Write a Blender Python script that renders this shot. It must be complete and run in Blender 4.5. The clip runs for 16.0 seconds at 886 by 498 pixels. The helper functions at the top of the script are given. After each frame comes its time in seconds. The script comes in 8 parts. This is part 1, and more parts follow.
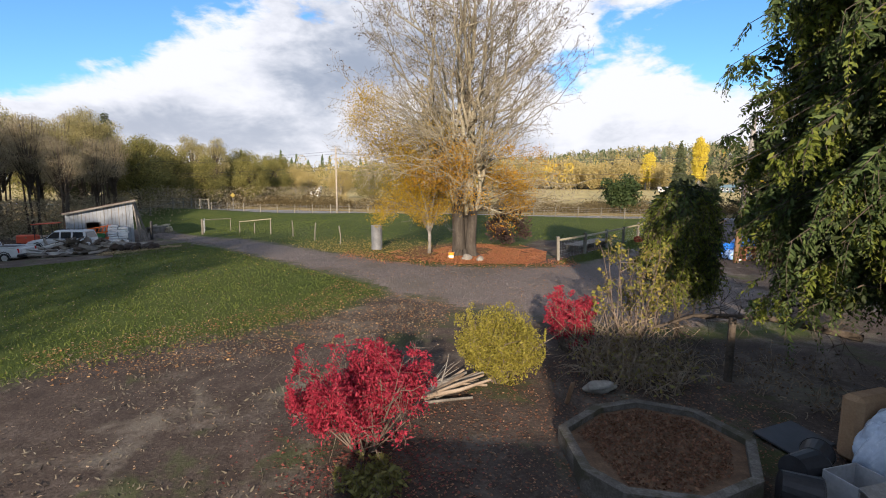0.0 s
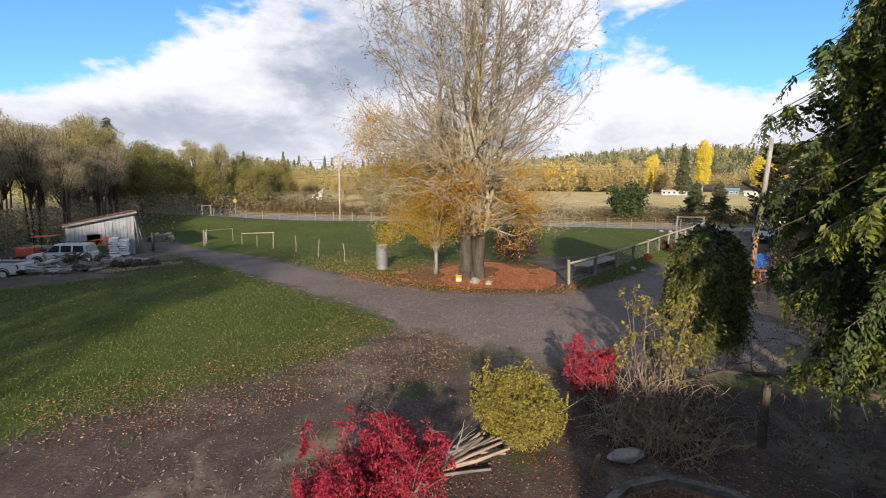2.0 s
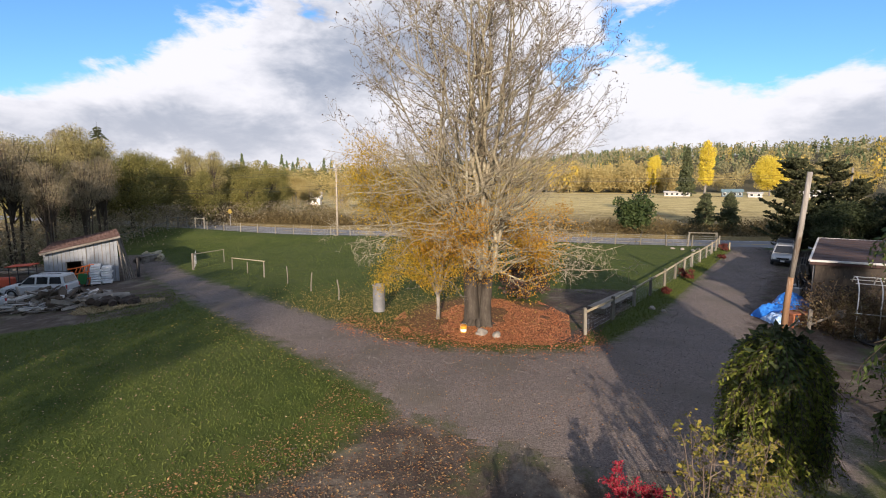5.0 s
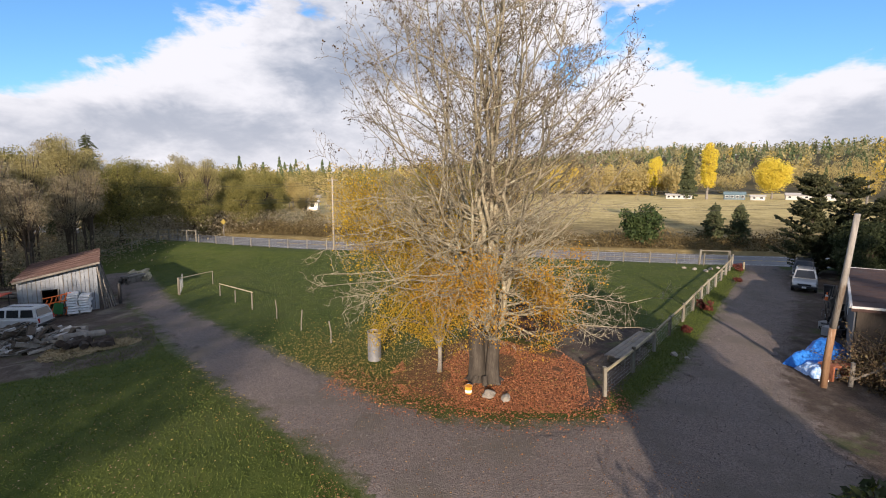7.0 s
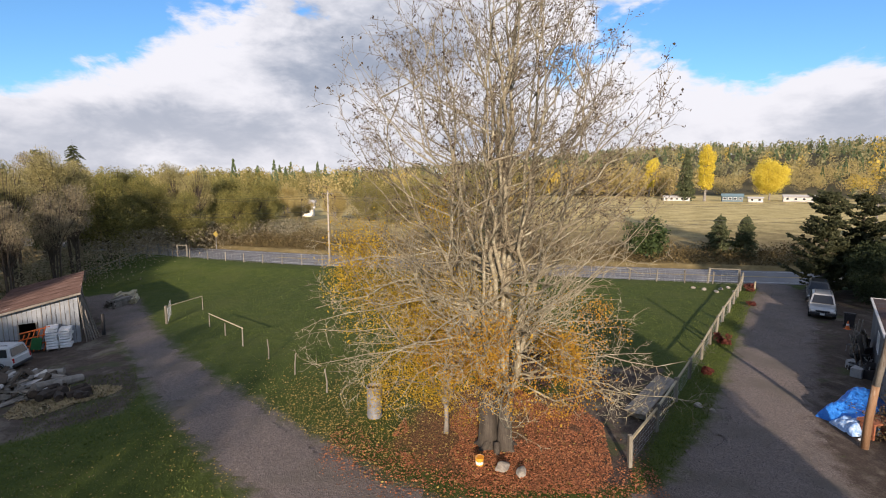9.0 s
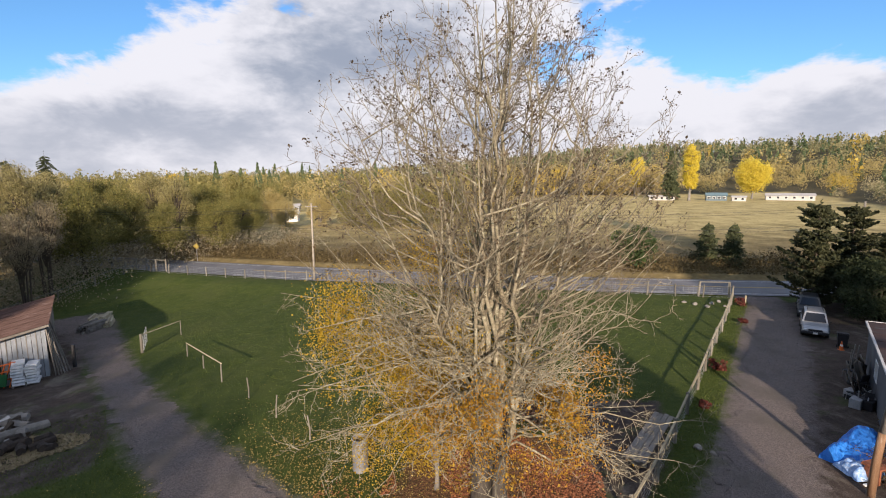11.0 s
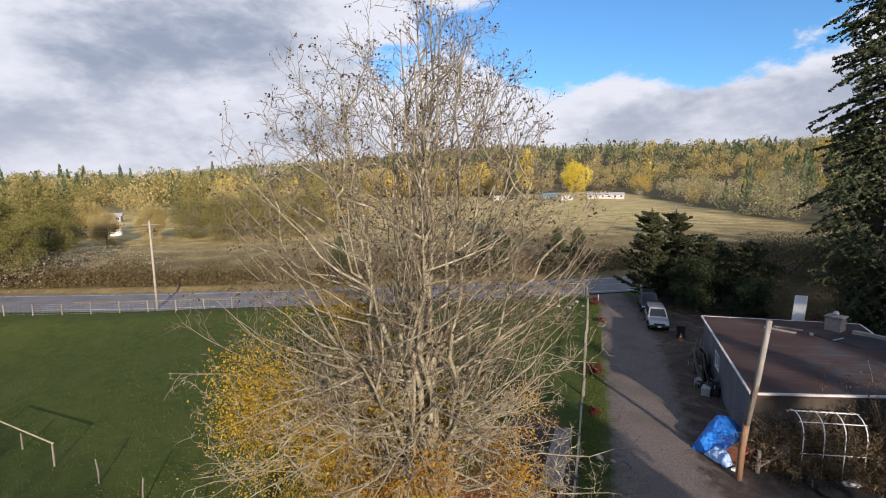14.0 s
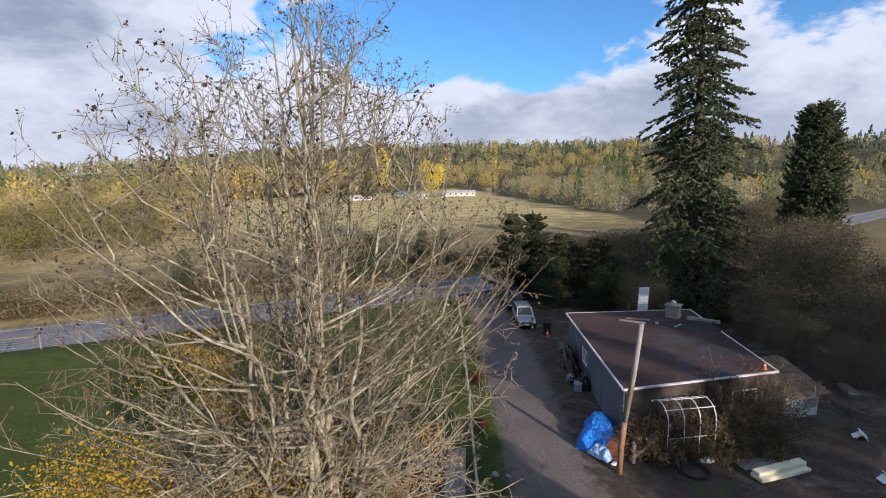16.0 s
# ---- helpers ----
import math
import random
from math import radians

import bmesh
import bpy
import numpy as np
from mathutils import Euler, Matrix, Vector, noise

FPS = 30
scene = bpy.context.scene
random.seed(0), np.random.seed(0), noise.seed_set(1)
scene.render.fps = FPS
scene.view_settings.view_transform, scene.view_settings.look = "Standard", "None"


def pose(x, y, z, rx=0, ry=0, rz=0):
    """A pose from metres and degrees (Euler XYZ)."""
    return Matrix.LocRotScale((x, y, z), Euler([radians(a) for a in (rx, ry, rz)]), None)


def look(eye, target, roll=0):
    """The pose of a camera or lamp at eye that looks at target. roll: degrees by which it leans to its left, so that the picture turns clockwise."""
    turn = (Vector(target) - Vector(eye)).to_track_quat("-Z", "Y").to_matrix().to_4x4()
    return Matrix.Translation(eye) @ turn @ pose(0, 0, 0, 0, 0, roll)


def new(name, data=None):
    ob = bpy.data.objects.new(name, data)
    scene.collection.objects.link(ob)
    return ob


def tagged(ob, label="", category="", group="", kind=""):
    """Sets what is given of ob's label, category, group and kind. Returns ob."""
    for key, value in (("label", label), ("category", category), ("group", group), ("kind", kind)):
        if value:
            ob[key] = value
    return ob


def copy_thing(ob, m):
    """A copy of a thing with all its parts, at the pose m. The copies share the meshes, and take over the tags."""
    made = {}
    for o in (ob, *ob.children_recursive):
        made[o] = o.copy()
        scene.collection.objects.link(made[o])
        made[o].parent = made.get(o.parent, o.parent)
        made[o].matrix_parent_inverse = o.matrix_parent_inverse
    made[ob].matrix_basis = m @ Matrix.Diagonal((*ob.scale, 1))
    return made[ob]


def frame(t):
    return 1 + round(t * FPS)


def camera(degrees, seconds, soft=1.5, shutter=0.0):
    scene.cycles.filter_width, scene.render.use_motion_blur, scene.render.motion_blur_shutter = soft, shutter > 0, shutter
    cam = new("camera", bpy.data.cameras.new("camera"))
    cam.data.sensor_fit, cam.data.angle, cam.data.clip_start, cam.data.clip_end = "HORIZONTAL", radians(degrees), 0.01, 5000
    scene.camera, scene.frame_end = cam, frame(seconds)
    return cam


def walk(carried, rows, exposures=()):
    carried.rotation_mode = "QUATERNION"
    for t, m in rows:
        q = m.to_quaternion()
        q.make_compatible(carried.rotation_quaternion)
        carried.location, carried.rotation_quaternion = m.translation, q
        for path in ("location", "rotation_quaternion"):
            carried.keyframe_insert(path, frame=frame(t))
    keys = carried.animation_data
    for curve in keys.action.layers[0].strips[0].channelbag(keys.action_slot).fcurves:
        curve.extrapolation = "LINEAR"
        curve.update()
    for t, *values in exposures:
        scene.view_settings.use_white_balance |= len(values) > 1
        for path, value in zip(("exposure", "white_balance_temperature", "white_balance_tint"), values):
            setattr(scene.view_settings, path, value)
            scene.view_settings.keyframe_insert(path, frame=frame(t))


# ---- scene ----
cam = camera(84.0, 16.0, 1.05)
PATH = [
    (0, (1.910, 0.290, 3.864), (1.686, 2.262, 3.614), 0.3),
    (0.5, (1.797, 0.495, 4.223), (1.574, 2.466, 3.968), 1.0),
    (1, (1.684, 0.634, 4.493), (1.457, 2.605, 4.239), 0.9),
    (1.5, (1.592, 0.776, 4.724), (1.363, 2.747, 4.473), 0.3),
    (2, (1.515, 1.070, 4.976), (1.284, 3.041, 4.726), 0.5),
    (2.5, (1.458, 1.351, 5.238), (1.226, 3.322, 4.989), 0.4),
    (3, (1.420, 1.651, 5.505), (1.185, 3.622, 5.258), 0.3),
    (5.5, (0.944, 4.496, 7.376), (0.713, 6.466, 7.118), 0.3),
    (6, (0.840, 5.189, 7.792), (0.613, 7.160, 7.537), 0.4),
    (6.5, (0.739, 5.885, 8.298), (0.514, 7.856, 8.041), 0.2),
    (7, (0.578, 6.595, 8.843), (0.349, 8.564, 8.581), 0.3),
    (7.5, (0.394, 7.272, 9.366), (0.165, 9.241, 9.101), 0.3),
    (8, (0.214, 7.883, 9.873), (-0.008, 9.853, 9.607), 0.2),
    (8.5, (0.028, 8.354, 10.327), (-0.187, 10.325, 10.061), 0.1),
    (9, (-0.131, 8.832, 10.755), (-0.344, 10.803, 10.489), 0.1),
    (11.5, (-0.476, 10.442, 12.836), (-0.599, 12.419, 12.560), -0.5),
    (12, (-0.786, 10.565, 13.036), (-0.850, 12.545, 12.763), -0.6),
    (12.5, (-1.216, 11.093, 13.148), (-1.180, 13.075, 12.878), -0.6),
    (13, (-1.864, 11.403, 13.428), (-1.711, 13.378, 13.152), -0.6),
    (13.5, (-2.456, 11.814, 13.606), (-2.155, 13.772, 13.329), -0.5),
    (14, (-2.779, 12.245, 13.911), (-2.341, 14.176, 13.631), -0.7),
    (14.5, (-3.048, 12.751, 14.151), (-2.457, 14.641, 13.869), -0.9),
    (15, (-3.133, 13.447, 14.374), (-2.383, 15.279, 14.090), -1.3),
    (15.5, (-3.187, 14.059, 14.565), (-2.292, 15.825, 14.279), -1.9),
    (16, (-3.208, 14.597, 14.701), (-2.236, 16.319, 14.403), -1.2),
]
walk(cam, [(t, look(eye, target, roll)) for t, eye, target, roll in PATH], [(0, 0.88, 6350, 15), (7, 0.80, 6500, 17), (12.5, 0.66, 6350, 17), (14.5, 0.62, 6100, 17), (16, 0.6, 5850, 17)])


# ---- world, sun, exposure ----
SUN_ELEV = radians(15.4)
SUN_AZ = radians(177.0)          # where the sun stands, clockwise from +y
sun = new("sun", bpy.data.lights.new("sun", "SUN"))
sun.data.energy, sun.data.angle, sun.data.color = 5.0, radians(0.9), (1.0, 0.84, 0.64)
_s = Vector((math.sin(SUN_AZ) * math.cos(SUN_ELEV), math.cos(SUN_AZ) * math.cos(SUN_ELEV), math.sin(SUN_ELEV)))
sun.matrix_world = look(_s * 300, (0, 0, 0))


class N:
    """A short hand for building node trees."""

    def __init__(self, tree):
        self.tree, self.nodes, self.links = tree, tree.nodes, tree.links
        self.nodes.clear()

    def add(self, kind, ins=None, operation="", use_clamp=False, blend="", interpolation=""):
        n = self.nodes.new(kind)
        if operation:
            n.operation = operation
        if use_clamp:
            n.use_clamp = True
        if blend:
            n.data_type, n.blend_type = "RGBA", blend
        if interpolation:
            n.interpolation_type = interpolation
        for k, v in (ins or {}).items():
            if isinstance(v, bpy.types.NodeSocket):
                self.links.new(v, n.inputs[k])
            else:
                n.inputs[k].default_value = v
        return n

    def math(self, op, a, b=0.0, c=0.0, clamp=False):
        return self.add("ShaderNodeMath", {0: a, 1: b, 2: c}, operation=op, use_clamp=clamp).outputs[0]

    def noise(self, vec, scale, detail=4.0, rough=0.55, dist=0.0):
        return self.add("ShaderNodeTexNoise", {"Vector": vec, "Scale": scale, "Detail": detail, "Roughness": rough, "Distortion": dist}).outputs[0]

    def ramp(self, fac, *stops):
        n = self.add("ShaderNodeValToRGB", {0: fac})
        el = n.color_ramp.elements
        while len(el) < len(stops):
            el.new(0.5)
        for e, (p, c) in zip(el, stops):
            e.position, e.color = p, (*c, 1) if len(c) == 3 else c
        return n.outputs[0]

    def mix(self, fac, a, b, blend="MIX"):
        n = self.add("ShaderNodeMix", blend=blend)
        for s, v in ((n.inputs[0], fac), (n.inputs[6], a), (n.inputs[7], b)):
            if isinstance(v, bpy.types.NodeSocket):
                self.links.new(v, s)
            else:
                s.default_value = v if not isinstance(v, tuple) or len(v) == 4 else (*v, 1)
        return n.outputs[2]

    def step(self, v, lo, hi):
        return self.add("ShaderNodeMapRange", {0: v, 1: lo, 2: hi, 3: 0.0, 4: 1.0}, interpolation="SMOOTHSTEP").outputs[0]


def build_world():
    w = bpy.data.worlds.new("sky")
    scene.world = w
    w.use_nodes = True
    n = N(w.node_tree)
    sky = n.add("ShaderNodeTexSky")
    sky.sky_type, sky.sun_disc = "NISHITA", False
    sky.sun_elevation, sky.sun_rotation = SUN_ELEV, SUN_AZ
    sky.air_density, sky.dust_density, sky.ozone_density = 1.0, 0.4, 2.2
    co = n.add("ShaderNodeTexCoord").outputs["Generated"]
    sep = n.add("ShaderNodeSeparateXYZ", {0: co}).outputs
    # heaped clouds: one field read in place and again a little higher, which tells tops from undersides
    def heap(lift):
        p = n.add("ShaderNodeVectorMath", {0: co, 1: (1.0, 1.0, 2.1)}, operation="MULTIPLY").outputs[0]
        p = n.add("ShaderNodeVectorMath", {0: p, 1: (CLOUD_SHIFT[0], CLOUD_SHIFT[1], CLOUD_SHIFT[2] + lift)}, operation="ADD").outputs[0]
        big, mid, fine = n.noise(p, 2.6, 2.0, 0.5, 0.25), n.noise(p, 6.0, 5.0, 0.58, 0.3), n.noise(p, 19.0, 5.0, 0.6, 0.4)
        return n.math("ADD", n.math("MULTIPLY", big, 0.36), n.math("ADD", n.math("MULTIPLY", mid, 0.46), n.math("MULTIPLY", fine, 0.18)))
    flat = heap(0.0)
    body = flat
    # gaps of open sky, as smooth openings in the layer
    az = n.math("ARCTAN2", sep[0], sep[1])
    el = n.math("ARCSINE", sep[2])
    for a0, e0, ra, re, k in CLOUD_GAPS:
        da = n.math("DIVIDE", n.math("SUBTRACT", az, radians(a0)), radians(ra))
        de = n.math("DIVIDE", n.math("SUBTRACT", el, radians(e0)), radians(re))
        d2 = n.math("ADD", n.math("MULTIPLY", da, da), n.math("MULTIPLY", de, de))
        body = n.math("SUBTRACT", body, n.math("MULTIPLY", n.math("EXPONENT", n.math("MULTIPLY", d2, -1.0)), k))
    cover = n.step(body, 0.425, 0.515)
    # the layer thins out overhead and towards the sun
    thin = n.math("MULTIPLY", n.step(sep[2], 0.72, 0.45), n.step(sep[1], -0.35, 0.25))
    cover = n.math("MULTIPLY", cover, n.math("ADD", 0.6, n.math("MULTIPLY", thin, 0.4)))
    under = n.math("ADD", n.math("MULTIPLY", n.math("SUBTRACT", heap(0.16), flat), 0.85), n.math("ADD", 0.24, n.math("MULTIPLY", body, 0.5)))
    for a0, e0, ra, re, k in CLOUD_SHADE:
        da = n.math("DIVIDE", n.math("SUBTRACT", az, radians(a0)), radians(ra))
        de = n.math("DIVIDE", n.math("SUBTRACT", el, radians(e0)), radians(re))
        d2 = n.math("ADD", n.math("MULTIPLY", da, da), n.math("MULTIPLY", de, de))
        under = n.math("ADD", under, n.math("MULTIPLY", n.math("EXPONENT", n.math("MULTIPLY", d2, -1.0)), k))
    dense = n.step(under, 0.48, 0.72)
    tone = n.mix(dense, (1.0, 1.03, 1.06, 1), (0.40, 0.47, 0.57, 1))
    glow = n.step(sep[2], 0.22, 0.02)
    tone = n.mix(n.math("MULTIPLY", glow, 0.35), tone, (0.98, 0.99, 1.0, 1))
    sky_col = n.mix(1.0, sky.outputs[0], (0.62, 0.97, 1.22, 1), "MULTIPLY")
    b1 = n.add("ShaderNodeBackground", {0: sky_col, 1: 0.095})
    b2 = n.add("ShaderNodeBackground", {0: tone, 1: 0.53})
    m = n.add("ShaderNodeMixShader", {0: cover, 1: b1.outputs[0], 2: b2.outputs[0]})
    n.add("ShaderNodeOutputWorld", {0: m.outputs[0]})


CLOUD_SHADE = [(-20, 13, 6, 3, 0.17), (-13, 19, 9, 4, 0.05), (2, 19, 12, 4, 0.05), (-6, 15, 8, 4, 0.10), (38, 5.5, 14, 2.4, 0.07), (56, 7, 9, 3, 0.08), (13, 11, 12, 7, -0.10), (-38, 6, 12, 2, 0.08)]
CLOUD_SHIFT = (3.1, 1.7, 0.0)
CLOUD_GAPS = [(-47, 15, 10, 9, 0.26), (-44, 24, 14, 8, 0.2), (36, 18, 17, 9, 0.34), (66, 17, 6, 6, 0.12), (-14, 12, 15, 9, -0.10), (8, 5, 60, 4.5, -0.17), (-58, 2, 28, 4, -0.3), (80, 2, 28, 4, -0.3), (48, 6, 14, 5, -0.14), (60, 12, 6, 6, -0.1)]
build_world()

# ---- materials ----
MATS = {}


def surf(name, *cols, scale=3.0, fine=30.0, rough=0.85, metal=0.0, bump=0.25, island=0.0, objvar=0.0, trans=0.0, stain=None, stain_at=(0.55, 0.7), stretch=(1, 1, 1), spec=0.3):
    """A surface with colour varied at two scales, grain relief and optional stains."""
    if name in MATS:
        return MATS[name]
    m = bpy.data.materials.new(name)
    m.use_nodes = True
    n = N(m.node_tree)
    co = n.add("ShaderNodeTexCoord").outputs["Object"]
    co = n.add("ShaderNodeVectorMath", {0: co, 1: stretch}, operation="MULTIPLY").outputs[0]
    a = n.noise(co, scale, 5.0, 0.6)
    b = n.noise(co, fine, 3.0, 0.6)
    f = n.math("ADD", n.math("MULTIPLY", a, 0.62), n.math("MULTIPLY", b, 0.38))
    if island:
        r = n.add("ShaderNodeNewGeometry").outputs["Random Per Island"]
        f = n.math("ADD", n.math("MULTIPLY", f, 1 - island), n.math("MULTIPLY", r, island))
    if objvar:
        r = n.add("ShaderNodeObjectInfo").outputs["Random"]
        f = n.math("ADD", f, n.math("MULTIPLY", n.math("SUBTRACT", r, 0.5), objvar))
    lo, hi = (0.3, 0.7) if not island else (0.12, 0.85)
    k = len(cols)
    col = n.ramp(f, *[(lo + (hi - lo) * i / max(1, k - 1), c) for i, c in enumerate(cols)])
    if stain:
        s = n.step(n.noise(co, scale * 0.45, 6.0, 0.65, 0.4), *stain_at)
        col = n.mix(s, col, stain)
    bs = n.add("ShaderNodeBsdfPrincipled", {"Base Color": col, "Metallic": metal, "Specular IOR Level": spec})
    n.links.new(n.math("ADD", rough - 0.08, n.math("MULTIPLY", b, 0.16), clamp=True), bs.inputs["Roughness"])
    if bump:
        bp = n.add("ShaderNodeBump", {"Strength": bump, "Distance": 0.03, "Height": f})
        n.links.new(bp.outputs[0], bs.inputs["Normal"])
    out = bs.outputs[0]
    if trans:
        tr = n.add("ShaderNodeBsdfTranslucent", {0: col})
        out = n.add("ShaderNodeMixShader", {0: trans, 1: out, 2: tr.outputs[0]}).outputs[0]
    n.add("ShaderNodeOutputMaterial", {0: out})
    MATS[name] = m
    return m


# ---- the lie of the land ----
ROAD_LINE = [(-160, 106), (-100, 95.5), (-60, 85), (-45, 81.6), (-28, 77.9), (-10, 74.8), (10, 72.2), (32, 70.6), (60, 70.2), (120, 73), (220, 85)]


def road_y(x):
    """Where the middle of the road lies, for numbers or arrays."""
    return np.interp(x, [p[0] for p in ROAD_LINE], [p[1] for p in ROAD_LINE])


def land(x, y):
    """Height of the ground, for numbers or arrays."""
    x, y = np.asarray(x, float), np.asarray(y, float)
    left = np.clip(-x - 16, 0, 20)
    z = -0.085 * left * np.where(y < 60, np.clip((y - 10) / 15, 0, 1), np.clip(1 - (y - 60) / 15, 0, 1))
    z = z - 0.065 * np.clip(20 - y, 0, 16)
    z = z - 0.45 * np.exp(-(((x - 18) / 8) ** 2 + ((y - 28) / 9) ** 2))
    z = z + np.clip(y - 110, 0, 1e5) * 0.012
    t = np.clip((np.hypot(x, y) - 330) / 420, 0, 1)
    side = 0.12 + 0.88 * np.clip((x + 220) / 420, 0, 1)
    z = z + 40 * t * t * (3 - 2 * t) * side * np.clip(y / 120, 0, 1)
    # the road lies in a shallow cutting
    z = z + 0.28 * np.exp(-((y - road_y(x) + 9.0) / 2.6) ** 2) * np.clip((18 - x) / 14, 0, 1)
    return z - 0.45 * np.clip((6.4 - np.abs(y - road_y(x))) / 1.3, 0, 1)


def up(x, y, h=0.0):
    return float(land(x, y)) + h


# ---- geometry helpers ----
class Geo:
    """Gathers vertices and faces for one mesh."""

    def __init__(self):
        self.v, self.f = [], []

    def tube(self, pts, rad, n=6, cap=True):
        pts = [Vector(p) for p in pts]
        base = len(self.v)
        ref = Vector((0.31, 0.87, 0.38))
        for i, p in enumerate(pts):
            d = (pts[min(i + 1, len(pts) - 1)] - pts[max(i - 1, 0)]).normalized()
            a = d.cross(ref)
            a = a.normalized() if a.length > 1e-4 else d.orthogonal().normalized()
            b = d.cross(a)
            for k in range(n):
                w = 2 * math.pi * k / n
                self.v.append(p + (a * math.cos(w) + b * math.sin(w)) * rad[i])
        for i in range(len(pts) - 1):
            for k in range(n):
                q = base + i * n
                self.f.append((q + k, q + (k + 1) % n, q + n + (k + 1) % n, q + n + k))
        if cap:
            self.f.append(tuple(base + k for k in reversed(range(n))))
            self.f.append(tuple(base + (len(pts) - 1) * n + k for k in range(n)))
        return self

    def box(self, size, m=None, bevel=0.0):
        bm = bmesh.new()
        bmesh.ops.create_cube(bm, size=1.0, matrix=(m or Matrix()) @ Matrix.Diagonal((*size, 1)))
        if bevel:
            bmesh.ops.bevel(bm, geom=bm.edges[:], offset=bevel, segments=1, affect="EDGES")
        return self.take(bm)

    def take(self, bm, m=None):
        base = len(self.v)
        bm.verts.index_update()
        self.v += [(m @ v.co) if m else v.co.copy() for v in bm.verts]
        self.f += [tuple(base + v.index for v in f.verts) for f in bm.faces]
        bm.free()
        return self

    def poly(self, *pts):
        base = len(self.v)
        self.v += [Vector(p) for p in pts]
        self.f.append(tuple(range(base, base + len(pts))))
        return self

    def prism(self, outline, depth, m):
        """An outline in x, z pushed through along y by depth, centred."""
        base, k = len(self.v), len(outline)
        for s in (-0.5, 0.5):
            self.v += [m @ Vector((x, s * depth, z)) for x, z in outline]
        self.f.append(tuple(base + i for i in range(k)))
        self.f.append(tuple(base + k + i for i in reversed(range(k))))
        for i in range(k):
            j = (i + 1) % k
            self.f.append((base + i, base + k + i, base + k + j, base + j))
        return self

    def blob(self, size, m, seed=0, rough=0.2, sub=2):
        bm = bmesh.new()
        bmesh.ops.create_icosphere(bm, subdivisions=sub, radius=0.5)
        for v in bm.verts:
            v.co *= 1 + rough * 2 * noise.noise(v.co * 2.2 + Vector((seed * 3.7, seed, 0)))
        return self.take(bm, m @ Matrix.Diagonal((*size, 1)))

    def mesh(self, name, material, smooth=False):
        me = bpy.data.meshes.new(name)
        me.from_pydata([tuple(v) for v in self.v], [], self.f)
        me.materials.append(material)
        if smooth:
            me.polygons.foreach_set("use_smooth", [True] * len(me.polygons))
        me.update()
        return me


def quads_mesh(name, verts, material):
    """A mesh of loose four-sided leaves from an array (n, 4, 3)."""
    verts = np.asarray(verts, np.float32)
    n = len(verts)
    me = bpy.data.meshes.new(name)
    me.vertices.add(n * 4)
    me.vertices.foreach_set("co", verts.ravel())
    me.loops.add(n * 4)
    me.loops.foreach_set("vertex_index", np.arange(n * 4, dtype=np.int32))
    me.polygons.add(n)
    me.polygons.foreach_set("loop_start", np.arange(0, n * 4, 4, dtype=np.int32))
    me.update(calc_edges=True)
    me.materials.append(material)
    return me


def leaf_quads(rng, centres, size, long=1.6, down=0.0, flat=0.0, vary=0.35):
    """Leaf-shaped quads at the centres: random turns, pulled down or laid flat as asked."""
    c = np.asarray(centres, float)
    n = len(c)
    d = rng.normal(size=(n, 3))
    d[:, 2] = d[:, 2] * (1 - flat) - down
    d /= np.linalg.norm(d, axis=1, keepdims=True) + 1e-9
    u = rng.normal(size=(n, 3))
    if flat:
        u[:, 2] *= 1 - flat
    s = np.cross(d, u)
    if flat > 0.5:
        s = np.cross(d, np.tile((0.0, 0.0, 1.0), (n, 1))) + 0.3 * rng.normal(size=(n, 3))
    s /= np.linalg.norm(s, axis=1, keepdims=True) + 1e-9
    k = size * (1 + vary * rng.normal(size=(n, 1))).clip(0.4, 2)
    a, b = d * k * long * 0.5, s * k * 0.5
    return np.stack([c - a, c + b - 0.1 * a, c + a, c - b - 0.1 * a], 1)


def part(name, geo, material, parent=None, label="", smooth=False):
    """Links geometry as one mesh object, as a part of its parent or on its own."""
    me = geo if isinstance(geo, bpy.types.Mesh) else geo.mesh(name, material, smooth)
    ob = new(name, me)
    ob.parent = parent
    if label:
        ob["label"] = label
    return ob


def thing(name, label, category, m=None, group="", kind=""):
    ob = new(name)
    ob.empty_display_size = 0.2
    ob.matrix_basis = m or Matrix()
    return tagged(ob, label, category, group, kind)


def at(x, y, h=0.0, rz=0.0, s=1.0):
    return pose(x, y, up(x, y, h), 0, 0, rz) @ Matrix.Scale(s, 4)

# ---- ground, drive, road ----
def inside(poly, x, y):
    """Signed distance to a polygon's edge for arrays: positive inside."""
    p = np.array(poly, float)
    q = np.roll(p, -1, 0)
    d = np.full(x.shape, 1e9)
    odd = np.zeros(x.shape, bool)
    for (ax, ay), (bx, by) in zip(p, q):
        ex, ey = bx - ax, by - ay
        t = np.clip(((x - ax) * ex + (y - ay) * ey) / (ex * ex + ey * ey), 0, 1)
        d = np.minimum(d, np.hypot(x - ax - t * ex, y - ay - t * ey))
        cross = (ay > y) != (by > y)
        odd ^= cross & (x < ex * (y - ay) / (ey if abs(ey) > 1e-9 else 1e-9) + ax)
    return np.where(odd, d, -d)


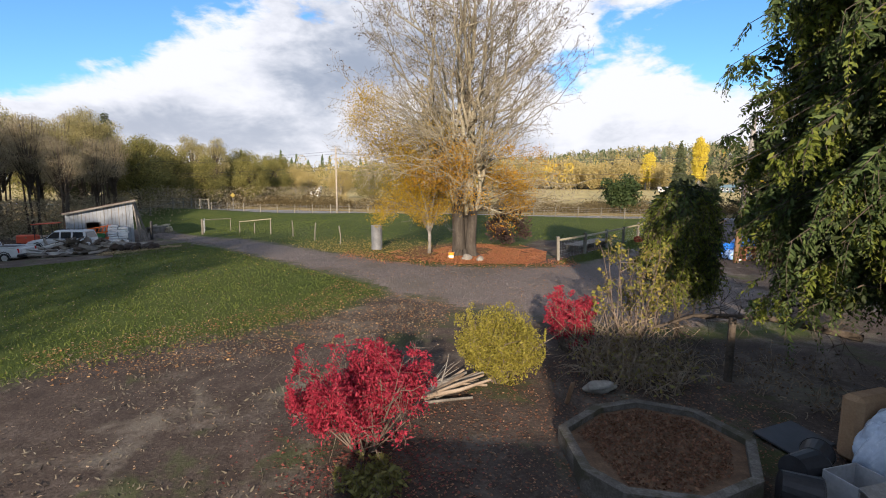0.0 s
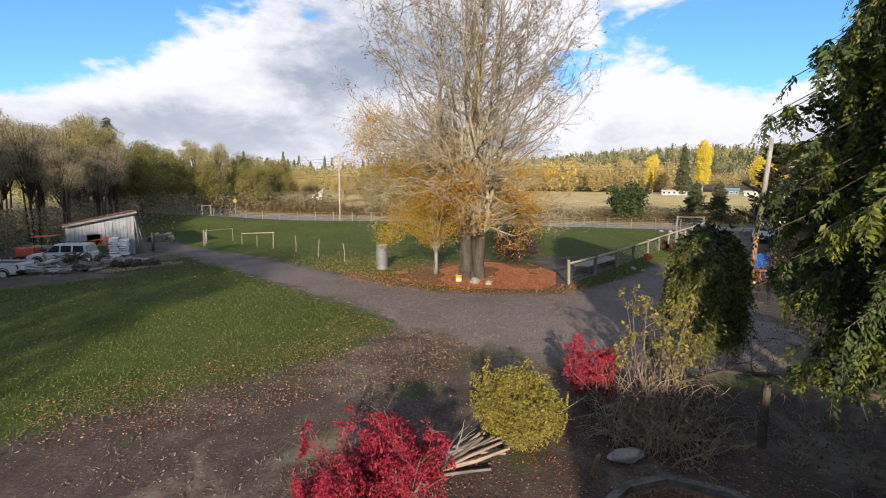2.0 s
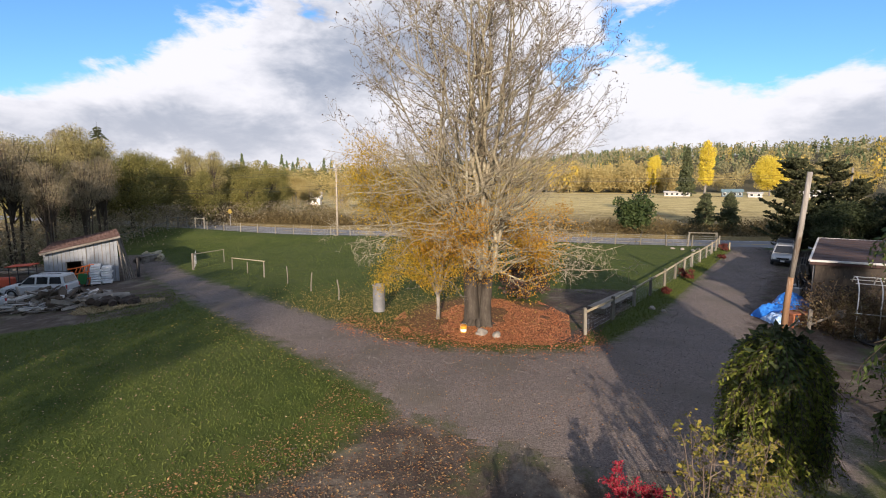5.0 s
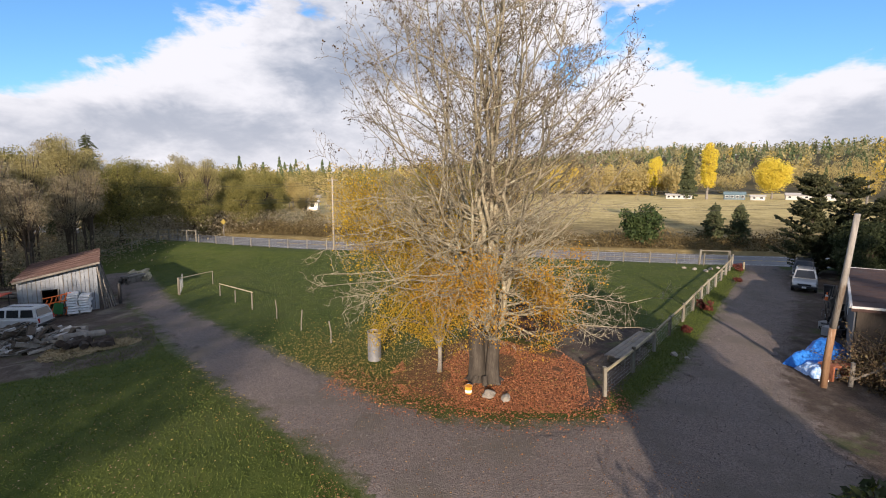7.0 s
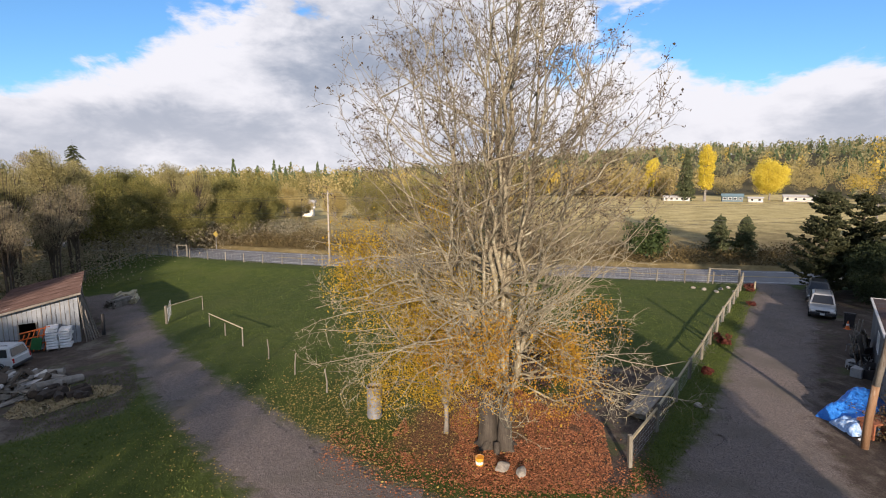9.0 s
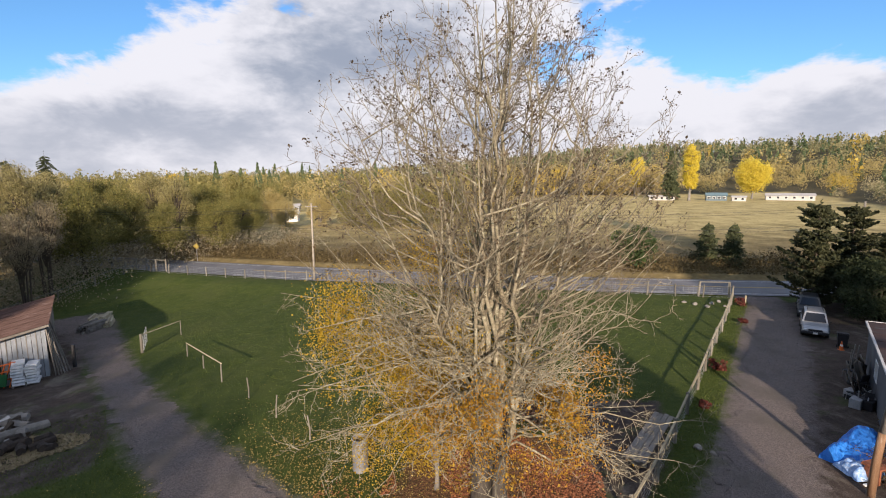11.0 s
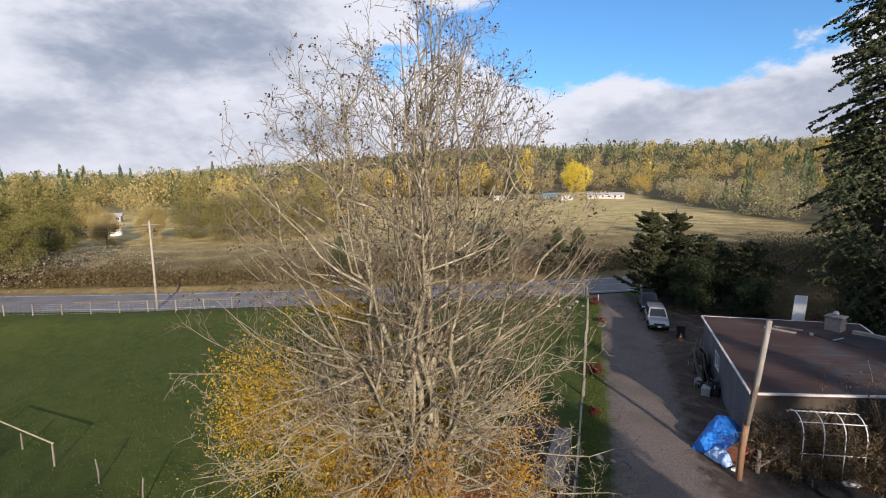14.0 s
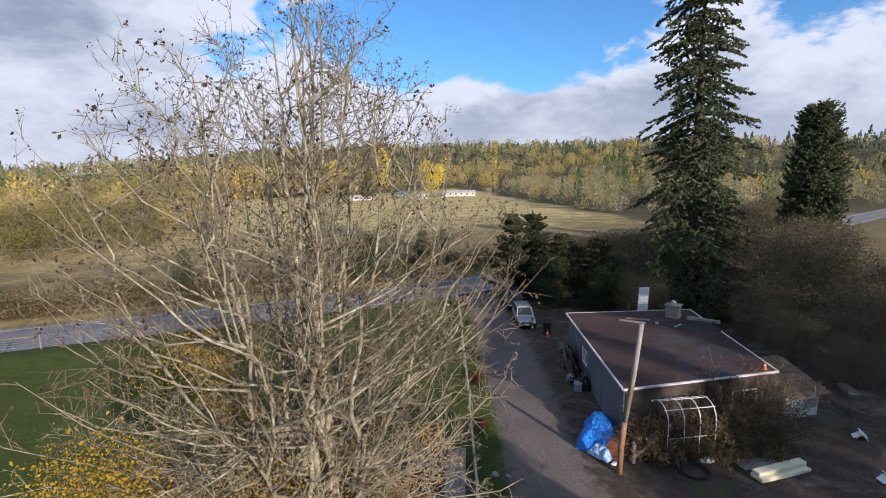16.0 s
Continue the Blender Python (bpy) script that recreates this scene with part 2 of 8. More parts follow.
GRAVEL = [(-42, 60), (-38, 56.8), (-29, 46.6), (-23.6, 40.9), (-15.8, 33.8), (-10.5, 30), (-6.5, 27.2), (-4, 25.2), (-1.5, 24.2), (1, 24.0), (4.3, 24.8),
          (6.3, 26.5), (9.4, 31), (14.4, 39.7), (22.1, 53.9), (26.3, 61.3), (26.6, 65), (31.2, 65), (30.6, 61.8), (25.2, 50), (20, 40.5), (15.6, 33.5), (13.6, 29), (12.4, 24), (12, 19), (10, 16),
          (6, 15), (2.6, 15.8), (0.2, 17.2), (-2, 17.9), (-3.3, 19.7), (-5.3, 21.3), (-7.8, 23.2), (-11, 25.6), (-16.5, 30.1), (-22.4, 36.1), (-27.5, 41), (-35.5, 48.6), (-46, 56)]
DIRT = [(-20, -6), (-15, 2), (-11.5, 8), (-9.6, 10.1), (-8.0, 11.8), (-5.6, 13.6), (-3.8, 15.4), (-2.8, 17.2), (-1.8, 18.0), (0, 17.2), (3, 15.8), (7, 14.6), (11, 15), (11.5, 19), (11.8, 26), (12.8, 31), (18.2, 40.5), (23.6, 51), (29.5, 62), (40, 62), (66, 62), (90, 50), (90, 20), (50, 8), (30, -12), (-10, -12)]
YARD = [(-50, 22), (-33, 22.5), (-21, 26.8), (-17.8, 29.5), (-19.5, 33), (-24, 37.5), (-29, 42), (-34, 48), (-42, 55), (-56, 46)]
LEAFBED = [(-4.6, 27.6), (-3.8, 32), (-1, 35.0), (3.4, 33.6), (4.8, 30.4), (4.4, 26.6), (3.4, 25.2), (0, 24.8), (-3, 25.8)]
BAREPATCH = [(2.6, 25.6), (3.2, 31), (4.5, 37.5), (9.8, 38), (8.6, 33), (6.3, 28.6), (4.8, 25.8)]


def spread(lo, a, b, hi, fine, growth=1.16):
    """Grid lines: even between a and b, growing outside."""
    mid = list(np.arange(a, b, fine))
    out, s, v = [], fine, b
    while v < hi:
        out.append(v)
        s *= growth
        v += s
    low, s, v = [], fine, a
    while v > lo:
        s *= growth
        v -= s
        low.append(v)
    return np.array(low[::-1] + mid + out + [hi])


def ragged(x, y, k=1.0):
    return k * (0.35 * np.sin(x * 1.7 + 1.3 * np.sin(y * 0.9)) + 0.3 * np.sin(y * 2.3 + 1.1 * np.sin(x * 1.3)) + 0.2 * np.sin(x * 4.1 + y * 3.3))


def build_ground():
    xs, ys = spread(-1800, -42, 34, 1800, 0.42), spread(-400, -8, 92, 2200, 0.42)
    X, Y = np.meshgrid(xs, ys)
    near = np.clip((60 - np.abs(X)) / 14, 0, 1) * np.clip((86 - Y) / 14, 0, 1)
    Zg = land(X, Y) + 0.02 * np.sin(X * 1.9) * np.sin(Y * 1.7) * near
    ny, nx = X.shape
    me = bpy.data.meshes.new("ground")
    co = np.stack([X, Y, Zg], -1).reshape(-1, 3)
    idx = np.arange(nx * ny).reshape(ny, nx)
    quads = np.stack([idx[:-1, :-1], idx[:-1, 1:], idx[1:, 1:], idx[1:, :-1]], -1).reshape(-1, 4)
    me.vertices.add(len(co))
    me.vertices.foreach_set("co", co.astype(np.float32).ravel())
    me.loops.add(quads.size)
    me.loops.foreach_set("vertex_index", quads.astype(np.int32).ravel())
    me.polygons.add(len(quads))
    me.polygons.foreach_set("loop_start", np.arange(0, quads.size, 4, dtype=np.int32))
    me.update(calc_edges=True)
    me.polygons.foreach_set("use_smooth", [True] * len(quads))
    x, y = co[:, 0], co[:, 1]

    def soft(poly, w):
        return np.clip(0.5 + inside(poly, x, y) / (2 * w), 0, 1)
    dirt = np.maximum(soft(DIRT, 1.3), np.maximum(soft(YARD, 0.9), soft(BAREPATCH, 0.8)))
    masks = {"bare": dirt, "leafy": np.maximum(0.85 * soft(LEAFBED, 1.6), 0.3 * soft([(1.5, 3), (-3, 9), (-1, 13), (3, 16), (9, 14), (9, 3)], 1.5)), "gravelly": soft(GRAVEL, 1.7),
             "wooded": np.clip(np.maximum((x - 128 - (y - 150) * 0.36) / 12, (y - 318) / 14), 0, 1) * np.clip((y - 84) / 6, 0, 1),
             "field": np.clip((y - road_y(x) - 2) / 3, 0, 1) + np.clip((np.abs(x + 5) - 55) / 10, 0, 1)}
    for k, v in masks.items():
        me.attributes.new(k, "FLOAT", "POINT").data.foreach_set("value", np.clip(v, 0, 1).astype(np.float32))
    me.materials.append(ground_material())
    ob = new("ground", me)
    tagged(ob, "mown green lawn with bare brown dirt and fallen leaves", "ground", kind="structure")


def gravel_colour(n, co):
    a, b = n.noise(co, 0.35, 4.0, 0.6), n.noise(co, 28.0, 2.0, 0.7)
    stones = n.add("ShaderNodeTexVoronoi", {"Vector": co, "Scale": 22.0})
    g = n.ramp(b, (0.3, (0.069, 0.054, 0.050)), (0.5, (0.130, 0.105, 0.096)), (0.75, (0.232, 0.194, 0.178)))
    g = n.mix(0.45, g, n.ramp(n.add("ShaderNodeSeparateColor", {0: stones.outputs["Color"]}).outputs[0], (0.1, (0.085, 0.073, 0.063)), (0.9, (0.24, 0.205, 0.188))))
    g = n.mix(n.step(a, 0.45, 0.7), g, (0.115, 0.10, 0.085))
    return g, n.math("ADD", stones.outputs["Distance"], n.math("MULTIPLY", b, 0.4))


def ground_material():
    m = bpy.data.materials.new("lawn_and_soil")
    m.use_nodes = True
    n = N(m.node_tree)
    co = n.add("ShaderNodeTexCoord").outputs["Object"]
    big, mid, fine = n.noise(co, 0.16, 4.0, 0.6), n.noise(co, 1.3, 5.0, 0.65), n.noise(co, 14.0, 4.0, 0.7)
    tiny = n.noise(co, 60.0, 2.0, 0.6)

    def mask(name, lo=0.35, hi=0.65, k=0.75):
        at_ = n.add("ShaderNodeAttribute")
        at_.attribute_name = name
        v = n.math("ADD", at_.outputs["Fac"], n.math("MULTIPLY", n.math("SUBTRACT", n.math("ADD", n.math("MULTIPLY", mid, 0.65), n.math("MULTIPLY", fine, 0.35)), 0.5), k))
        return n.step(v, lo, hi)
    grass = n.ramp(n.math("ADD", n.math("MULTIPLY", mid, 0.5), n.math("MULTIPLY", fine, 0.5)), (0.32, (0.026, 0.041, 0.008)), (0.5, (0.048, 0.068, 0.013)), (0.68, (0.082, 0.097, 0.022)))
    grass = n.mix(n.math("MULTIPLY", n.step(big, 0.45, 0.68), 0.6), grass, (0.07, 0.083, 0.022))
    field = n.ramp(n.math("ADD", n.math("MULTIPLY", big, 0.5), n.math("MULTIPLY", mid, 0.5)), (0.35, (0.23, 0.19, 0.075)), (0.52, (0.44, 0.355, 0.155)), (0.68, (0.60, 0.49, 0.25)))
    soil = n.ramp(n.math("ADD", n.math("MULTIPLY", mid, 0.45), n.math("MULTIPLY", fine, 0.55)), (0.3, (0.031, 0.023, 0.019)), (0.5, (0.064, 0.049, 0.040)), (0.7, (0.130, 0.106, 0.088)))
    soil = n.mix(n.math("MULTIPLY", n.step(n.noise(co, 0.5, 5.0, 0.65, 0.3), 0.53, 0.66), 0.6), soil, (0.055, 0.075, 0.022))
    soil = n.mix(n.math("MULTIPLY", n.step(n.noise(co, 0.38, 6.0, 0.7, 0.6), 0.5, 0.66), 0.5), soil, (0.21, 0.188, 0.15))
    leaf = n.ramp(n.add("ShaderNodeSeparateColor", {0: n.add("ShaderNodeTexVoronoi", {"Vector": co, "Scale": 20.0}).outputs["Color"]}).outputs[0],
                  (0.1, (0.065, 0.036, 0.022)), (0.5, (0.14, 0.066, 0.034)), (0.9, (0.25, 0.115, 0.055)))
    gr = gravel_colour(n, co)[0]
    rough_grass = n.ramp(n.math("ADD", n.math("MULTIPLY", big, 0.4), n.math("MULTIPLY", mid, 0.6)), (0.35, (0.10, 0.078, 0.035)), (0.52, (0.165, 0.128, 0.058)), (0.68, (0.245, 0.192, 0.092)))
    north = n.math("ADD", n.add("ShaderNodeSeparateXYZ", {0: co}).outputs[1], n.math("MULTIPLY", n.math("SUBTRACT", big, 0.5), 60.0))
    field = n.mix(n.step(north, 92.0, 165.0), rough_grass, field)
    c = n.mix(mask("field", 0.3, 0.7, 0.4), grass, field)
    c = n.mix(mask("wooded", 0.3, 0.7, 0.4), c, n.ramp(mid, (0.35, (0.045, 0.042, 0.022)), (0.65, (0.10, 0.085, 0.045))))
    c = n.mix(mask("bare", 0.3, 0.7, 1.1), c, soil)
    c = n.mix(n.math("MULTIPLY", mask("leafy", 0.4, 0.7, 0.9), 0.85), c, leaf)
    c = n.mix(mask("gravelly", 0.35, 0.7, 1.0), c, gr)
    bs = n.add("ShaderNodeBsdfPrincipled", {"Base Color": c, "Roughness": 0.95, "Specular IOR Level": 0.15})
    bp = n.add("ShaderNodeBump", {"Strength": 0.6, "Distance": 0.06, "Height": n.math("ADD", n.math("MULTIPLY", fine, 0.7), n.math("MULTIPLY", tiny, 0.3))})
    n.links.new(bp.outputs[0], bs.inputs["Normal"])
    n.add("ShaderNodeOutputMaterial", {0: bs.outputs[0]})
    return m


def build_drive():
    """The loose gravel drive, a thin crowned sheet with a ragged edge."""
    step = 0.3
    xs, ys = np.arange(-46, 34, step), np.arange(14, 66, step)
    X, Y = np.meshgrid(xs, ys)
    d = inside(GRAVEL, X, Y) + ragged(X, Y, 0.75) - 0.25
    Zd = land(X, Y) + 0.012 + 0.035 * np.clip(d / 0.8, 0, 1) + 0.012 * np.sin(X * 2.1 + Y) * np.sin(Y * 1.6)
    keep = (d[:-1, :-1] > 0) & (d[:-1, 1:] > 0) & (d[1:, 1:] > 0) & (d[1:, :-1] > 0)
    idx = np.full(X.shape, -1)
    g = Geo()
    for j, i in zip(*np.nonzero(keep)):
        f = []
        for a, b in ((j, i), (j, i + 1), (j + 1, i + 1), (j + 1, i)):
            if idx[a, b] < 0:
                idx[a, b] = len(g.v)
                g.v.append(Vector((X[a, b], Y[a, b], Zd[a, b])))
            f.append(int(idx[a, b]))
        g.f.append(tuple(f))
    m = bpy.data.materials.new("crushed_gravel")
    m.use_nodes = True
    n = N(m.node_tree)
    co = n.add("ShaderNodeTexCoord").outputs["Object"]
    c, h = gravel_colour(n, co)
    bs = n.add("ShaderNodeBsdfPrincipled", {"Base Color": c, "Roughness": 0.92, "Specular IOR Level": 0.2})
    n.links.new(n.add("ShaderNodeBump", {"Strength": 0.7, "Distance": 0.03, "Height": h}).outputs[0], bs.inputs["Normal"])
    n.add("ShaderNodeOutputMaterial", {0: bs.outputs[0]})
    ob = part("driveway", g, m, smooth=True)
    tagged(ob, "grey crushed gravel driveway forking round the tree", "driveway", kind="structure")


def along(line, step):
    """Even points along a polyline, each with its sideways unit vector."""
    p = np.array(line, float)
    s = np.r_[0, np.cumsum(np.hypot(*np.diff(p, axis=0).T))]
    t = np.arange(0, s[-1], step)
    q = np.stack([np.interp(t, s, p[:, 0]), np.interp(t, s, p[:, 1])], 1)
    k = max(1, int(6 / step))
    pad = np.concatenate([np.repeat(q[:1], k, 0), q, np.repeat(q[-1:], k, 0)])
    q = np.stack([np.convolve(pad[:, i], np.ones(2 * k + 1) / (2 * k + 1), "valid") for i in (0, 1)], 1)
    d = np.gradient(q, axis=0)
    d /= np.linalg.norm(d, axis=1, keepdims=True)
    return q, np.stack([-d[:, 1], d[:, 0]], 1)


def ribbon(geo, q, side, a, b, h):
    base = len(geo.v)
    for (x, y), (sx, sy) in zip(q, side):
        for o in (a, b):
            px, py = x + sx * o, y + sy * o
            geo.v.append(Vector((px, py, up(px, py, h))))
    for i in range(len(q) - 1):
        k = base + 2 * i
        geo.f.append((k, k + 2, k + 3, k + 1))
    return geo


def build_road():
    q, s = along(ROAD_LINE, 2.0)
    asphalt = surf("worn_asphalt", (0.10, 0.10, 0.105), (0.16, 0.16, 0.165), (0.21, 0.21, 0.215), scale=0.5, fine=40, rough=0.8)
    ob = part("road", ribbon(Geo(), q, s, -4.4, 4.4, 0.10), asphalt)
    tagged(ob, "grey worn asphalt country road with painted lines", "road", kind="structure")
    white = surf("road_paint_white", (0.5, 0.5, 0.48), (0.72, 0.72, 0.7), scale=3)
    yellow = surf("road_paint_yellow", (0.5, 0.33, 0.05), (0.62, 0.42, 0.08), scale=3)
    for o in (-3.55, 3.55):
        part("edge_line", ribbon(Geo(), q, s, o - 0.06, o + 0.06, 0.106), white, ob)
    for o in (-0.12, 0.12):
        part("centre_line", ribbon(Geo(), q, s, o - 0.05, o + 0.05, 0.106), yellow, ob)


build_ground()
build_drive()
build_road()

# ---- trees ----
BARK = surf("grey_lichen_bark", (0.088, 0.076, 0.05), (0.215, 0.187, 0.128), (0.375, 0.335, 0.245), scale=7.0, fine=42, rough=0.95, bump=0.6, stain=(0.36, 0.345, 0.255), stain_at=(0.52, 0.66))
DARKBARK = surf("dark_bark", (0.03, 0.024, 0.018), (0.07, 0.055, 0.042), (0.11, 0.09, 0.07), scale=2.5, fine=20, rough=0.95, bump=0.6)
PALEBARK = surf("pale_alder_bark", (0.09, 0.08, 0.07), (0.19, 0.175, 0.155), (0.30, 0.29, 0.27), scale=2.0, fine=16, rough=0.95, bump=0.4)


def foliage(name, *cols, trans=0.3, island=0.55):
    return surf(name, *cols, scale=0.7, fine=6, rough=0.7, bump=0.0, island=island, trans=trans, spec=0.25, objvar=0.12)


def bend(rng, start, way, length, steps, wander=0.12, lift=0.0):
    """A wandering line from a start along a way, lifted or dropped as it goes."""
    pts, d = [Vector(start)], Vector(way).normalized()
    for _ in range(steps):
        d = (d + Vector(rng.normal(size=3)) * wander + Vector((0, 0, lift))).normalized()
        pts.append(pts[-1] + d * (length / steps))
    return pts


def sprout(rng, geo, tips, pts, r0, level, spec):
    """Side shoots along a limb, level by level; spec rows: count per metre, length, lift, wander, sides, steps, spread."""
    if level >= len(spec):
        tips.append(pts)
        return
    per_m, lmin, lmax, lift, wander, sides, steps, spread_, first = spec[level]
    total = sum((b - a).length for a, b in zip(pts, pts[1:]))
    for _ in range(max(1, int(total * per_m + rng.random()))):
        t = first + (1 - first) * rng.random()
        k = t * (len(pts) - 1)
        i = min(int(k), len(pts) - 2)
        p = pts[i].lerp(pts[i + 1], k - i)
        d = (pts[i + 1] - pts[i]).normalized()
        side = d.cross(Vector(rng.normal(size=3))).normalized()
        way = (d * (1 - spread_) + side * spread_).normalized()
        L = (lmin + (lmax - lmin) * rng.random()) * (1.15 - 0.6 * t)
        r = max(0.0088, r0 * (1 - 0.75 * t) * 0.5)
        q = bend(rng, p, way, L, steps, wander, lift)
        geo.tube(q, [r * (1 - 0.8 * j / steps) for j in range(steps + 1)], sides, cap=False)
        sprout(rng, geo, tips, q, r, level + 1, spec)


def main_tree():
    """The big bare tree: twin trunks, a vase of upright limbs, low drooping boughs, fine twigs."""
    rng = np.random.default_rng(11)
    tree = thing("bare_tree", "large old bare tree with twin trunks and grey lichen bark", "tree", at(0, 28, -0.15))
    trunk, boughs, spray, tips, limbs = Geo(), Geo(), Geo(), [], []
    heads = []
    for x, y, lean, r, h in ((-0.32, 0.05, -0.06, 0.36, 3.5), (0.36, -0.12, 0.07, 0.29, 3.1), (0.05, 0.38, 0.02, 0.26, 3.3)):
        pts = [Vector((x * 1.1, y, 0)), Vector((x * 1.02, y, 0.35)), Vector((x, y, 1.1)), Vector((x + lean, y, 2.2)), Vector((x + 2 * lean, y, h)), Vector((x + 3 * lean, y, h + 0.9))]
        trunk.tube(pts, [r * 1.5, r * 1.12, r, r * 0.95, r * 0.9, r * 0.5], 14)
        heads.append((pts[4], r))
    for v in trunk.v:
        k = 1 + 0.09 * noise.noise(Vector((v.x * 3.5, v.y * 3.5, v.z * 0.6))) + 0.05 * math.sin(9 * math.atan2(v.y, v.x))
        v.x, v.y = v.x * k, v.y * k
    # root flare
    for k in range(7):
        w = 2 * math.pi * k / 7 + 0.3
        o = Vector((math.cos(w), math.sin(w) * 0.8, 0))
        trunk.tube([o * 0.42 + Vector((0, 0, 0.5)), o * 0.66 + Vector((0, 0, 0.2)), o * 1.05 + Vector((0, 0, 0.06))], [0.16, 0.14, 0.05], 7)
    def envelope(z):
        return float(np.interp(z, (2, 4, 7, 10, 13, 15, 17, 19.3, 20.8), (4.6, 6.0, 6.8, 7.4, 7.2, 6.0, 4.2, 2.2, 0.7)))

    def centre(z):
        """The crown leans to the west as it rises."""
        return float(np.interp(z, (5, 11, 13, 15, 17, 19.5), (-0.2, -0.3, -0.4, -0.45, -0.2, 0.5)))

    def curve(start, end, steps, bow, wander):
        """A limb that leaves level and turns upward, with small kinks."""
        a, c = Vector(start), Vector(end)
        mid = a.lerp(c, 0.5) + Vector(bow)
        pts, off = [], Vector((0, 0, 0))
        for j in range(steps + 1):
            t = j / steps
            if 0 < j < steps:
                off = off * 0.6 + Vector(rng.normal(size=3)) * wander
            pts.append(a * (1 - t) ** 2 + mid * 2 * t * (1 - t) + c * t * t + (off if 0 < j else Vector((0, 0, 0))))
        return pts

    def limb(pts, r, sp, sides=7):
        k = len(pts) - 1
        limbs.append(Geo().tube(pts, [r * (1 - 0.88 * (j / k) ** 0.8) for j in range(k + 1)], sides, cap=False))
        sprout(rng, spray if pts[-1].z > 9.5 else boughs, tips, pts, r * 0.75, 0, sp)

    def on(pts, f):
        i = f * (len(pts) - 1)
        return pts[int(i)].lerp(pts[min(int(i) + 1, len(pts) - 1)], i - int(i))
    low = [(2.1, 0.7, 1.9, 0.0, 0.17, 5, 5, 0.6, 0.18), (3.0, 0.3, 0.95, 0.01, 0.22, 4, 4, 0.65, 0.1), (4.2, 0.12, 0.38, 0.02, 0.22, 3, 2, 0.6, 0.15)]
    bare = [(1.2, 0.7, 1.9, 0.06, 0.13, 5, 4, 0.46, 0.3), (2.4, 0.35, 1.0, 0.05, 0.16, 4, 3, 0.5, 0.15), (3.2, 0.12, 0.36, 0.03, 0.2, 3, 2, 0.58, 0.2)]
    side = [(2.0, 0.6, 1.6, 0.06, 0.14, 5, 4, 0.47, 0.2), (2.6, 0.3, 0.9, 0.05, 0.17, 4, 3, 0.5, 0.15), (3.2, 0.12, 0.4, 0.02, 0.22, 3, 2, 0.62, 0.2)]
    for k in range(22):                      # stems rising side by side out of the trunks
        head, r = heads[k % 3]
        w = 2.4 * k + 0.4 * rng.random()
        top = 20.2 - 5.6 * (k / 21) ** 0.8 - 0.6 * rng.random()
        out = (0.10 + 0.86 * (k / 21) ** 0.6) * envelope(top) * 0.85
        start = Vector((head.x + 0.16 * math.cos(w), head.y + 0.16 * math.sin(w), 2.2 + 1.2 * rng.random()))
        end = Vector((centre(top) + out * math.cos(w), out * math.sin(w), top))
        stem = curve(start, end, 14, (0.12 * out * math.cos(w), 0.12 * out * math.sin(w), -0.3), 0.14)
        limb(stem, 0.155 - 0.0038 * k, bare, 9)
        for j in range(11):                  # laterals curving up and out to the crown's edge
            f = 0.12 + 0.83 * ((j + rng.random()) / 11) ** 0.85
            p = on(stem, f)
            v = (math.atan2(p.y, p.x + 0.3) if math.hypot(p.x + 0.3, p.y) > 0.9 else 6.283 * rng.random()) + rng.normal() * 0.5
            rise = (2.2 + 3.0 * rng.random()) * (1 - 0.36 * f)
            goal = min(envelope(min(20.3, p.z + rise)) * (0.62 + 0.42 * rng.random()), math.hypot(p.x, p.y) + rise * 1.22)
            if p.z + rise < 11.5:
                goal *= 1 + 0.2 * max(0.0, math.cos(v - 3.6))
            if 12.5 < p.z + rise < 17.5:
                goal *= 1 + 0.22 * max(0.0, math.cos(v - 2.3))
            e = Vector((goal * math.cos(v) + centre(p.z + rise), goal * math.sin(v), min(20.6, p.z + rise)))
            if (e - p).length > 5.8:
                e = p + (e - p).normalized() * 5.8
            limb(curve(p, e, 7, Vector((e.x - p.x, e.y - p.y, 0)) * 0.14 + Vector((0, 0, -0.14 * rise)), 0.09), 0.029 + 0.022 * (1 - f), side, 6)
    for k in range(46):                      # low boughs, level or drooping
        v = 2 * math.pi * k / 46 + 0.3 * rng.random()
        head, _ = heads[k % 3]
        far_ = math.cos(v + 0.45) < -0.25
        z0 = (3.0 if far_ else 2.4) + 5.0 * rng.random()
        L = 4.9 + 2.4 * rng.random() + (0.9 if far_ else 0.0)
        p = Vector((head.x * 0.9, head.y * 0.9, z0))
        e = Vector((L * math.cos(v), L * math.sin(v), z0 + 0.1 + (1.6 + 1.4 * rng.random()) * (rng.random() - 0.15)))
        limb(curve(p, e, 9, (0, 0, 0.6), 0.17), 0.058, low, 6)
    for k in range(15):                      # long level boughs on the west side
        v = 2.3 + 1.7 * (k + rng.random()) / 15
        head, _ = heads[k % 3]
        p = Vector((head.x * 0.9, head.y * 0.9, 4.6 + 3.4 * rng.random()))
        L = 5.6 + 1.6 * rng.random()
        limb(curve(p, Vector((L * math.cos(v), L * math.sin(v), p.z + 0.2 + 0.8 * (rng.random() - 0.5))), 9, (0, 0, 0.7), 0.18), 0.06, low, 6)
    part("trunk", trunk, surf("furrowed_grey_bark", (0.022, 0.018, 0.014), (0.052, 0.044, 0.036), (0.10, 0.088, 0.074), scale=2.0, fine=14, stretch=(2, 2, 0.35), rough=0.95, bump=0.8), tree, smooth=True)
    for g in limbs:
        part("limb", g, BARK, tree, smooth=True)
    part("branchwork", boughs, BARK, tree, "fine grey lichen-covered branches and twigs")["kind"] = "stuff"
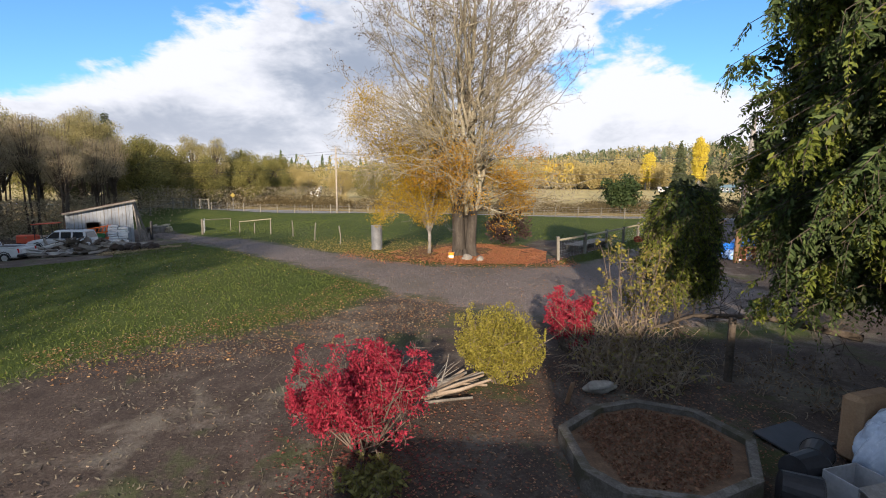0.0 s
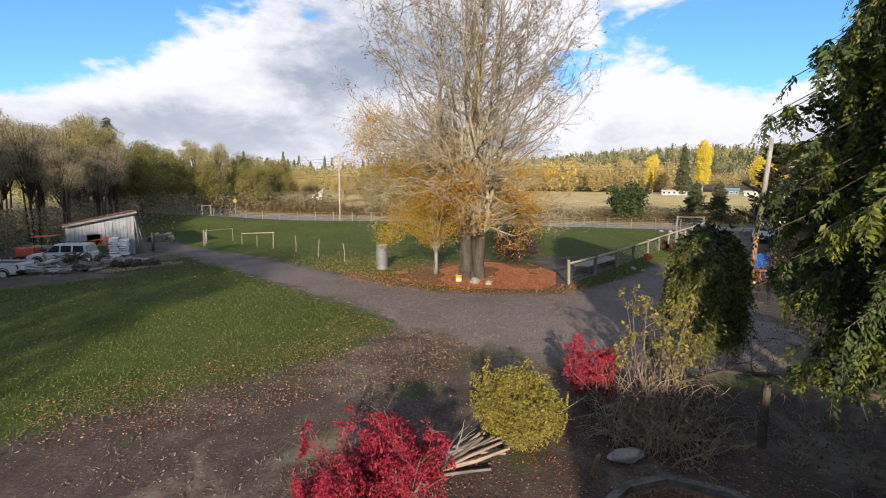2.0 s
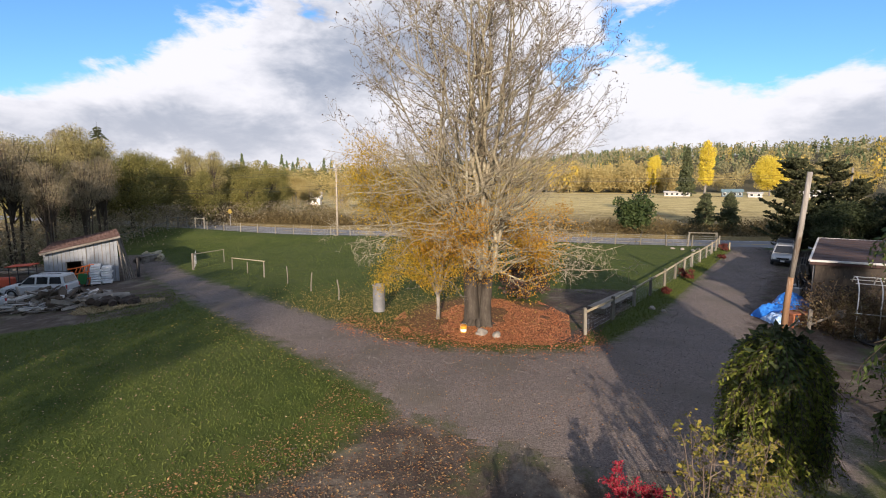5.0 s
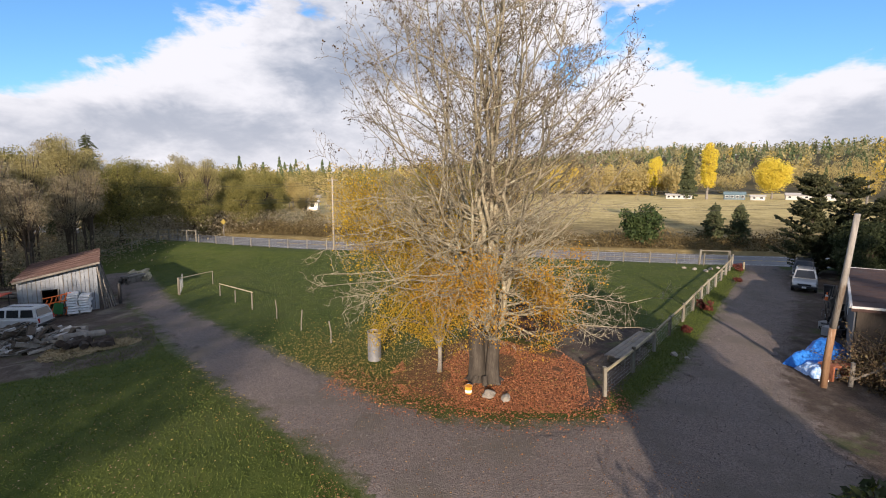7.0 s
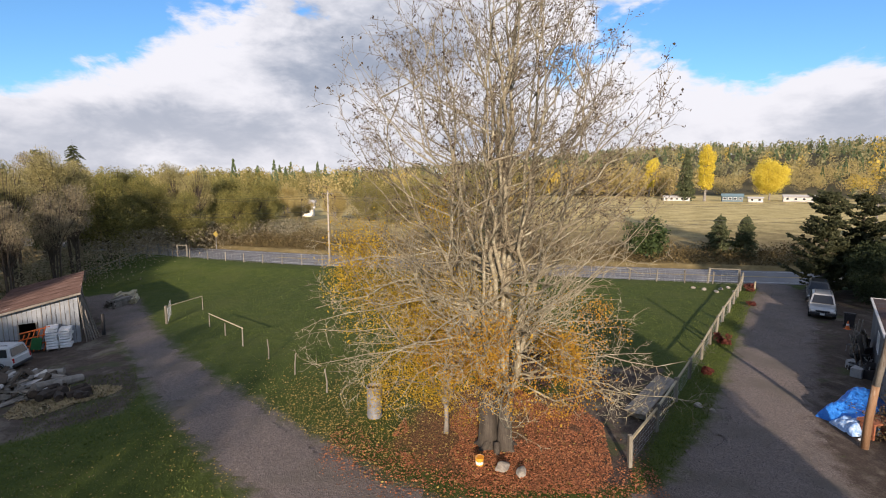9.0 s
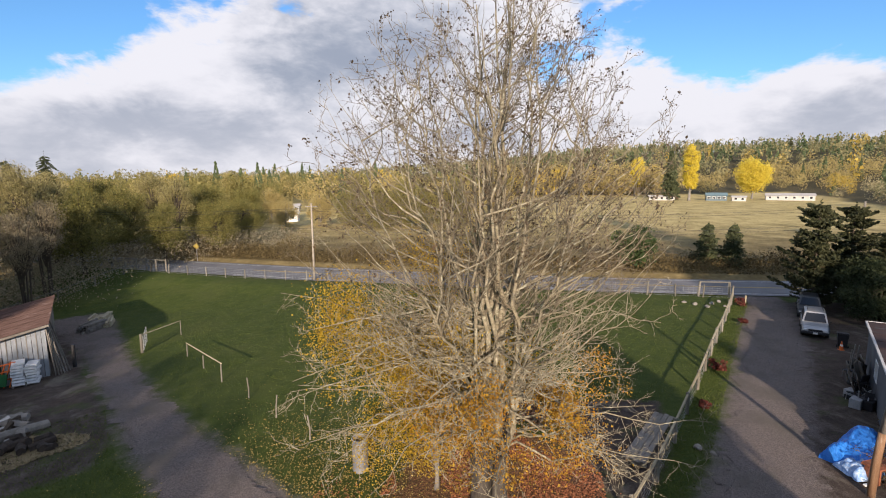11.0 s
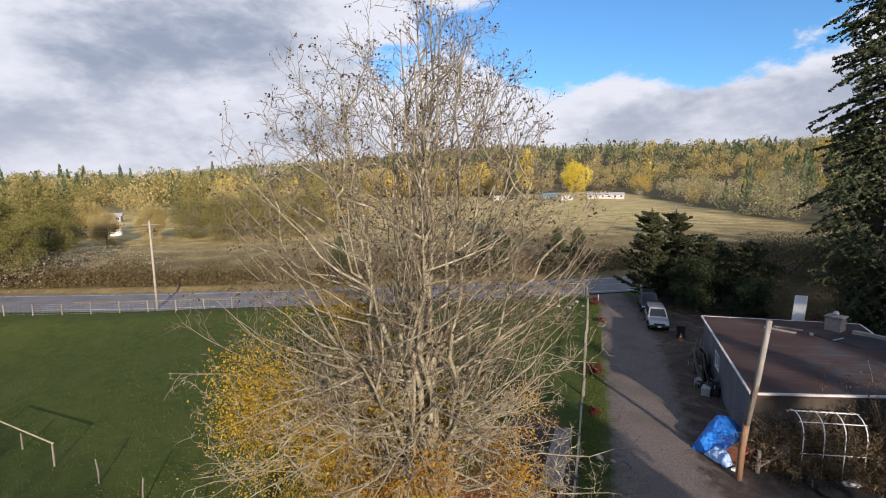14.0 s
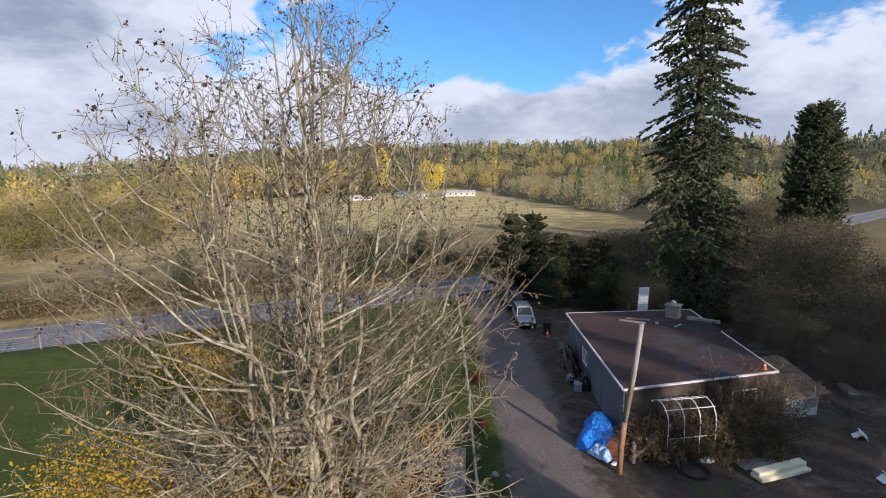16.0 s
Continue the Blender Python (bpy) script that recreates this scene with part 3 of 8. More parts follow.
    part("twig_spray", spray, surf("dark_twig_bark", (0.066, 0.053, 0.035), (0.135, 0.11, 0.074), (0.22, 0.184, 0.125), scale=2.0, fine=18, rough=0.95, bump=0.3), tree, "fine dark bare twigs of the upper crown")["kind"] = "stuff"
    ends = np.array([p[-1] for p in tips])
    rng.shuffle(ends)
    high = ends[ends[:, 2] > 9.5]
    brown = foliage("dry_brown_leaf", (0.035, 0.028, 0.02), (0.07, 0.052, 0.035), (0.13, 0.085, 0.045))
    part("withered_leaves", quads_mesh("withered_leaves", leaf_quads(rng, np.repeat(high[:int(len(high) * 0.5)], 3, 0) + rng.normal(size=(3 * int(len(high) * 0.5), 3)) * 0.05, 0.05, 1.5, 0.4), brown), None, tree)["kind"] = "stuff"
    lows = ends[(ends[:, 2] < 6.2) & (ends[:, 2] > 1.6)]
    pick = np.array([noise.noise(Vector(p) * 0.55 + Vector((4, 0, 9))) > 0.12 for p in lows])
    pick &= (lows[:, 1] < 3.5) & (np.hypot(lows[:, 0] - 0.8, lows[:, 1]) < 4.4)
    cl = np.repeat(lows[pick], 22, 0)
    orange = foliage("orange_maple_leaf", (0.26, 0.11, 0.012), (0.38, 0.20, 0.02), (0.46, 0.31, 0.04), trans=0.4)
    part("autumn_leaves", quads_mesh("autumn_leaves", leaf_quads(rng, cl + rng.normal(size=cl.shape) * 0.22, 0.052, 1.3, 0.5), orange), None, tree)["kind"] = "stuff"
    # bunches of large leaves still hanging from the lowest boughs
    hang = ends[(ends[:, 2] < 3.6) & (ends[:, 2] > 1.0) & (ends[:, 1] < 1.5) & (ends[:, 0] < 1.5) & (ends[:, 0] > -3.6)][:13]
    cl = np.repeat(hang, 26, 0)
    yellow = foliage("hanging_yellow_leaf", (0.34, 0.17, 0.015), (0.50, 0.30, 0.03), (0.60, 0.42, 0.07), trans=0.4)
    part("hanging_leaves", quads_mesh("hanging_leaves", leaf_quads(rng, cl + rng.normal(size=cl.shape) * np.array([0.11, 0.11, 0.2]), 0.07, 1.25, 0.6), yellow), None, tree, "bunches of large golden leaves")["kind"] = "stuff"


def yellow_tree():
    rng = np.random.default_rng(5)
    tree = thing("small_yellow_tree", "small multi-stemmed tree with dense ochre yellow autumn foliage", "tree", at(-2.15, 28.9, -0.1))
    g, tips = Geo(), []
    g.tube([(0, 0, 0), (0.02, 0, 0.6), (0, 0.02, 1.45)], [0.13, 0.09, 0.10], 9)
    spec = [(2.2, 0.8, 2.2, 0.01, 0.15, 5, 4, 0.55, 0.25), (3.0, 0.3, 0.9, 0.0, 0.2, 3, 3, 0.6, 0.1)]
    for k in range(9):
        w = 2 * math.pi * k / 9 + rng.random()
        pts = bend(rng, (0, 0, 1.3), (math.cos(w) * 0.42 - 0.10, math.sin(w) * 0.42, 1.0), 6.0 + 3.0 * rng.random(), 9, 0.08, 0.0)
        g.tube(pts, [0.075 * (1 - 0.85 * j / 9) for j in range(10)], 6, cap=False)
        sprout(rng, g, tips, pts, 0.05, 0, spec)
    for k in range(6):                      # low shoots hanging over the grass
        w = 1.7 + 3.4 * k / 5 + 0.3 * rng.random()
        pts = bend(rng, (0, 0, 1.5 + 1.2 * rng.random()), (math.cos(w), math.sin(w), 0.7), 2.3 + 1.2 * rng.random(), 7, 0.09, -0.06)
        g.tube(pts, [0.04 * (1 - 0.85 * j / 7) for j in range(8)], 5, cap=False)
        sprout(rng, g, tips, pts, 0.03, 0, spec)
    part("trunk", g, PALEBARK, tree, smooth=True)
    ends = np.array([p[int(rng.integers(1, len(p)))] for p in tips])
    keep = np.array([noise.noise(Vector(p) * 0.5) > -0.22 + 0.11 * p[0] - 0.03 * p[2] for p in ends])
    c = np.repeat(ends[keep], 130, 0)
    c = c + rng.normal(size=c.shape) * 0.36
    c = c[c[:, 2] > 2.1 + 0.45 * np.sin(c[:, 0] * 2.3 + c[:, 1])]
    rng.shuffle(c)
    c = c[:96000]
    leaf = foliage("yellow_birch_leaf", (0.21, 0.128, 0.009), (0.36, 0.228, 0.015), (0.50, 0.355, 0.038), trans=0.4)
    part("crown", quads_mesh("crown", leaf_quads(rng, c, 0.04, 1.5, 0.4), leaf), None, tree, "dense ochre yellow autumn foliage")


def leafy_mesh(rng, name, n, height, width, leaf, material, base=0.25, clumps=26, droop=0.2, hollow=0.55):
    """A crown of many small leaves gathered in uneven clumps with gaps between."""
    u = rng.normal(size=(clumps, 3))
    u /= np.linalg.norm(u, axis=1, keepdims=True)
    rad = hollow + (1 - hollow) * rng.random((clumps, 1))
    c = u * rad * np.array([width / 2, width / 2, height * (1 - base) / 2]) * 0.82
    c[:, 2] += height * (base + (1 - base) / 2)
    size = 0.13 + 0.13 * rng.random(clumps)
    who = rng.integers(0, clumps, n)
    d = rng.normal(size=(n, 3))
    d /= np.linalg.norm(d, axis=1, keepdims=True)
    pts = c[who] + d * (rng.random((n, 1)) ** 0.45) * (size[who] * width)[:, None] * np.array([1, 1, 0.8])
    return quads_mesh(name, leaf_quads(rng, pts, leaf, 1.4, droop), material), c


def broadleaf(name, label, material, seed, height, width, n=2600, leaf=0.32, bark=DARKBARK, base=0.25, clumps=26, m=None, group="", droop=0.2, stems=1):
    """A broad-leaved tree: tapered trunk, limbs to every clump, clumped leaves."""
    rng = np.random.default_rng(seed)
    tree = thing(name, label, "tree", m, group)
    me, c = leafy_mesh(rng, "crown", n, height, width, leaf, material, base, clumps, droop)
    g = Geo()
    for s in range(stems):
        o = Vector((0, 0, 0)) if stems == 1 else Vector((rng.normal() * 0.05 * width, rng.normal() * 0.05 * width, 0))
        r = height * 0.016 / math.sqrt(stems)
        g.tube([o, o * 1.2 + Vector((0, 0, height * 0.2)), o * 1.6 + Vector((rng.normal() * 0.1, rng.normal() * 0.1, height * 0.5)), o * 2 + Vector((rng.normal() * 0.2, rng.normal() * 0.2, height * 0.9))], [r * 1.5, r, r * 0.7, r * 0.2], 7)
    for p in c:
        a = Vector((0, 0, max(0.12 * height, min(0.7 * height, p[2] * 0.62))))
        b = Vector(p)
        mid = a.lerp(b, 0.5) + Vector((0, 0, -0.02 * height))
        g.tube([a, mid, b, b + (b - mid) * 0.3], [height * 0.006, height * 0.004, height * 0.002, height * 0.0008], 4, cap=False)
    part("trunk", g, bark, tree)
    part("crown", me, None, tree)
    return tree


def conifer(name, label, material, seed, height, width, whorls=30, per=6, leaf=0.2, m=None, group="", ragg=0.3, base=0.06, droop=0.35, power=0.85, dense=12, lift=0.0):
    """A conifer: straight trunk, whorls of fan-shaped boughs hung with needle sprays, gaps between them."""
    rng = np.random.default_rng(seed)
    tree = thing(name, label, "tree", m, group)
    g, pts = Geo(), []
    g.tube([(0, 0, 0), (0, 0, height * 0.5), (0, 0, height * 0.98)], [height * 0.015, height * 0.009, 0.02], 8)

    def spray(a, c, count):
        for f in rng.random(max(2, count)):
            pts.append(a.lerp(c, float(f)) + Vector(rng.normal(size=3)) * 0.35 * leaf - Vector((0, 0, 0.3 * leaf)))
    for i in range(whorls):
        t = i / whorls
        reach = width / 2 * (1 - t) ** power * (0.6 + 0.4 * min(1, t * 6 + 0.4))
        for k in range(per):
            if rng.random() < 0.1:
                continue
            z = height * (base + (0.96 - base) * (t + (rng.random() - 0.5) / whorls))
            w = 2 * math.pi * (k + 1.2 * rng.random()) / per + i
            L = reach * (1 - ragg + 1.5 * ragg * rng.random()) + 0.2
            o = Vector((math.cos(w), math.sin(w), 0))
            n_ = Vector((-o.y, o.x, 0))
            sag = droop * (0.35 + 1.3 * rng.random())
            q = [Vector((0, 0, z)), o * L * 0.55 + Vector((0, 0, z + lift * L - 0.25 * sag * L)), o * L + Vector((0, 0, z + 1.6 * lift * L - sag * L))]
            g.tube(q, [0.012 * L + 0.01, 0.007 * L + 0.006, 0.004], 3, cap=False)
            spray(q[1], q[2], int(dense * L * 0.5))
            spray(q[0].lerp(q[1], 0.4), q[1], int(dense * L * 0.25))
            for j in range(7):
                f = 0.25 + 0.7 * (j + rng.random()) / 7
                p = q[0].lerp(q[1], f * 1.8) if f < 0.55 else q[1].lerp(q[2], (f - 0.55) / 0.45)
                B = L * 0.42 * (1.1 - f) + 0.12
                e = p + (o * 0.75 + n_ * (1 if j % 2 else -1)) * B + Vector((0, 0, -(0.25 + 0.5 * rng.random()) * B * (1 if droop > 0 else -0.6)))
                spray(p, e, int(dense * B * 1.3))
    spray(Vector((0, 0, height * 0.9)), Vector((0, 0, height * 1.0)), 30)
    part("trunk", g, DARKBARK, tree)
    part("crown", quads_mesh("crown", leaf_quads(rng, np.array(pts), leaf, 2.3, 0.35 if droop > 0 else -0.3, 0.2), material), None, tree)
    return tree


def strewn_wood(name, label, spots, templates, material):
    """Far woods: many small trees joined into one mesh."""
    rng = np.random.default_rng(len(spots))
    out = []
    for x, y, h, w in spots:
        t = templates[int(rng.integers(0, len(templates)))]
        a = rng.random() * 6.283
        ca, sa = math.cos(a), math.sin(a)
        q = t.copy()
        q[..., 0], q[..., 1] = (t[..., 0] * ca - t[..., 1] * sa) * w, (t[..., 0] * sa + t[..., 1] * ca) * w
        q[..., 2] = t[..., 2] * h
        out.append(q + np.array([x, y, up(x, y, -0.2)]))
    ob = new(name, quads_mesh(name, np.concatenate(out), material))
    tagged(ob, label, "woods", kind="stuff")


def round_template(seed, n=95, leaf=0.088, base=0.12):
    rng = np.random.default_rng(seed)
    c = rng.normal(size=(9, 3))
    c /= np.linalg.norm(c, axis=1, keepdims=True)
    c = c * np.array([0.30, 0.30, 0.32]) + np.array([0, 0, base + (1 - base) / 2])
    who = rng.integers(0, 9, n)
    d = rng.normal(size=(n, 3))
    d /= np.linalg.norm(d, axis=1, keepdims=True)
    return leaf_quads(rng, c[who] + d * 0.19, leaf, 1.25, 0.1)


def spire_template(seed, n=64, leaf=0.115):
    rng = np.random.default_rng(seed)
    t = rng.random(n) ** 0.8
    w = 2 * math.pi * rng.random(n)
    r = 0.42 * (1 - t) * (0.6 + 0.4 * rng.random(n)) + 0.015
    pts = np.stack([np.cos(w) * r, np.sin(w) * r, 0.05 + 0.93 * t], 1)
    return leaf_quads(rng, pts, leaf, 1.5, 0.35)


ROUNDS = [round_template(k) for k in range(6)]
NEAR_ROUNDS = [round_template(k + 40, 680, 0.033, 0.02) for k in range(6)]
NEAR_SPIRES = [spire_template(k + 60, 260, 0.058) for k in range(4)]
SPIRES = [spire_template(k + 20) for k in range(5)]
main_tree()
yellow_tree()

HILLOLIVE = foliage("hill_olive_foliage", (0.15, 0.145, 0.075), (0.265, 0.245, 0.125), (0.38, 0.345, 0.18), trans=0.4, island=0.3)
OLIVE = foliage("olive_autumn_foliage", (0.11, 0.105, 0.036), (0.20, 0.178, 0.06), (0.30, 0.255, 0.088), island=0.3)
GREENLEAF = foliage("fading_green_foliage", (0.085, 0.085, 0.026), (0.17, 0.16, 0.048), (0.27, 0.24, 0.07))
GOLD = foliage("golden_foliage", (0.28, 0.20, 0.04), (0.43, 0.31, 0.06), (0.55, 0.42, 0.09), island=0.3)
POPLAR = foliage("bright_yellow_poplar_foliage", (0.46, 0.35, 0.03), (0.66, 0.53, 0.06), (0.78, 0.67, 0.14))
TAN = foliage("tan_autumn_foliage", (0.27, 0.21, 0.085), (0.41, 0.33, 0.135), (0.52, 0.44, 0.20), trans=0.4, island=0.3)
BROWNBRUSH = foliage("brown_brush", (0.055, 0.038, 0.022), (0.12, 0.082, 0.048), (0.19, 0.13, 0.07))
NEEDLES = foliage("dark_fir_needles", (0.032, 0.041, 0.02), (0.066, 0.08, 0.038), (0.115, 0.13, 0.06), trans=0.15)
FARFIR = foliage("far_fir_foliage", (0.05, 0.074, 0.036), (0.09, 0.122, 0.058), (0.135, 0.168, 0.078), trans=0.2)

# ---- woods and single trees ----
WOODOLIVE = foliage("wood_edge_olive", (0.149, 0.135, 0.061), (0.284, 0.250, 0.108), (0.432, 0.371, 0.162))
WOODBROWN = foliage("wood_edge_brown", (0.128, 0.111, 0.073), (0.257, 0.219, 0.142), (0.378, 0.324, 0.209))


def plant_woods():
    rng = np.random.default_rng(3)
    # the wood edge behind the shed: tall thin trees
    kinds = [broadleaf("alder_tree", "tall thin alder with dark trunk and fading olive leaves", WOODOLIVE, 31, 15, 6.5, 22000, 0.085, DARKBARK, 0.36, 46, at(-54, 58), "wood edge", 0.2, 5),
             broadleaf("alder_tree", "tall thin alder with sparse brown-green leaves", WOODBROWN, 32, 14, 6, 16000, 0.075, DARKBARK, 0.4, 44, at(-50, 50), "wood edge", 0.2, 5),
             broadleaf("maple_tree", "round maple with fading yellow-green leaves", GREENLEAF, 33, 12.5, 9, 30000, 0.11, DARKBARK, 0.06, 52, at(-55, 73), "wood edge")]
    spots = [(-49, 44, 1, 1.0), (-55, 48, 0, 1.05), (-47, 38, 1, .95), (-58, 54, 1, 1.1), (-61, 62, 0, 1.05), (-52, 64, 1, .9), (-58, 68, 0, 1.12), (-64, 72, 1, 1.1), (-66, 80, 0, 1), (-60, 84, 2, .9),
             (-52, 86, 2, .8), (-47, 93, 2, .85), (-56, 96, 0, .95), (-63, 92, 2, 1.0), (-53, 40, 0, 1.1), (-44, 33, 1, .9), (-50, 30, 0, 1.05), (-58, 38, 0, 1.15), (-66, 60, 0, 1.2), (-70, 70, 2, 1.3),
             (-48, 57, 1, .85), (-46, 50, 1, .8), (-62, 46, 0, 1.2), (-47, 102, 2, .85), (-56, 106, 2, 1.05), (-66, 104, 0, 1.1), (-51, 113, 2, 1.0), (-72, 96, 2, 1.2)]
    for x, y, k, s in spots:
        copy_thing(kinds[k], at(x, y, -0.1, 360 * rng.random(), s * (0.94 + 0.12 * rng.random())))

    r = np.random.default_rng(19)
    pts = []
    for k in range(60000):
        t = r.random()
        x, y = np.interp(t, (0, .35, .6, .8, 1), (-43, -50, -54, -54, -34)) + 4.0 * r.normal() - 2, np.interp(t, (0, .35, .6, .8, 1), (28, 46, 64, 84, 104)) + 3.0 * r.normal()
        if x > -47 and 36 < y < 60:
            continue
        pts.append((x, y, up(x, y, 3.8 * r.random() ** 1.3)))
    ob = new("undergrowth", quads_mesh("undergrowth", leaf_quads(r, np.array(pts), 0.12, 1.8, -0.3), WOODBROWN))
    tagged(ob, "tangled brown undergrowth along the wood edge", "undergrowth", kind="stuff")

    def scatter(n, x0, x1, y0, y1, h0, h1, wide, seed):
        r = np.random.default_rng(seed)
        return [(x0 + (x1 - x0) * r.random(), y0 + (y1 - y0) * r.random(), (hh := h0 + (h1 - h0) * r.random()), hh * wide * (0.8 + 0.4 * r.random())) for _ in range(n)]
    strewn_wood("far_woods", "far belt of olive and yellow autumn trees", scatter(120, -230, -70, 190, 330, 11, 19, 0.75, 1) + scatter(26, -100, -60, 118, 150, 8, 13, 0.8, 11) + scatter(50, -70, 20, 210, 300, 13, 20, 0.75, 12), NEAR_ROUNDS, OLIVE)
    strewn_wood("far_woods", "far belt of golden autumn trees", scatter(60, -200, -30, 200, 330, 9, 18, 0.8, 2) + scatter(110, 5, 112, 318, 375, 15, 23, 1.0, 3) + scatter(110, 112, 420, 318, 420, 9, 16, 1.0, 4), NEAR_ROUNDS, TAN)
    def east(n, x1, y0, y1, h0, h1, wide, seed):
        return [s for s in scatter(n, 120, x1, y0, y1, h0, h1, wide, seed) if s[0] > 132 + (s[1] - 150) * 0.36]
    strewn_wood("far_woods", "brown and tan trees at the far field edge", east(100, 330, 92, 320, 7, 13, 1.0, 16) + east(40, 600, 92, 260, 8, 14, 1.0, 17), NEAR_ROUNDS, foliage("field_edge_leaf", (0.19, 0.165, 0.095), (0.32, 0.28, 0.16), (0.44, 0.39, 0.235)))
    strewn_wood("far_woods", "olive green trees at the far field edge", east(110, 330, 92, 320, 8, 15, 0.85, 26), NEAR_ROUNDS, HILLOLIVE)
    strewn_wood("far_woods", "single golden trees at the far field edge", east(34, 330, 120, 330, 9, 16, 0.7, 27), NEAR_ROUNDS, GOLD)
    strewn_wood("far_woods", "far woods of bright yellow trees", scatter(26, -200, 60, 240, 420, 12, 20, 0.6, 5) + scatter(34, 60, 460, 330, 560, 11, 18, 0.7, 6), ROUNDS, GOLD)
    strewn_wood("far_woods", "scattered dark green conifers beyond the field", east(120, 420, 95, 400, 9, 18, 0.5, 15) + scatter(22, -150, -60, 230, 330, 13, 23, 0.5, 8) + scatter(14, -60, 120, 380, 430, 14, 22, 0.5, 21), NEAR_SPIRES, FARFIR)
    strewn_wood("hill_forest", "dark green conifer forest on the far hill", [s for k, s in enumerate(scatter(1600, -420, 820, 430, 900, 7, 16, 0.65, 7)) if s[0] > 40 or k % 5 == 0] + scatter(460, 330, 1200, 130, 430, 9, 18, 0.6, 18), SPIRES, FARFIR)
    strewn_wood("hill_forest", "mixed olive broad-leaved trees on the far hill", scatter(1100, -420, 760, 400, 860, 9, 18, 0.95, 9), ROUNDS, HILLOLIVE)
    strewn_wood("hill_forest", "golden trees scattered on the far hill", scatter(170, -300, 760, 390, 760, 9, 16, 0.9, 10) + scatter(140, 300, 1100, 150, 400, 8, 14, 0.95, 22), ROUNDS, TAN)
    # poplars and the trees by the far houses
    pop = broadleaf("poplar_tree", "tall narrow bright yellow poplar beside far houses", POPLAR, 41, 31, 7.8, 30000, 0.30, PALEBARK, 0.04, 170, at(103, 268), "poplars", 0.1)
    copy_thing(pop, at(97, 330, 0, 40, 0.85))
    copy_thing(pop, at(92, 322, 0, 90, 0.8))
    broadleaf("yellow_maple", "broad bright yellow tree beside far houses", POPLAR, 42, 22, 17, 30000, 0.30, PALEBARK, 0.1, 90, at(142, 285))
    conifer("dark_conifer", "dark conifer beside the yellow poplar", NEEDLES, 43, 26, 10, 26, 7, 0.5, at(95, 272), dense=10)
    clump = broadleaf("olive_tree_clump", "broad olive-gold autumn tree beyond the road", OLIVE, 92, 13, 13, 26000, 0.15, PALEBARK, -0.08, 60, at(-18, 139), "trees beyond the road", 0.1, 4)
    for x, y, rz, k in ((-27, 137, 70, 0.92), (-9, 141, 150, 0.95), (-36, 143, 220, 0.85), (-21, 150, 300, 1.05)):
        copy_thing(clump, at(x, y, -0.1, rz, k))
    tanny = broadleaf("tan_tree", "tan-leaved autumn tree beyond the road", TAN, 93, 12, 10, 20000, 0.15, PALEBARK, -0.06, 48, at(-4, 152), "trees beyond the road", 0.1, 3)
    for x, y, rz, k in ((-44, 140, 50, 0.8), (-52, 136, 120, 0.7), (-13, 158, 200, 1.15), (-31, 155, 280, 1.1), (4, 160, 330, 1.0), (-62, 150, 20, 0.9)):
        copy_thing(tanny, at(x, y, -0.1, rz, k))
    # across the road
    far = conifer("young_fir", "young dark fir across the road", NEEDLES, 44, 6.4, 4.0, 24, 7, 0.10, at(32.5, 84.7), "young firs", 0.62, 0.05, 0.05, 0.7, 24, 0.12)
    copy_thing(far, at(35.6, 83.6, 0, 70, 1.0))
    copy_thing(far, at(-1.5, 92, 0, 130, 0.85))
    broadleaf("round_cedar", "rounded dark green cedar bush across the road", foliage("cedar_green", (0.02, 0.038, 0.012), (0.045, 0.07, 0.022), (0.08, 0.11, 0.035)), 45, 6.8, 6.2, 5200, 0.26, DARKBARK, 0.02, 30, at(20.9, 81, -0.1))
    dark = broadleaf("cedar_bush", "dense dark green cedar bush beside the drive", foliage("dark_cedar", (0.014, 0.022, 0.009), (0.03, 0.042, 0.017), (0.055, 0.07, 0.028), trans=0.15), 95, 6.0, 5.6, 26000, 0.10, DARKBARK, -0.05, 40, at(33.6, 55.0, -0.1), "cedar bushes", 0.2, 2)
    for x, y, rz, k in ((37.4, 58.4, 80, 1.0), (41.5, 61, 160, 1.1), (36.2, 50.4, 240, 0.75), (39.5, 52.5, 310, 0.95)):
        copy_thing(dark, at(x, y, -0.1, rz, k))
    dead = thing("dead_shrub", "bare pale grey dead shrub behind the cedars", "shrub", at(43.5, 57.5, -0.1))
    dg, dr = Geo(), np.random.default_rng(96)
    for k in range(14):
        w = 2 * math.pi * k / 14
        line = bend(dr, (0.3 * math.cos(w), 0.3 * math.sin(w), 0), (math.cos(w) * 0.8, math.sin(w) * 0.8, 1.0), 5.0 + 3.5 * dr.random(), 7, 0.1, 0.02)
        dg.tube(line, [0.09 * (1 - 0.8 * j / 7) for j in range(8)], 5, cap=False)
        sprout(dr, dg, [], line, 0.06, 0, [(1.6, 0.8, 2.2, 0.02, 0.14, 4, 4, 0.5, 0.2), (1.8, 0.4, 1.0, 0.02, 0.16, 3, 3, 0.5, 0.2)])
    part("branchwork", dg, PALEBARK, dead)["kind"] = "stuff"
    # by the junction and behind the house
    pine = conifer("dark_pine", "dark green pine beside the drive", foliage("olive_pine_needles", (0.022, 0.027, 0.012), (0.046, 0.052, 0.023), (0.084, 0.09, 0.042), trans=0.15), 46, 10.6, 5.4, 24, 6, 0.11, at(31.9, 60.2, -0.1), "pines by the drive", 0.95, 0.02, -0.12, 0.42, 60, 0.22)
    copy_thing(pine, at(36.2, 61.8, -0.1, 100, 0.97))
    copy_thing(pine, at(35.4, 56.2, -0.1, 200, 0.78))
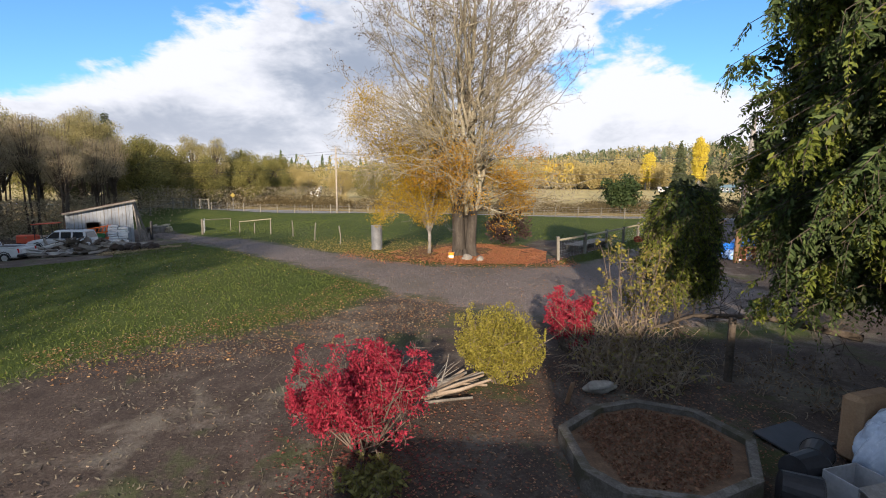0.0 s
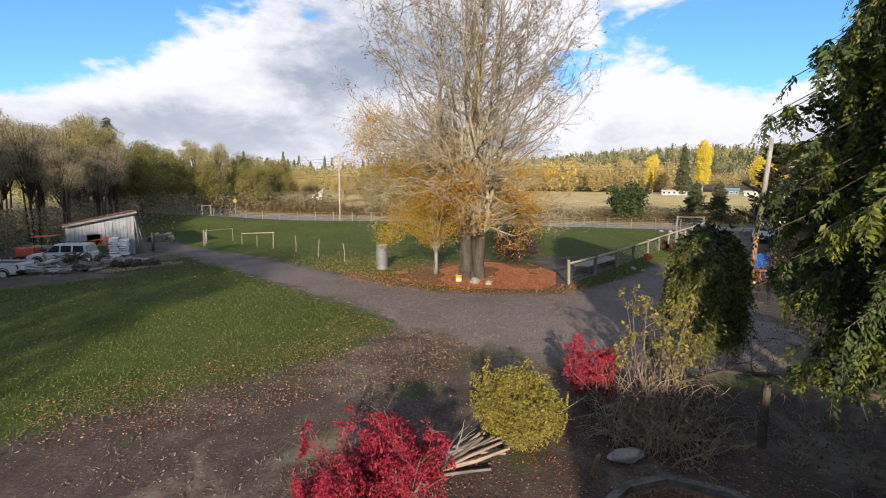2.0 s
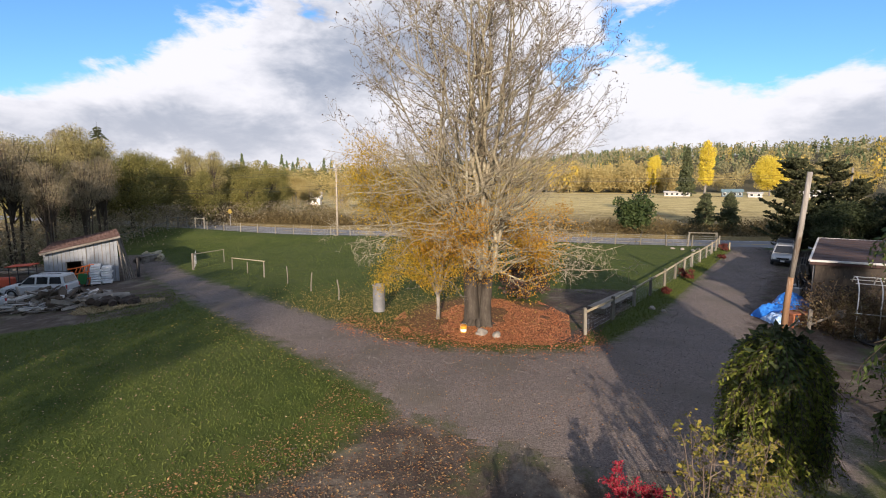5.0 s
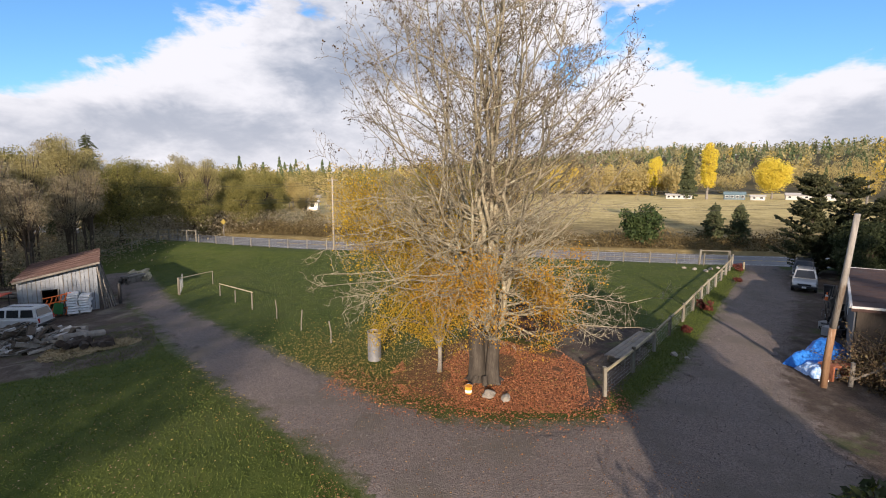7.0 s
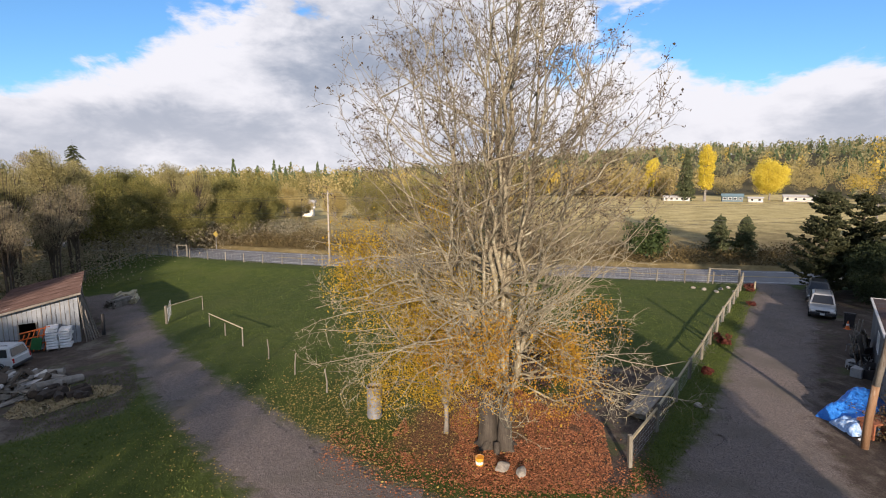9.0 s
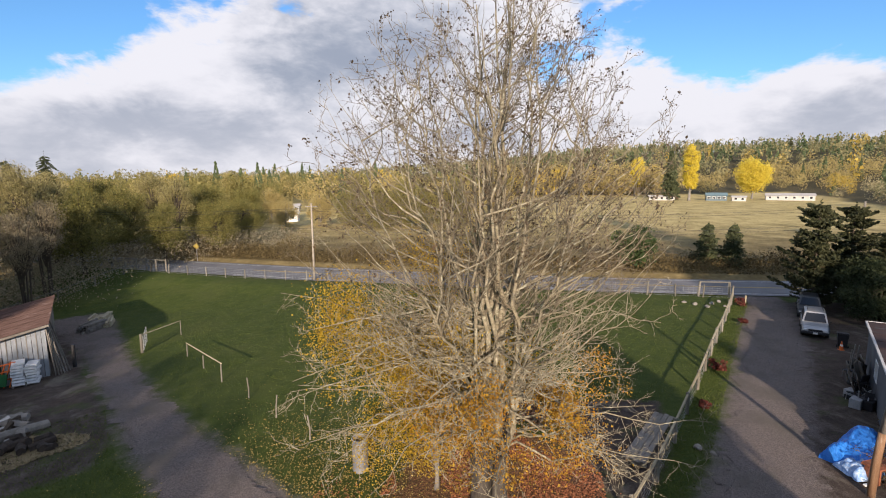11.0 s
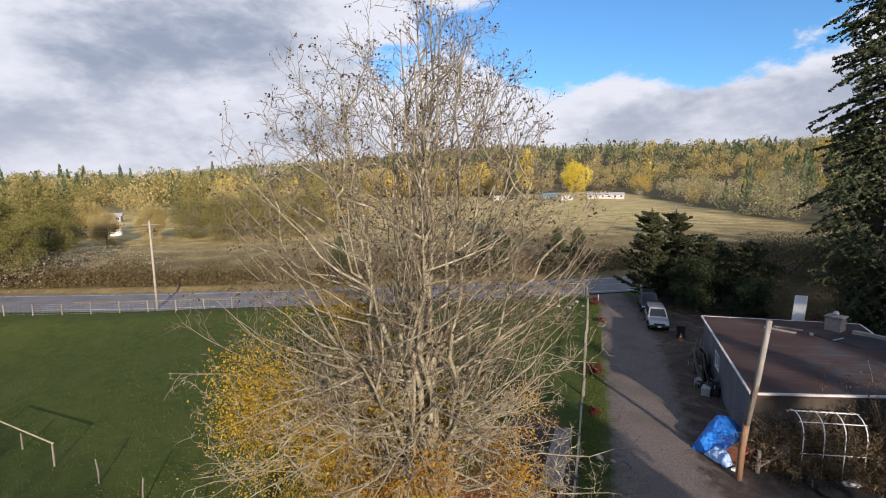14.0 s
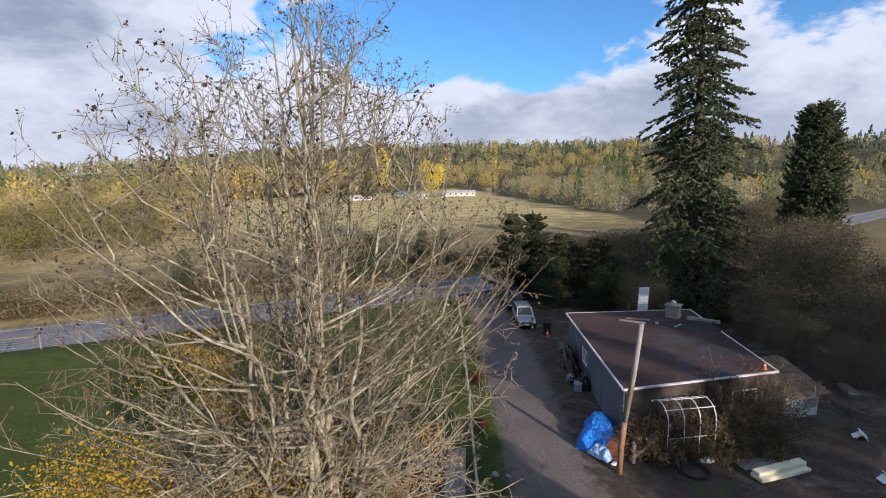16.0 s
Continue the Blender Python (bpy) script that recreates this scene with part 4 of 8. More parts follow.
    copy_thing(pine, at(38.6, 53.5, -0.1, 290, 0.72))
    fir = conifer("tall_fir", "very tall ragged dark fir behind the low house", NEEDLES, 47, 40, 11.0, 66, 7, 0.115, at(43.5, 45.5, -0.1), "", 0.8, 0.03, 0.34, 0.34, 34)
    conifer("tall_cedar", "tall dense dark cedar behind the house", NEEDLES, 48, 24, 8.6, 60, 9, 0.12, at(79.0, 50.5, -0.1), "", 0.3, 0.02, -0.35, 0.3, 42, 0.3)
    copy_thing(fir, at(90, 56, 0, 60, 0.46))
    for x, y, rz, k in ((-72, 80, 30, 0.41), (-68.5, 83, 100, 0.45), (-76, 84, 200, 0.41)):
        copy_thing(fir, at(x, y, 0, rz, k))
    # unseen trees added behind the start to shade the near lawn and the shed
    for x, y, k, sc in ((-29, 6, 2, 1.0), (-35, 4, 2, 1.1), (-40.5, 7, 0, 1.2), (-47, 5, 0, 1.2), (-52, 9, 2, 1.1), (-58, 12, 0, 1.1), (-63, 8, 2, 1.15), (-70, 14, 0, 1.2)):
        copy_thing(kinds[k], at(x, y, -0.1, 360 * rng.random(), sc))
    # unseen birches added for soft part shade on lawn, shed and house yard
    thin = broadleaf("thin_birch", "unseen tall birch with thin yellowing leaves, added for soft shade", OLIVE, 91, 19, 13, 3500, 0.34, PALEBARK, 0.2, 30, at(-21, -29), "birches")
    full = broadleaf("birch_tree", "unseen tall birch in fading yellow leaf, added for fuller shade", OLIVE, 94, 19, 13, 9000, 0.34, PALEBARK, 0.15, 36, at(-30, -24), "birches")
    for x, y, rz, sc in ((-33, -19, 40, 1.0), (-42, -16, 130, 1.0), (-51, -12, 210, 1.05), (-30, -33, 300, 1.05)):
        copy_thing(full, at(x, y, -0.1, rz, sc))
    for x, y, rz, sc in ((-25, -30, 60, 1.05), (-33, -25, 120, 1.0), (-42, -29, 200, 1.1), (-50, -24, 250, 1.0), (-37, -37, 20, 1.1), (-14, -16, 80, 0.9), (-20, -14, 170, 0.95), (-27, -16, 15, 0.95), (-21, -38, 330, 1.1), (-34, -13, 300, 0.9), (27, -10, 40, 0.8), (35, -8, 110, 0.85), (20.5, -14, 190, 0.75), (-31, -12, 75, 0.9), (-38.5, -10, 155, 0.92)):
        copy_thing(thin, at(x, y, -0.1, rz, sc))
    # unseen firs added south of the house to throw shade over it
    for x, y, rz, k in ((31.5, 7.0, 80, 0.6), (38.0, 3.0, 140, 0.56), (46.0, 6.0, 200, 0.64), (35.0, -6.0, 250, 0.6), (24.5, 2.0, 20, 0.40), (20.8, -4.0, 75, 0.42), (42.0, 1.0, 110, 0.6), (52.0, 3.0, 300, 0.6), (58.0, 8.0, 170, 0.6)):
        copy_thing(fir, at(x, y, -0.1, rz, k))
    wil = broadleaf("willow_bush", "large grey-brown willow bush behind the house", foliage("willow_leaf", (0.07, 0.058, 0.034), (0.135, 0.112, 0.065), (0.21, 0.175, 0.10)), 49, 9.2, 13, 30000, 0.09, DARKBARK, 0.03, 44, at(46.5, 37, -0.1), "brush", 0.1, 3)
    copy_thing(wil, at(56, 40, 0, 80, 1.0))
    copy_thing(wil, at(84, 62, 0, 150, 1.0))
    copy_thing(wil, at(100, 62.5, 0, 240, 1.15))
    copy_thing(wil, at(74, 58, 0, 30, 0.85))
    copy_thing(wil, at(52, 31, 0, 120, 0.75))
    copy_thing(wil, at(43, 54.5, 0, 190, 0.85))
    copy_thing(wil, at(49, 52, 0, 260, 0.9))
    copy_thing(wil, at(60, 56, 0, 300, 0.9))
    copy_thing(wil, at(66, 44, 0, 20, 0.9))
    copy_thing(wil, at(70, 60, 0, 60, 0.8))
    for x, y, rz, k in ((80, 62, 15, 0.85), (90, 64, 95, 0.9), (101, 66, 210, 1.0), (112, 68, 330, 1.0)):
        copy_thing(wil, at(x, y, 0, rz, k))
    copy_thing(wil, at(40, 26, 0, 60, 0.45))
    for x, y, rz, k in ((37.5, 33, 10, 0.42), (41, 36.5, 70, 0.5), (44.5, 30, 130, 0.55), (37, 46, 190, 0.5), (40.5, 49, 240, 0.55), (36, 28.5, 300, 0.36), (48, 24, 30, 0.5)):
        copy_thing(wil, at(x, y, 0, rz, k))
    broadleaf("rusty_maple", "brown-orange leaved tree behind the willow", foliage("rusty_leaf", (0.12, 0.06, 0.02), (0.22, 0.11, 0.03), (0.30, 0.16, 0.05)), 50, 8.6, 8, 2600, 0.3, DARKBARK, 0.1, 26, at(58, 41.5))
    # bramble banks on the far side of the road
    r = np.random.default_rng(9)
    q, s = along(ROAD_LINE, 1.0)
    pts = []
    for (x, y), (sx, sy) in zip(q, s):
        if not -75 < x < 130:
            continue
        h = 3.0 + 0.8 * math.sin(x * 0.31) if x < -14 else 2.3 + 0.7 * math.sin(x * 0.35) + 0.5 * math.sin(x * 0.9)
        for _ in range(620 if x < -14 else 600):
            o = 6.6 + (6.5 if x < -14 else 11.0) * r.random()
            env = math.sin(math.pi * min(1, (o - 6.4) / (6.8 if x < -14 else 11.4))) ** 0.5
            px, py = x + sx * o + r.normal() * 0.5, y + sy * o
            pts.append((px, py, up(px, py, h * env * r.random() * (0.7 + 0.3 * math.sin(px * 0.8 + py) + 0.35 * noise.noise(Vector((px * 0.45, py * 0.45, 1.5)))))))
    bank = foliage("bramble_leaf", (0.055, 0.043, 0.02), (0.125, 0.093, 0.04), (0.20, 0.155, 0.07))
    ob = new("bramble_bank", quads_mesh("bramble_bank", leaf_quads(r, np.array(pts), 0.13, 1.7, -0.3), bank))
    tagged(ob, "brown bramble and dry grass bank along the road", "brambles", kind="stuff")


plant_woods()

# ---- shared surfaces ----
OLDWOOD = surf("weathered_grey_wood", (0.085, 0.075, 0.062), (0.17, 0.155, 0.135), (0.27, 0.25, 0.22), scale=1.5, fine=22, stretch=(1, 1, 0.25), rough=0.9, bump=0.4, objvar=0.15)
POSTWOOD = surf("split_post_wood", (0.085, 0.078, 0.062), (0.16, 0.148, 0.12), (0.25, 0.235, 0.20), scale=2.0, fine=25, stretch=(1, 1, 0.2), rough=0.9, bump=0.4, objvar=0.15)
BROWNWOOD = surf("brown_pole_wood", (0.09, 0.05, 0.03), (0.20, 0.115, 0.065), (0.31, 0.22, 0.15), scale=1.4, fine=26, stretch=(3, 3, 0.3), rough=0.85, bump=0.35, stain=(0.46, 0.40, 0.33), stain_at=(0.46, 0.6))
PALEWOOD = surf("pale_cut_wood", (0.22, 0.185, 0.115), (0.33, 0.285, 0.19), (0.44, 0.39, 0.275), scale=2.0, fine=24, rough=0.85, bump=0.3, objvar=0.15)
WIRE = surf("galvanised_wire", (0.30, 0.30, 0.29), (0.46, 0.46, 0.44), scale=6, rough=0.6, metal=0.3, bump=0.0)
GALV = surf("galvanised_sheet", (0.185, 0.205, 0.23), (0.27, 0.292, 0.32), (0.37, 0.392, 0.415), scale=1.2, fine=12, stretch=(1, 1, 0.3), rough=0.55, metal=0.25, bump=0.15, stain=(0.27, 0.24, 0.22), stain_at=(0.58, 0.74))
RUST = surf("rusty_sheet_roof", (0.055, 0.034, 0.029), (0.095, 0.056, 0.046), (0.14, 0.092, 0.08), scale=0.8, fine=14, rough=0.95, bump=0.25, stain=(0.26, 0.21, 0.19), stain_at=(0.60, 0.70))
WHITE = surf("white_paint", (0.62, 0.62, 0.60), (0.74, 0.74, 0.72), (0.80, 0.80, 0.79), scale=1.5, fine=20, rough=0.6, bump=0.1, stain=(0.48, 0.46, 0.42), stain_at=(0.62, 0.78))
ROOFING = surf("dark_roofing_felt", (0.028, 0.0155, 0.0135), (0.048, 0.028, 0.0255), (0.076, 0.048, 0.044), scale=0.35, fine=16, rough=0.9, bump=0.2, stain=(0.045, 0.045, 0.050), stain_at=(0.52, 0.64))
MOSSROOF = surf("mossy_shingle", (0.07, 0.05, 0.03), (0.14, 0.10, 0.06), (0.23, 0.175, 0.11), scale=1.2, fine=12, rough=0.95, bump=0.5, objvar=0.2)
SIDING = surf("faded_pale_siding", (0.22, 0.225, 0.23), (0.31, 0.315, 0.32), (0.40, 0.40, 0.40), scale=0.7, fine=14, rough=0.8, bump=0.15, stain=(0.30, 0.29, 0.27), stain_at=(0.56, 0.72))
GLASS = surf("dark_glass", (0.012, 0.014, 0.017), (0.028, 0.031, 0.036), scale=0.8, rough=0.12, bump=0.0, spec=0.6)
RUBBER = surf("black_rubber", (0.012, 0.012, 0.012), (0.03, 0.03, 0.03), scale=5, rough=0.85, bump=0.2)
STEEL = surf("dull_steel", (0.32, 0.32, 0.32), (0.5, 0.5, 0.5), scale=4, rough=0.45, metal=0.7, bump=0.05)
BLACK = surf("black_plastic", (0.014, 0.014, 0.016), (0.035, 0.035, 0.038), scale=4, rough=0.5, bump=0.1)
STONE = surf("pale_field_stone", (0.15, 0.135, 0.115), (0.24, 0.22, 0.19), (0.33, 0.305, 0.27), scale=3, fine=20, rough=0.95, bump=0.5, objvar=0.2)
CONCRETE = surf("old_concrete", (0.13, 0.125, 0.115), (0.22, 0.21, 0.195), (0.31, 0.30, 0.28), scale=2.2, fine=22, rough=0.95, bump=0.5, stain=(0.09, 0.095, 0.07), stain_at=(0.5, 0.68))
ORANGE = surf("orange_paint", (0.45, 0.085, 0.02), (0.62, 0.14, 0.03), (0.68, 0.2, 0.05), scale=3, rough=0.55, bump=0.1)


def rod(a, b, r0, r1=None, n=6, bow=0.0, rng=None):
    """A straight or slightly bowed pole between two points."""
    a, b = Vector(a), Vector(b)
    r1 = r0 if r1 is None else r1
    mid = a.lerp(b, 0.5) + (Vector(rng.normal(size=3)) * bow if rng is not None else Vector())
    return Geo().tube([a, mid, b], [r0, (r0 + r1) / 2, r1], n)


def wonky_box(rng, size, m, k=0.03):
    g = Geo().box(size, None, min(size) * 0.08)
    for v in g.v:
        v += Vector(rng.normal(size=3)) * k * min(size)
    g.v = [m @ v for v in g.v]
    return g


# ---- fences ----
def mesh_wire(geo, pts, top, low, rows, step, r=0.006):
    """Woven wire between posts: thin level strands and uprights."""
    for k in range(rows):
        z = low + (top - low) * k / (rows - 1)
        for (ax, ay), (bx, by) in zip(pts, pts[1:]):
            geo.tube([(ax, ay, up(ax, ay, z)), (bx, by, up(bx, by, z))], [r, r], 3, cap=False)
    for (ax, ay), (bx, by) in zip(pts, pts[1:]):
        d = math.hypot(bx - ax, by - ay)
        for i in range(1, int(d / step)):
            t = i * step / d
            x, y = ax + (bx - ax) * t, ay + (by - ay) * t
            geo.tube([(x, y, up(x, y, low)), (x, y, up(x, y, top))], [r * 0.7, r * 0.7], 3, cap=False)
    return geo


def fence(label, pts, height, r, group, rails=(), wire=None, square=True, rail_mat=None):
    rng = np.random.default_rng(int(abs(pts[0][0] * 10)) + len(pts))
    ob = thing("fence", label, "fence", Matrix(), group)
    for x, y in pts:
        h = height * (0.96 + 0.1 * rng.random())
        lean = rng.normal(size=2) * 0.025
        z = up(x, y)
        if square:
            g = wonky_box(rng, (2 * r, 2 * r, h + 0.2), pose(x, y, z + h / 2 - 0.1, math.degrees(lean[0]), math.degrees(lean[1]), 40 * rng.random()), 0.06)
        else:
            g = Geo().tube([(x, y, z - 0.15), (x + lean[0] * h / 2, y + lean[1] * h / 2, z + h / 2), (x + lean[0] * h, y + lean[1] * h, z + h)], [r * 1.05, r, r * 0.92], 8)
        part("post", g, POSTWOOD, ob)
    for zr in rails:
        for (ax, ay), (bx, by) in zip(pts, pts[1:]):
            g = Geo()
            d = Vector((bx - ax, by - ay, up(bx, by) - up(ax, ay)))
            c = (Vector((ax, ay, up(ax, ay, zr))) + Vector((bx, by, up(bx, by, zr)))) / 2
            g.box((d.length, 0.09 if wire and wire[1] == 0.1 else 0.045, 0.10), Matrix.Translation(c) @ Matrix.Rotation(math.atan2(d.y, d.x), 4, "Z") @ Matrix.Rotation(-math.atan2(d.z, math.hypot(d.x, d.y)), 4, "Y"), 0.008)
            part("rail", g, rail_mat or POSTWOOD, ob)
    if wire:
        part("wire_mesh", mesh_wire(Geo(), pts, *wire), WIRE, ob, "thin woven wire mesh")
    return ob


def line_points(a, b, n):
    return [(a[0] + (b[0] - a[0]) * i / n, a[1] + (b[1] - a[1]) * i / n) for i in range(n + 1)]


def build_fences():
    # along the drive to the road
    side = [(5.1, 27.1), (7.0, 30.1), (8.95, 33.4), (10.75, 36.5), (12.6, 39.6), (14.35, 42.7), (16.0, 45.6), (17.6, 48.4), (19.4, 51.4), (21.2, 54.6), (22.9, 57.6), (24.5, 60.5), (26.0, 63.4)]
    fence("weathered post fence with top rail and wire mesh along the drive", side, 1.22, 0.075, "pasture fence", (1.1,), (1.05, 0.1, 6, 0.4, 0.0035), True, PALEWOOD)
    far_r = line_points((26.0, 63.4), (-2.0, 67.0), 10)
    fence("grey wooden post and wire fence along the road", far_r, 1.35, 0.055, "pasture fence", (), (1.25, 0.12, 6, 0.5, 0.009))
    far_l = line_points((-2.0, 67.0), (-46.4, 74.4), 15)
    fence("grey wooden post and wire fence along the road", far_l, 1.3, 0.055, "pasture fence", (), (1.2, 0.12, 6, 0.5, 0.009))
    back = [(-46.4, 74.4), (-49.4, 73.0), (-50.3, 69.0), (-50.5, 63.5), (-51, 59), (-50, 54)]
    fence("old post and wire fence along the wood edge", back, 1.35, 0.06, "pasture fence", (1.2,), (1.1, 0.2, 4, 0.8, 0.008))
    # wooden gateway where the two runs meet the road
    for nm, pts in (("fence", [(22.9, 64.2), (26.0, 64.1)]), ("fence", [(-51.4, 76.0), (-49.5, 75.8), (-47.9, 75.6), (-46.3, 75.4), (-44.7, 75.2)])):
        fence("pale wooden rail gateway beside the road", pts, 1.7, 0.09, "gateways", (1.6,), None)
    # short stakes along the lawn by the gravel
    rng = np.random.default_rng(4)
    for x, y in ((-13.9, 36.6), (-11.3, 34.4), (-8.7, 32.3)):
        st = thing("fence_stake", "single leaning wooden stake in the lawn", "stake", at(x, y), "lawn stakes")
        part("stake", Geo().tube([(0, 0, -0.2), (0.02, 0.01, 0.6), (rng.normal() * 0.05, rng.normal() * 0.05, 1.25)], [0.045, 0.042, 0.036], 7), POSTWOOD, st)
    # long bar on short posts
    bar = thing("hitching_rail", "long pale wooden pole resting on thin posts in the lawn", "rail", Matrix())
    ends = [(-16.8, 38.9), (-19.6, 41.6), (-22.6, 44.5)]
    for (x, y), h in zip(ends, (1.25, 0.95, 0.95)):
        part("post", rod((x, y, up(x, y, -0.2)), (x + 0.02, y, up(x, y, h)), 0.05, 0.045, 7), POSTWOOD, bar)
    part("pole", rod((ends[0][0] + 0.1, ends[0][1] - 0.1, up(*ends[0], 1.27)), (ends[2][0], ends[2][1], up(*ends[2], 1.05)), 0.042, 0.036, 8), PALEWOOD, bar, "pale peeled pole")
    # tube gate, left ajar, and the pole beyond it
    gate = thing("tube_gate", "grey steel tube field gate standing ajar on a post", "gate", Matrix())
    gx, gy = -27.4, 46.1
    gz = up(gx, gy)
    part("post", Geo().tube([(gx, gy, gz - 0.2), (gx, gy, gz + 1.55)], [0.12, 0.11], 9), POSTWOOD, gate, "thick round wooden gate post")
    d = Vector((-1.25, 2.15, 0))
    for k in range(6):
        z = 0.22 + 0.22 * k
        part("tube", rod((gx + 0.15, gy, gz + z), (gx + 0.15 + d.x, gy + d.y, gz + z + 0.16), 0.022, n=6), WIRE, gate)
    for t in (0.02, 0.5, 0.98):
        part("upright", rod((gx + 0.15 + d.x * t, gy + d.y * t, gz + 0.2), (gx + 0.15 + d.x * t, gy + d.y * t, gz + 1.34 + 0.16 * t), 0.024, n=6), WIRE, gate)
    pole = thing("fence_pole", "long pale pole running from the gate post into the lawn", "rail", Matrix())
    fx, fy = -27.0, 50.6
    part("post", rod((fx, fy, up(fx, fy, -0.2)), (fx, fy, up(fx, fy, 1.3)), 0.035, n=7), POSTWOOD, pole)
    part("pole", rod((gx, gy + 0.1, gz + 1.45), (fx, fy, up(fx, fy, 1.3)), 0.045, 0.04, 7), PALEWOOD, pole)
    # low plank platform beside the drive fence
    deck = thing("plank_platform", "low weathered wooden plank platform against the fence", "platform", Matrix())
    a, b = Vector((6.3, 31.0, 0)), Vector((9.2, 35.5, 0))
    u = (b - a).normalized()
    s = Vector((u.y, -u.x, 0))
    ang = math.degrees(math.atan2(u.y, u.x))
    for k in range(4):
        c = a.lerp(b, 0.5) + s * (0.24 * (k - 1.5))
        part("plank", wonky_box(rng, ((b - a).length + 0.1 * rng.normal(), 0.22, 0.045), pose(c.x, c.y, up(c.x, c.y, 0.40), 0, 0, ang), 0.06), surf("grey_deck_board", (0.12, 0.105, 0.088), (0.20, 0.178, 0.15), (0.28, 0.25, 0.215), scale=1.5, fine=22, rough=0.9, bump=0.3, objvar=0.15), deck)
    for t in (0.08, 0.5, 0.92):
        c = a.lerp(b, t)
        part("bearer", Geo().box((0.1, 0.9, 0.38), pose(c.x, c.y, up(c.x, c.y, 0.185), 0, 0, ang), 0.01), OLDWOOD, deck)


# ---- poles, wires, sign ----
def build_poles():
    p = thing("utility_pole", "bare leaning wooden pole, brown below and bleached above", "pole", Matrix())
    bx, by = 15.6, 30.3
    z = up(bx, by)
    part("shaft", Geo().tube([(bx, by, z - 0.4), (bx - 0.01, by - 0.1, z + 1.5), (bx - 0.02, by - 0.26, z + 2.9)], [0.16, 0.15, 0.14], 14), BROWNWOOD, p, "orange-brown lower shaft", smooth=True)
    part("shaft", Geo().tube([(bx - 0.02, by - 0.26, z + 2.88), (bx - 0.04, by - 0.7, z + 5.4), (bx - 0.06, by - 1.05, 7.68)], [0.139, 0.128, 0.112], 14), surf("bleached_pole_wood", (0.12, 0.112, 0.10), (0.22, 0.207, 0.188), (0.34, 0.32, 0.29), scale=1.6, fine=26, stretch=(3, 3, 0.25), bump=0.5, stain=(0.13, 0.10, 0.075), stain_at=(0.52, 0.62)), p, "bleached grey upper shaft", smooth=True)
    q = thing("utility_pole", "tall pale wooden roadside pole carrying thin wires", "pole", Matrix())
    fx, fy = -22.6, 73.0
    part("shaft", Geo().tube([(fx, fy, -0.5), (fx, fy, 5), (fx, fy, 9.7)], [0.15, 0.13, 0.105], 10), surf("pale_roadside_pole", (0.20, 0.175, 0.14), (0.31, 0.275, 0.225), (0.42, 0.38, 0.32), scale=2, fine=24), q, smooth=True)
    part("crossarm", Geo().box((1.6, 0.1, 0.12), pose(fx, fy, 9.3), 0.01), OLDWOOD, q)
    far = [(-95, 90), (-22.6, 73.0), (48, 77), (120, 80)]
    for x, y in (far[2], far[3]):
        w = thing("utility_pole", "distant wooden roadside pole carrying thin wires", "pole", at(x, y), "roadside poles")
        part("shaft", Geo().tube([(0, 0, -0.3), (0, 0, 9.6)], [0.16, 0.12], 8), OLDWOOD, w)
    for k, z in enumerate((9.55, 9.2, 7.4, 6.9)):
        cable = thing("overhead_cable", "thin dark overhead cable along the road", "cable", Matrix(), "road cables")
        g = Geo()
        for (ax, ay), (bx_, by_) in zip(far, far[1:]):
            pts = [(ax + (bx_ - ax) * t, ay + (by_ - ay) * t + (k % 2) * 0.4, up(ax, ay, z) - 4 * 1.1 * t * (1 - t)) for t in np.linspace(0, 1, 13)]
            g.tube(pts, [0.018] * 13, 3, cap=False)
        part("strand", g, BLACK, cable)
    s = thing("road_sign", "yellow diamond warning sign on a thin post", "sign", at(-47.0, 86.6))
    part("post", rod((0, 0, -0.2), (0, 0, 2.9), 0.045), STEEL, s)
    yel = surf("sign_yellow", (0.20, 0.15, 0.03), (0.28, 0.21, 0.05), scale=4, rough=0.5, bump=0)
    part("panel", Geo().box((0.72, 0.02, 0.72), pose(0, -0.05, 2.6, 0, 45, 0), 0.004), yel, s, "yellow diamond panel")


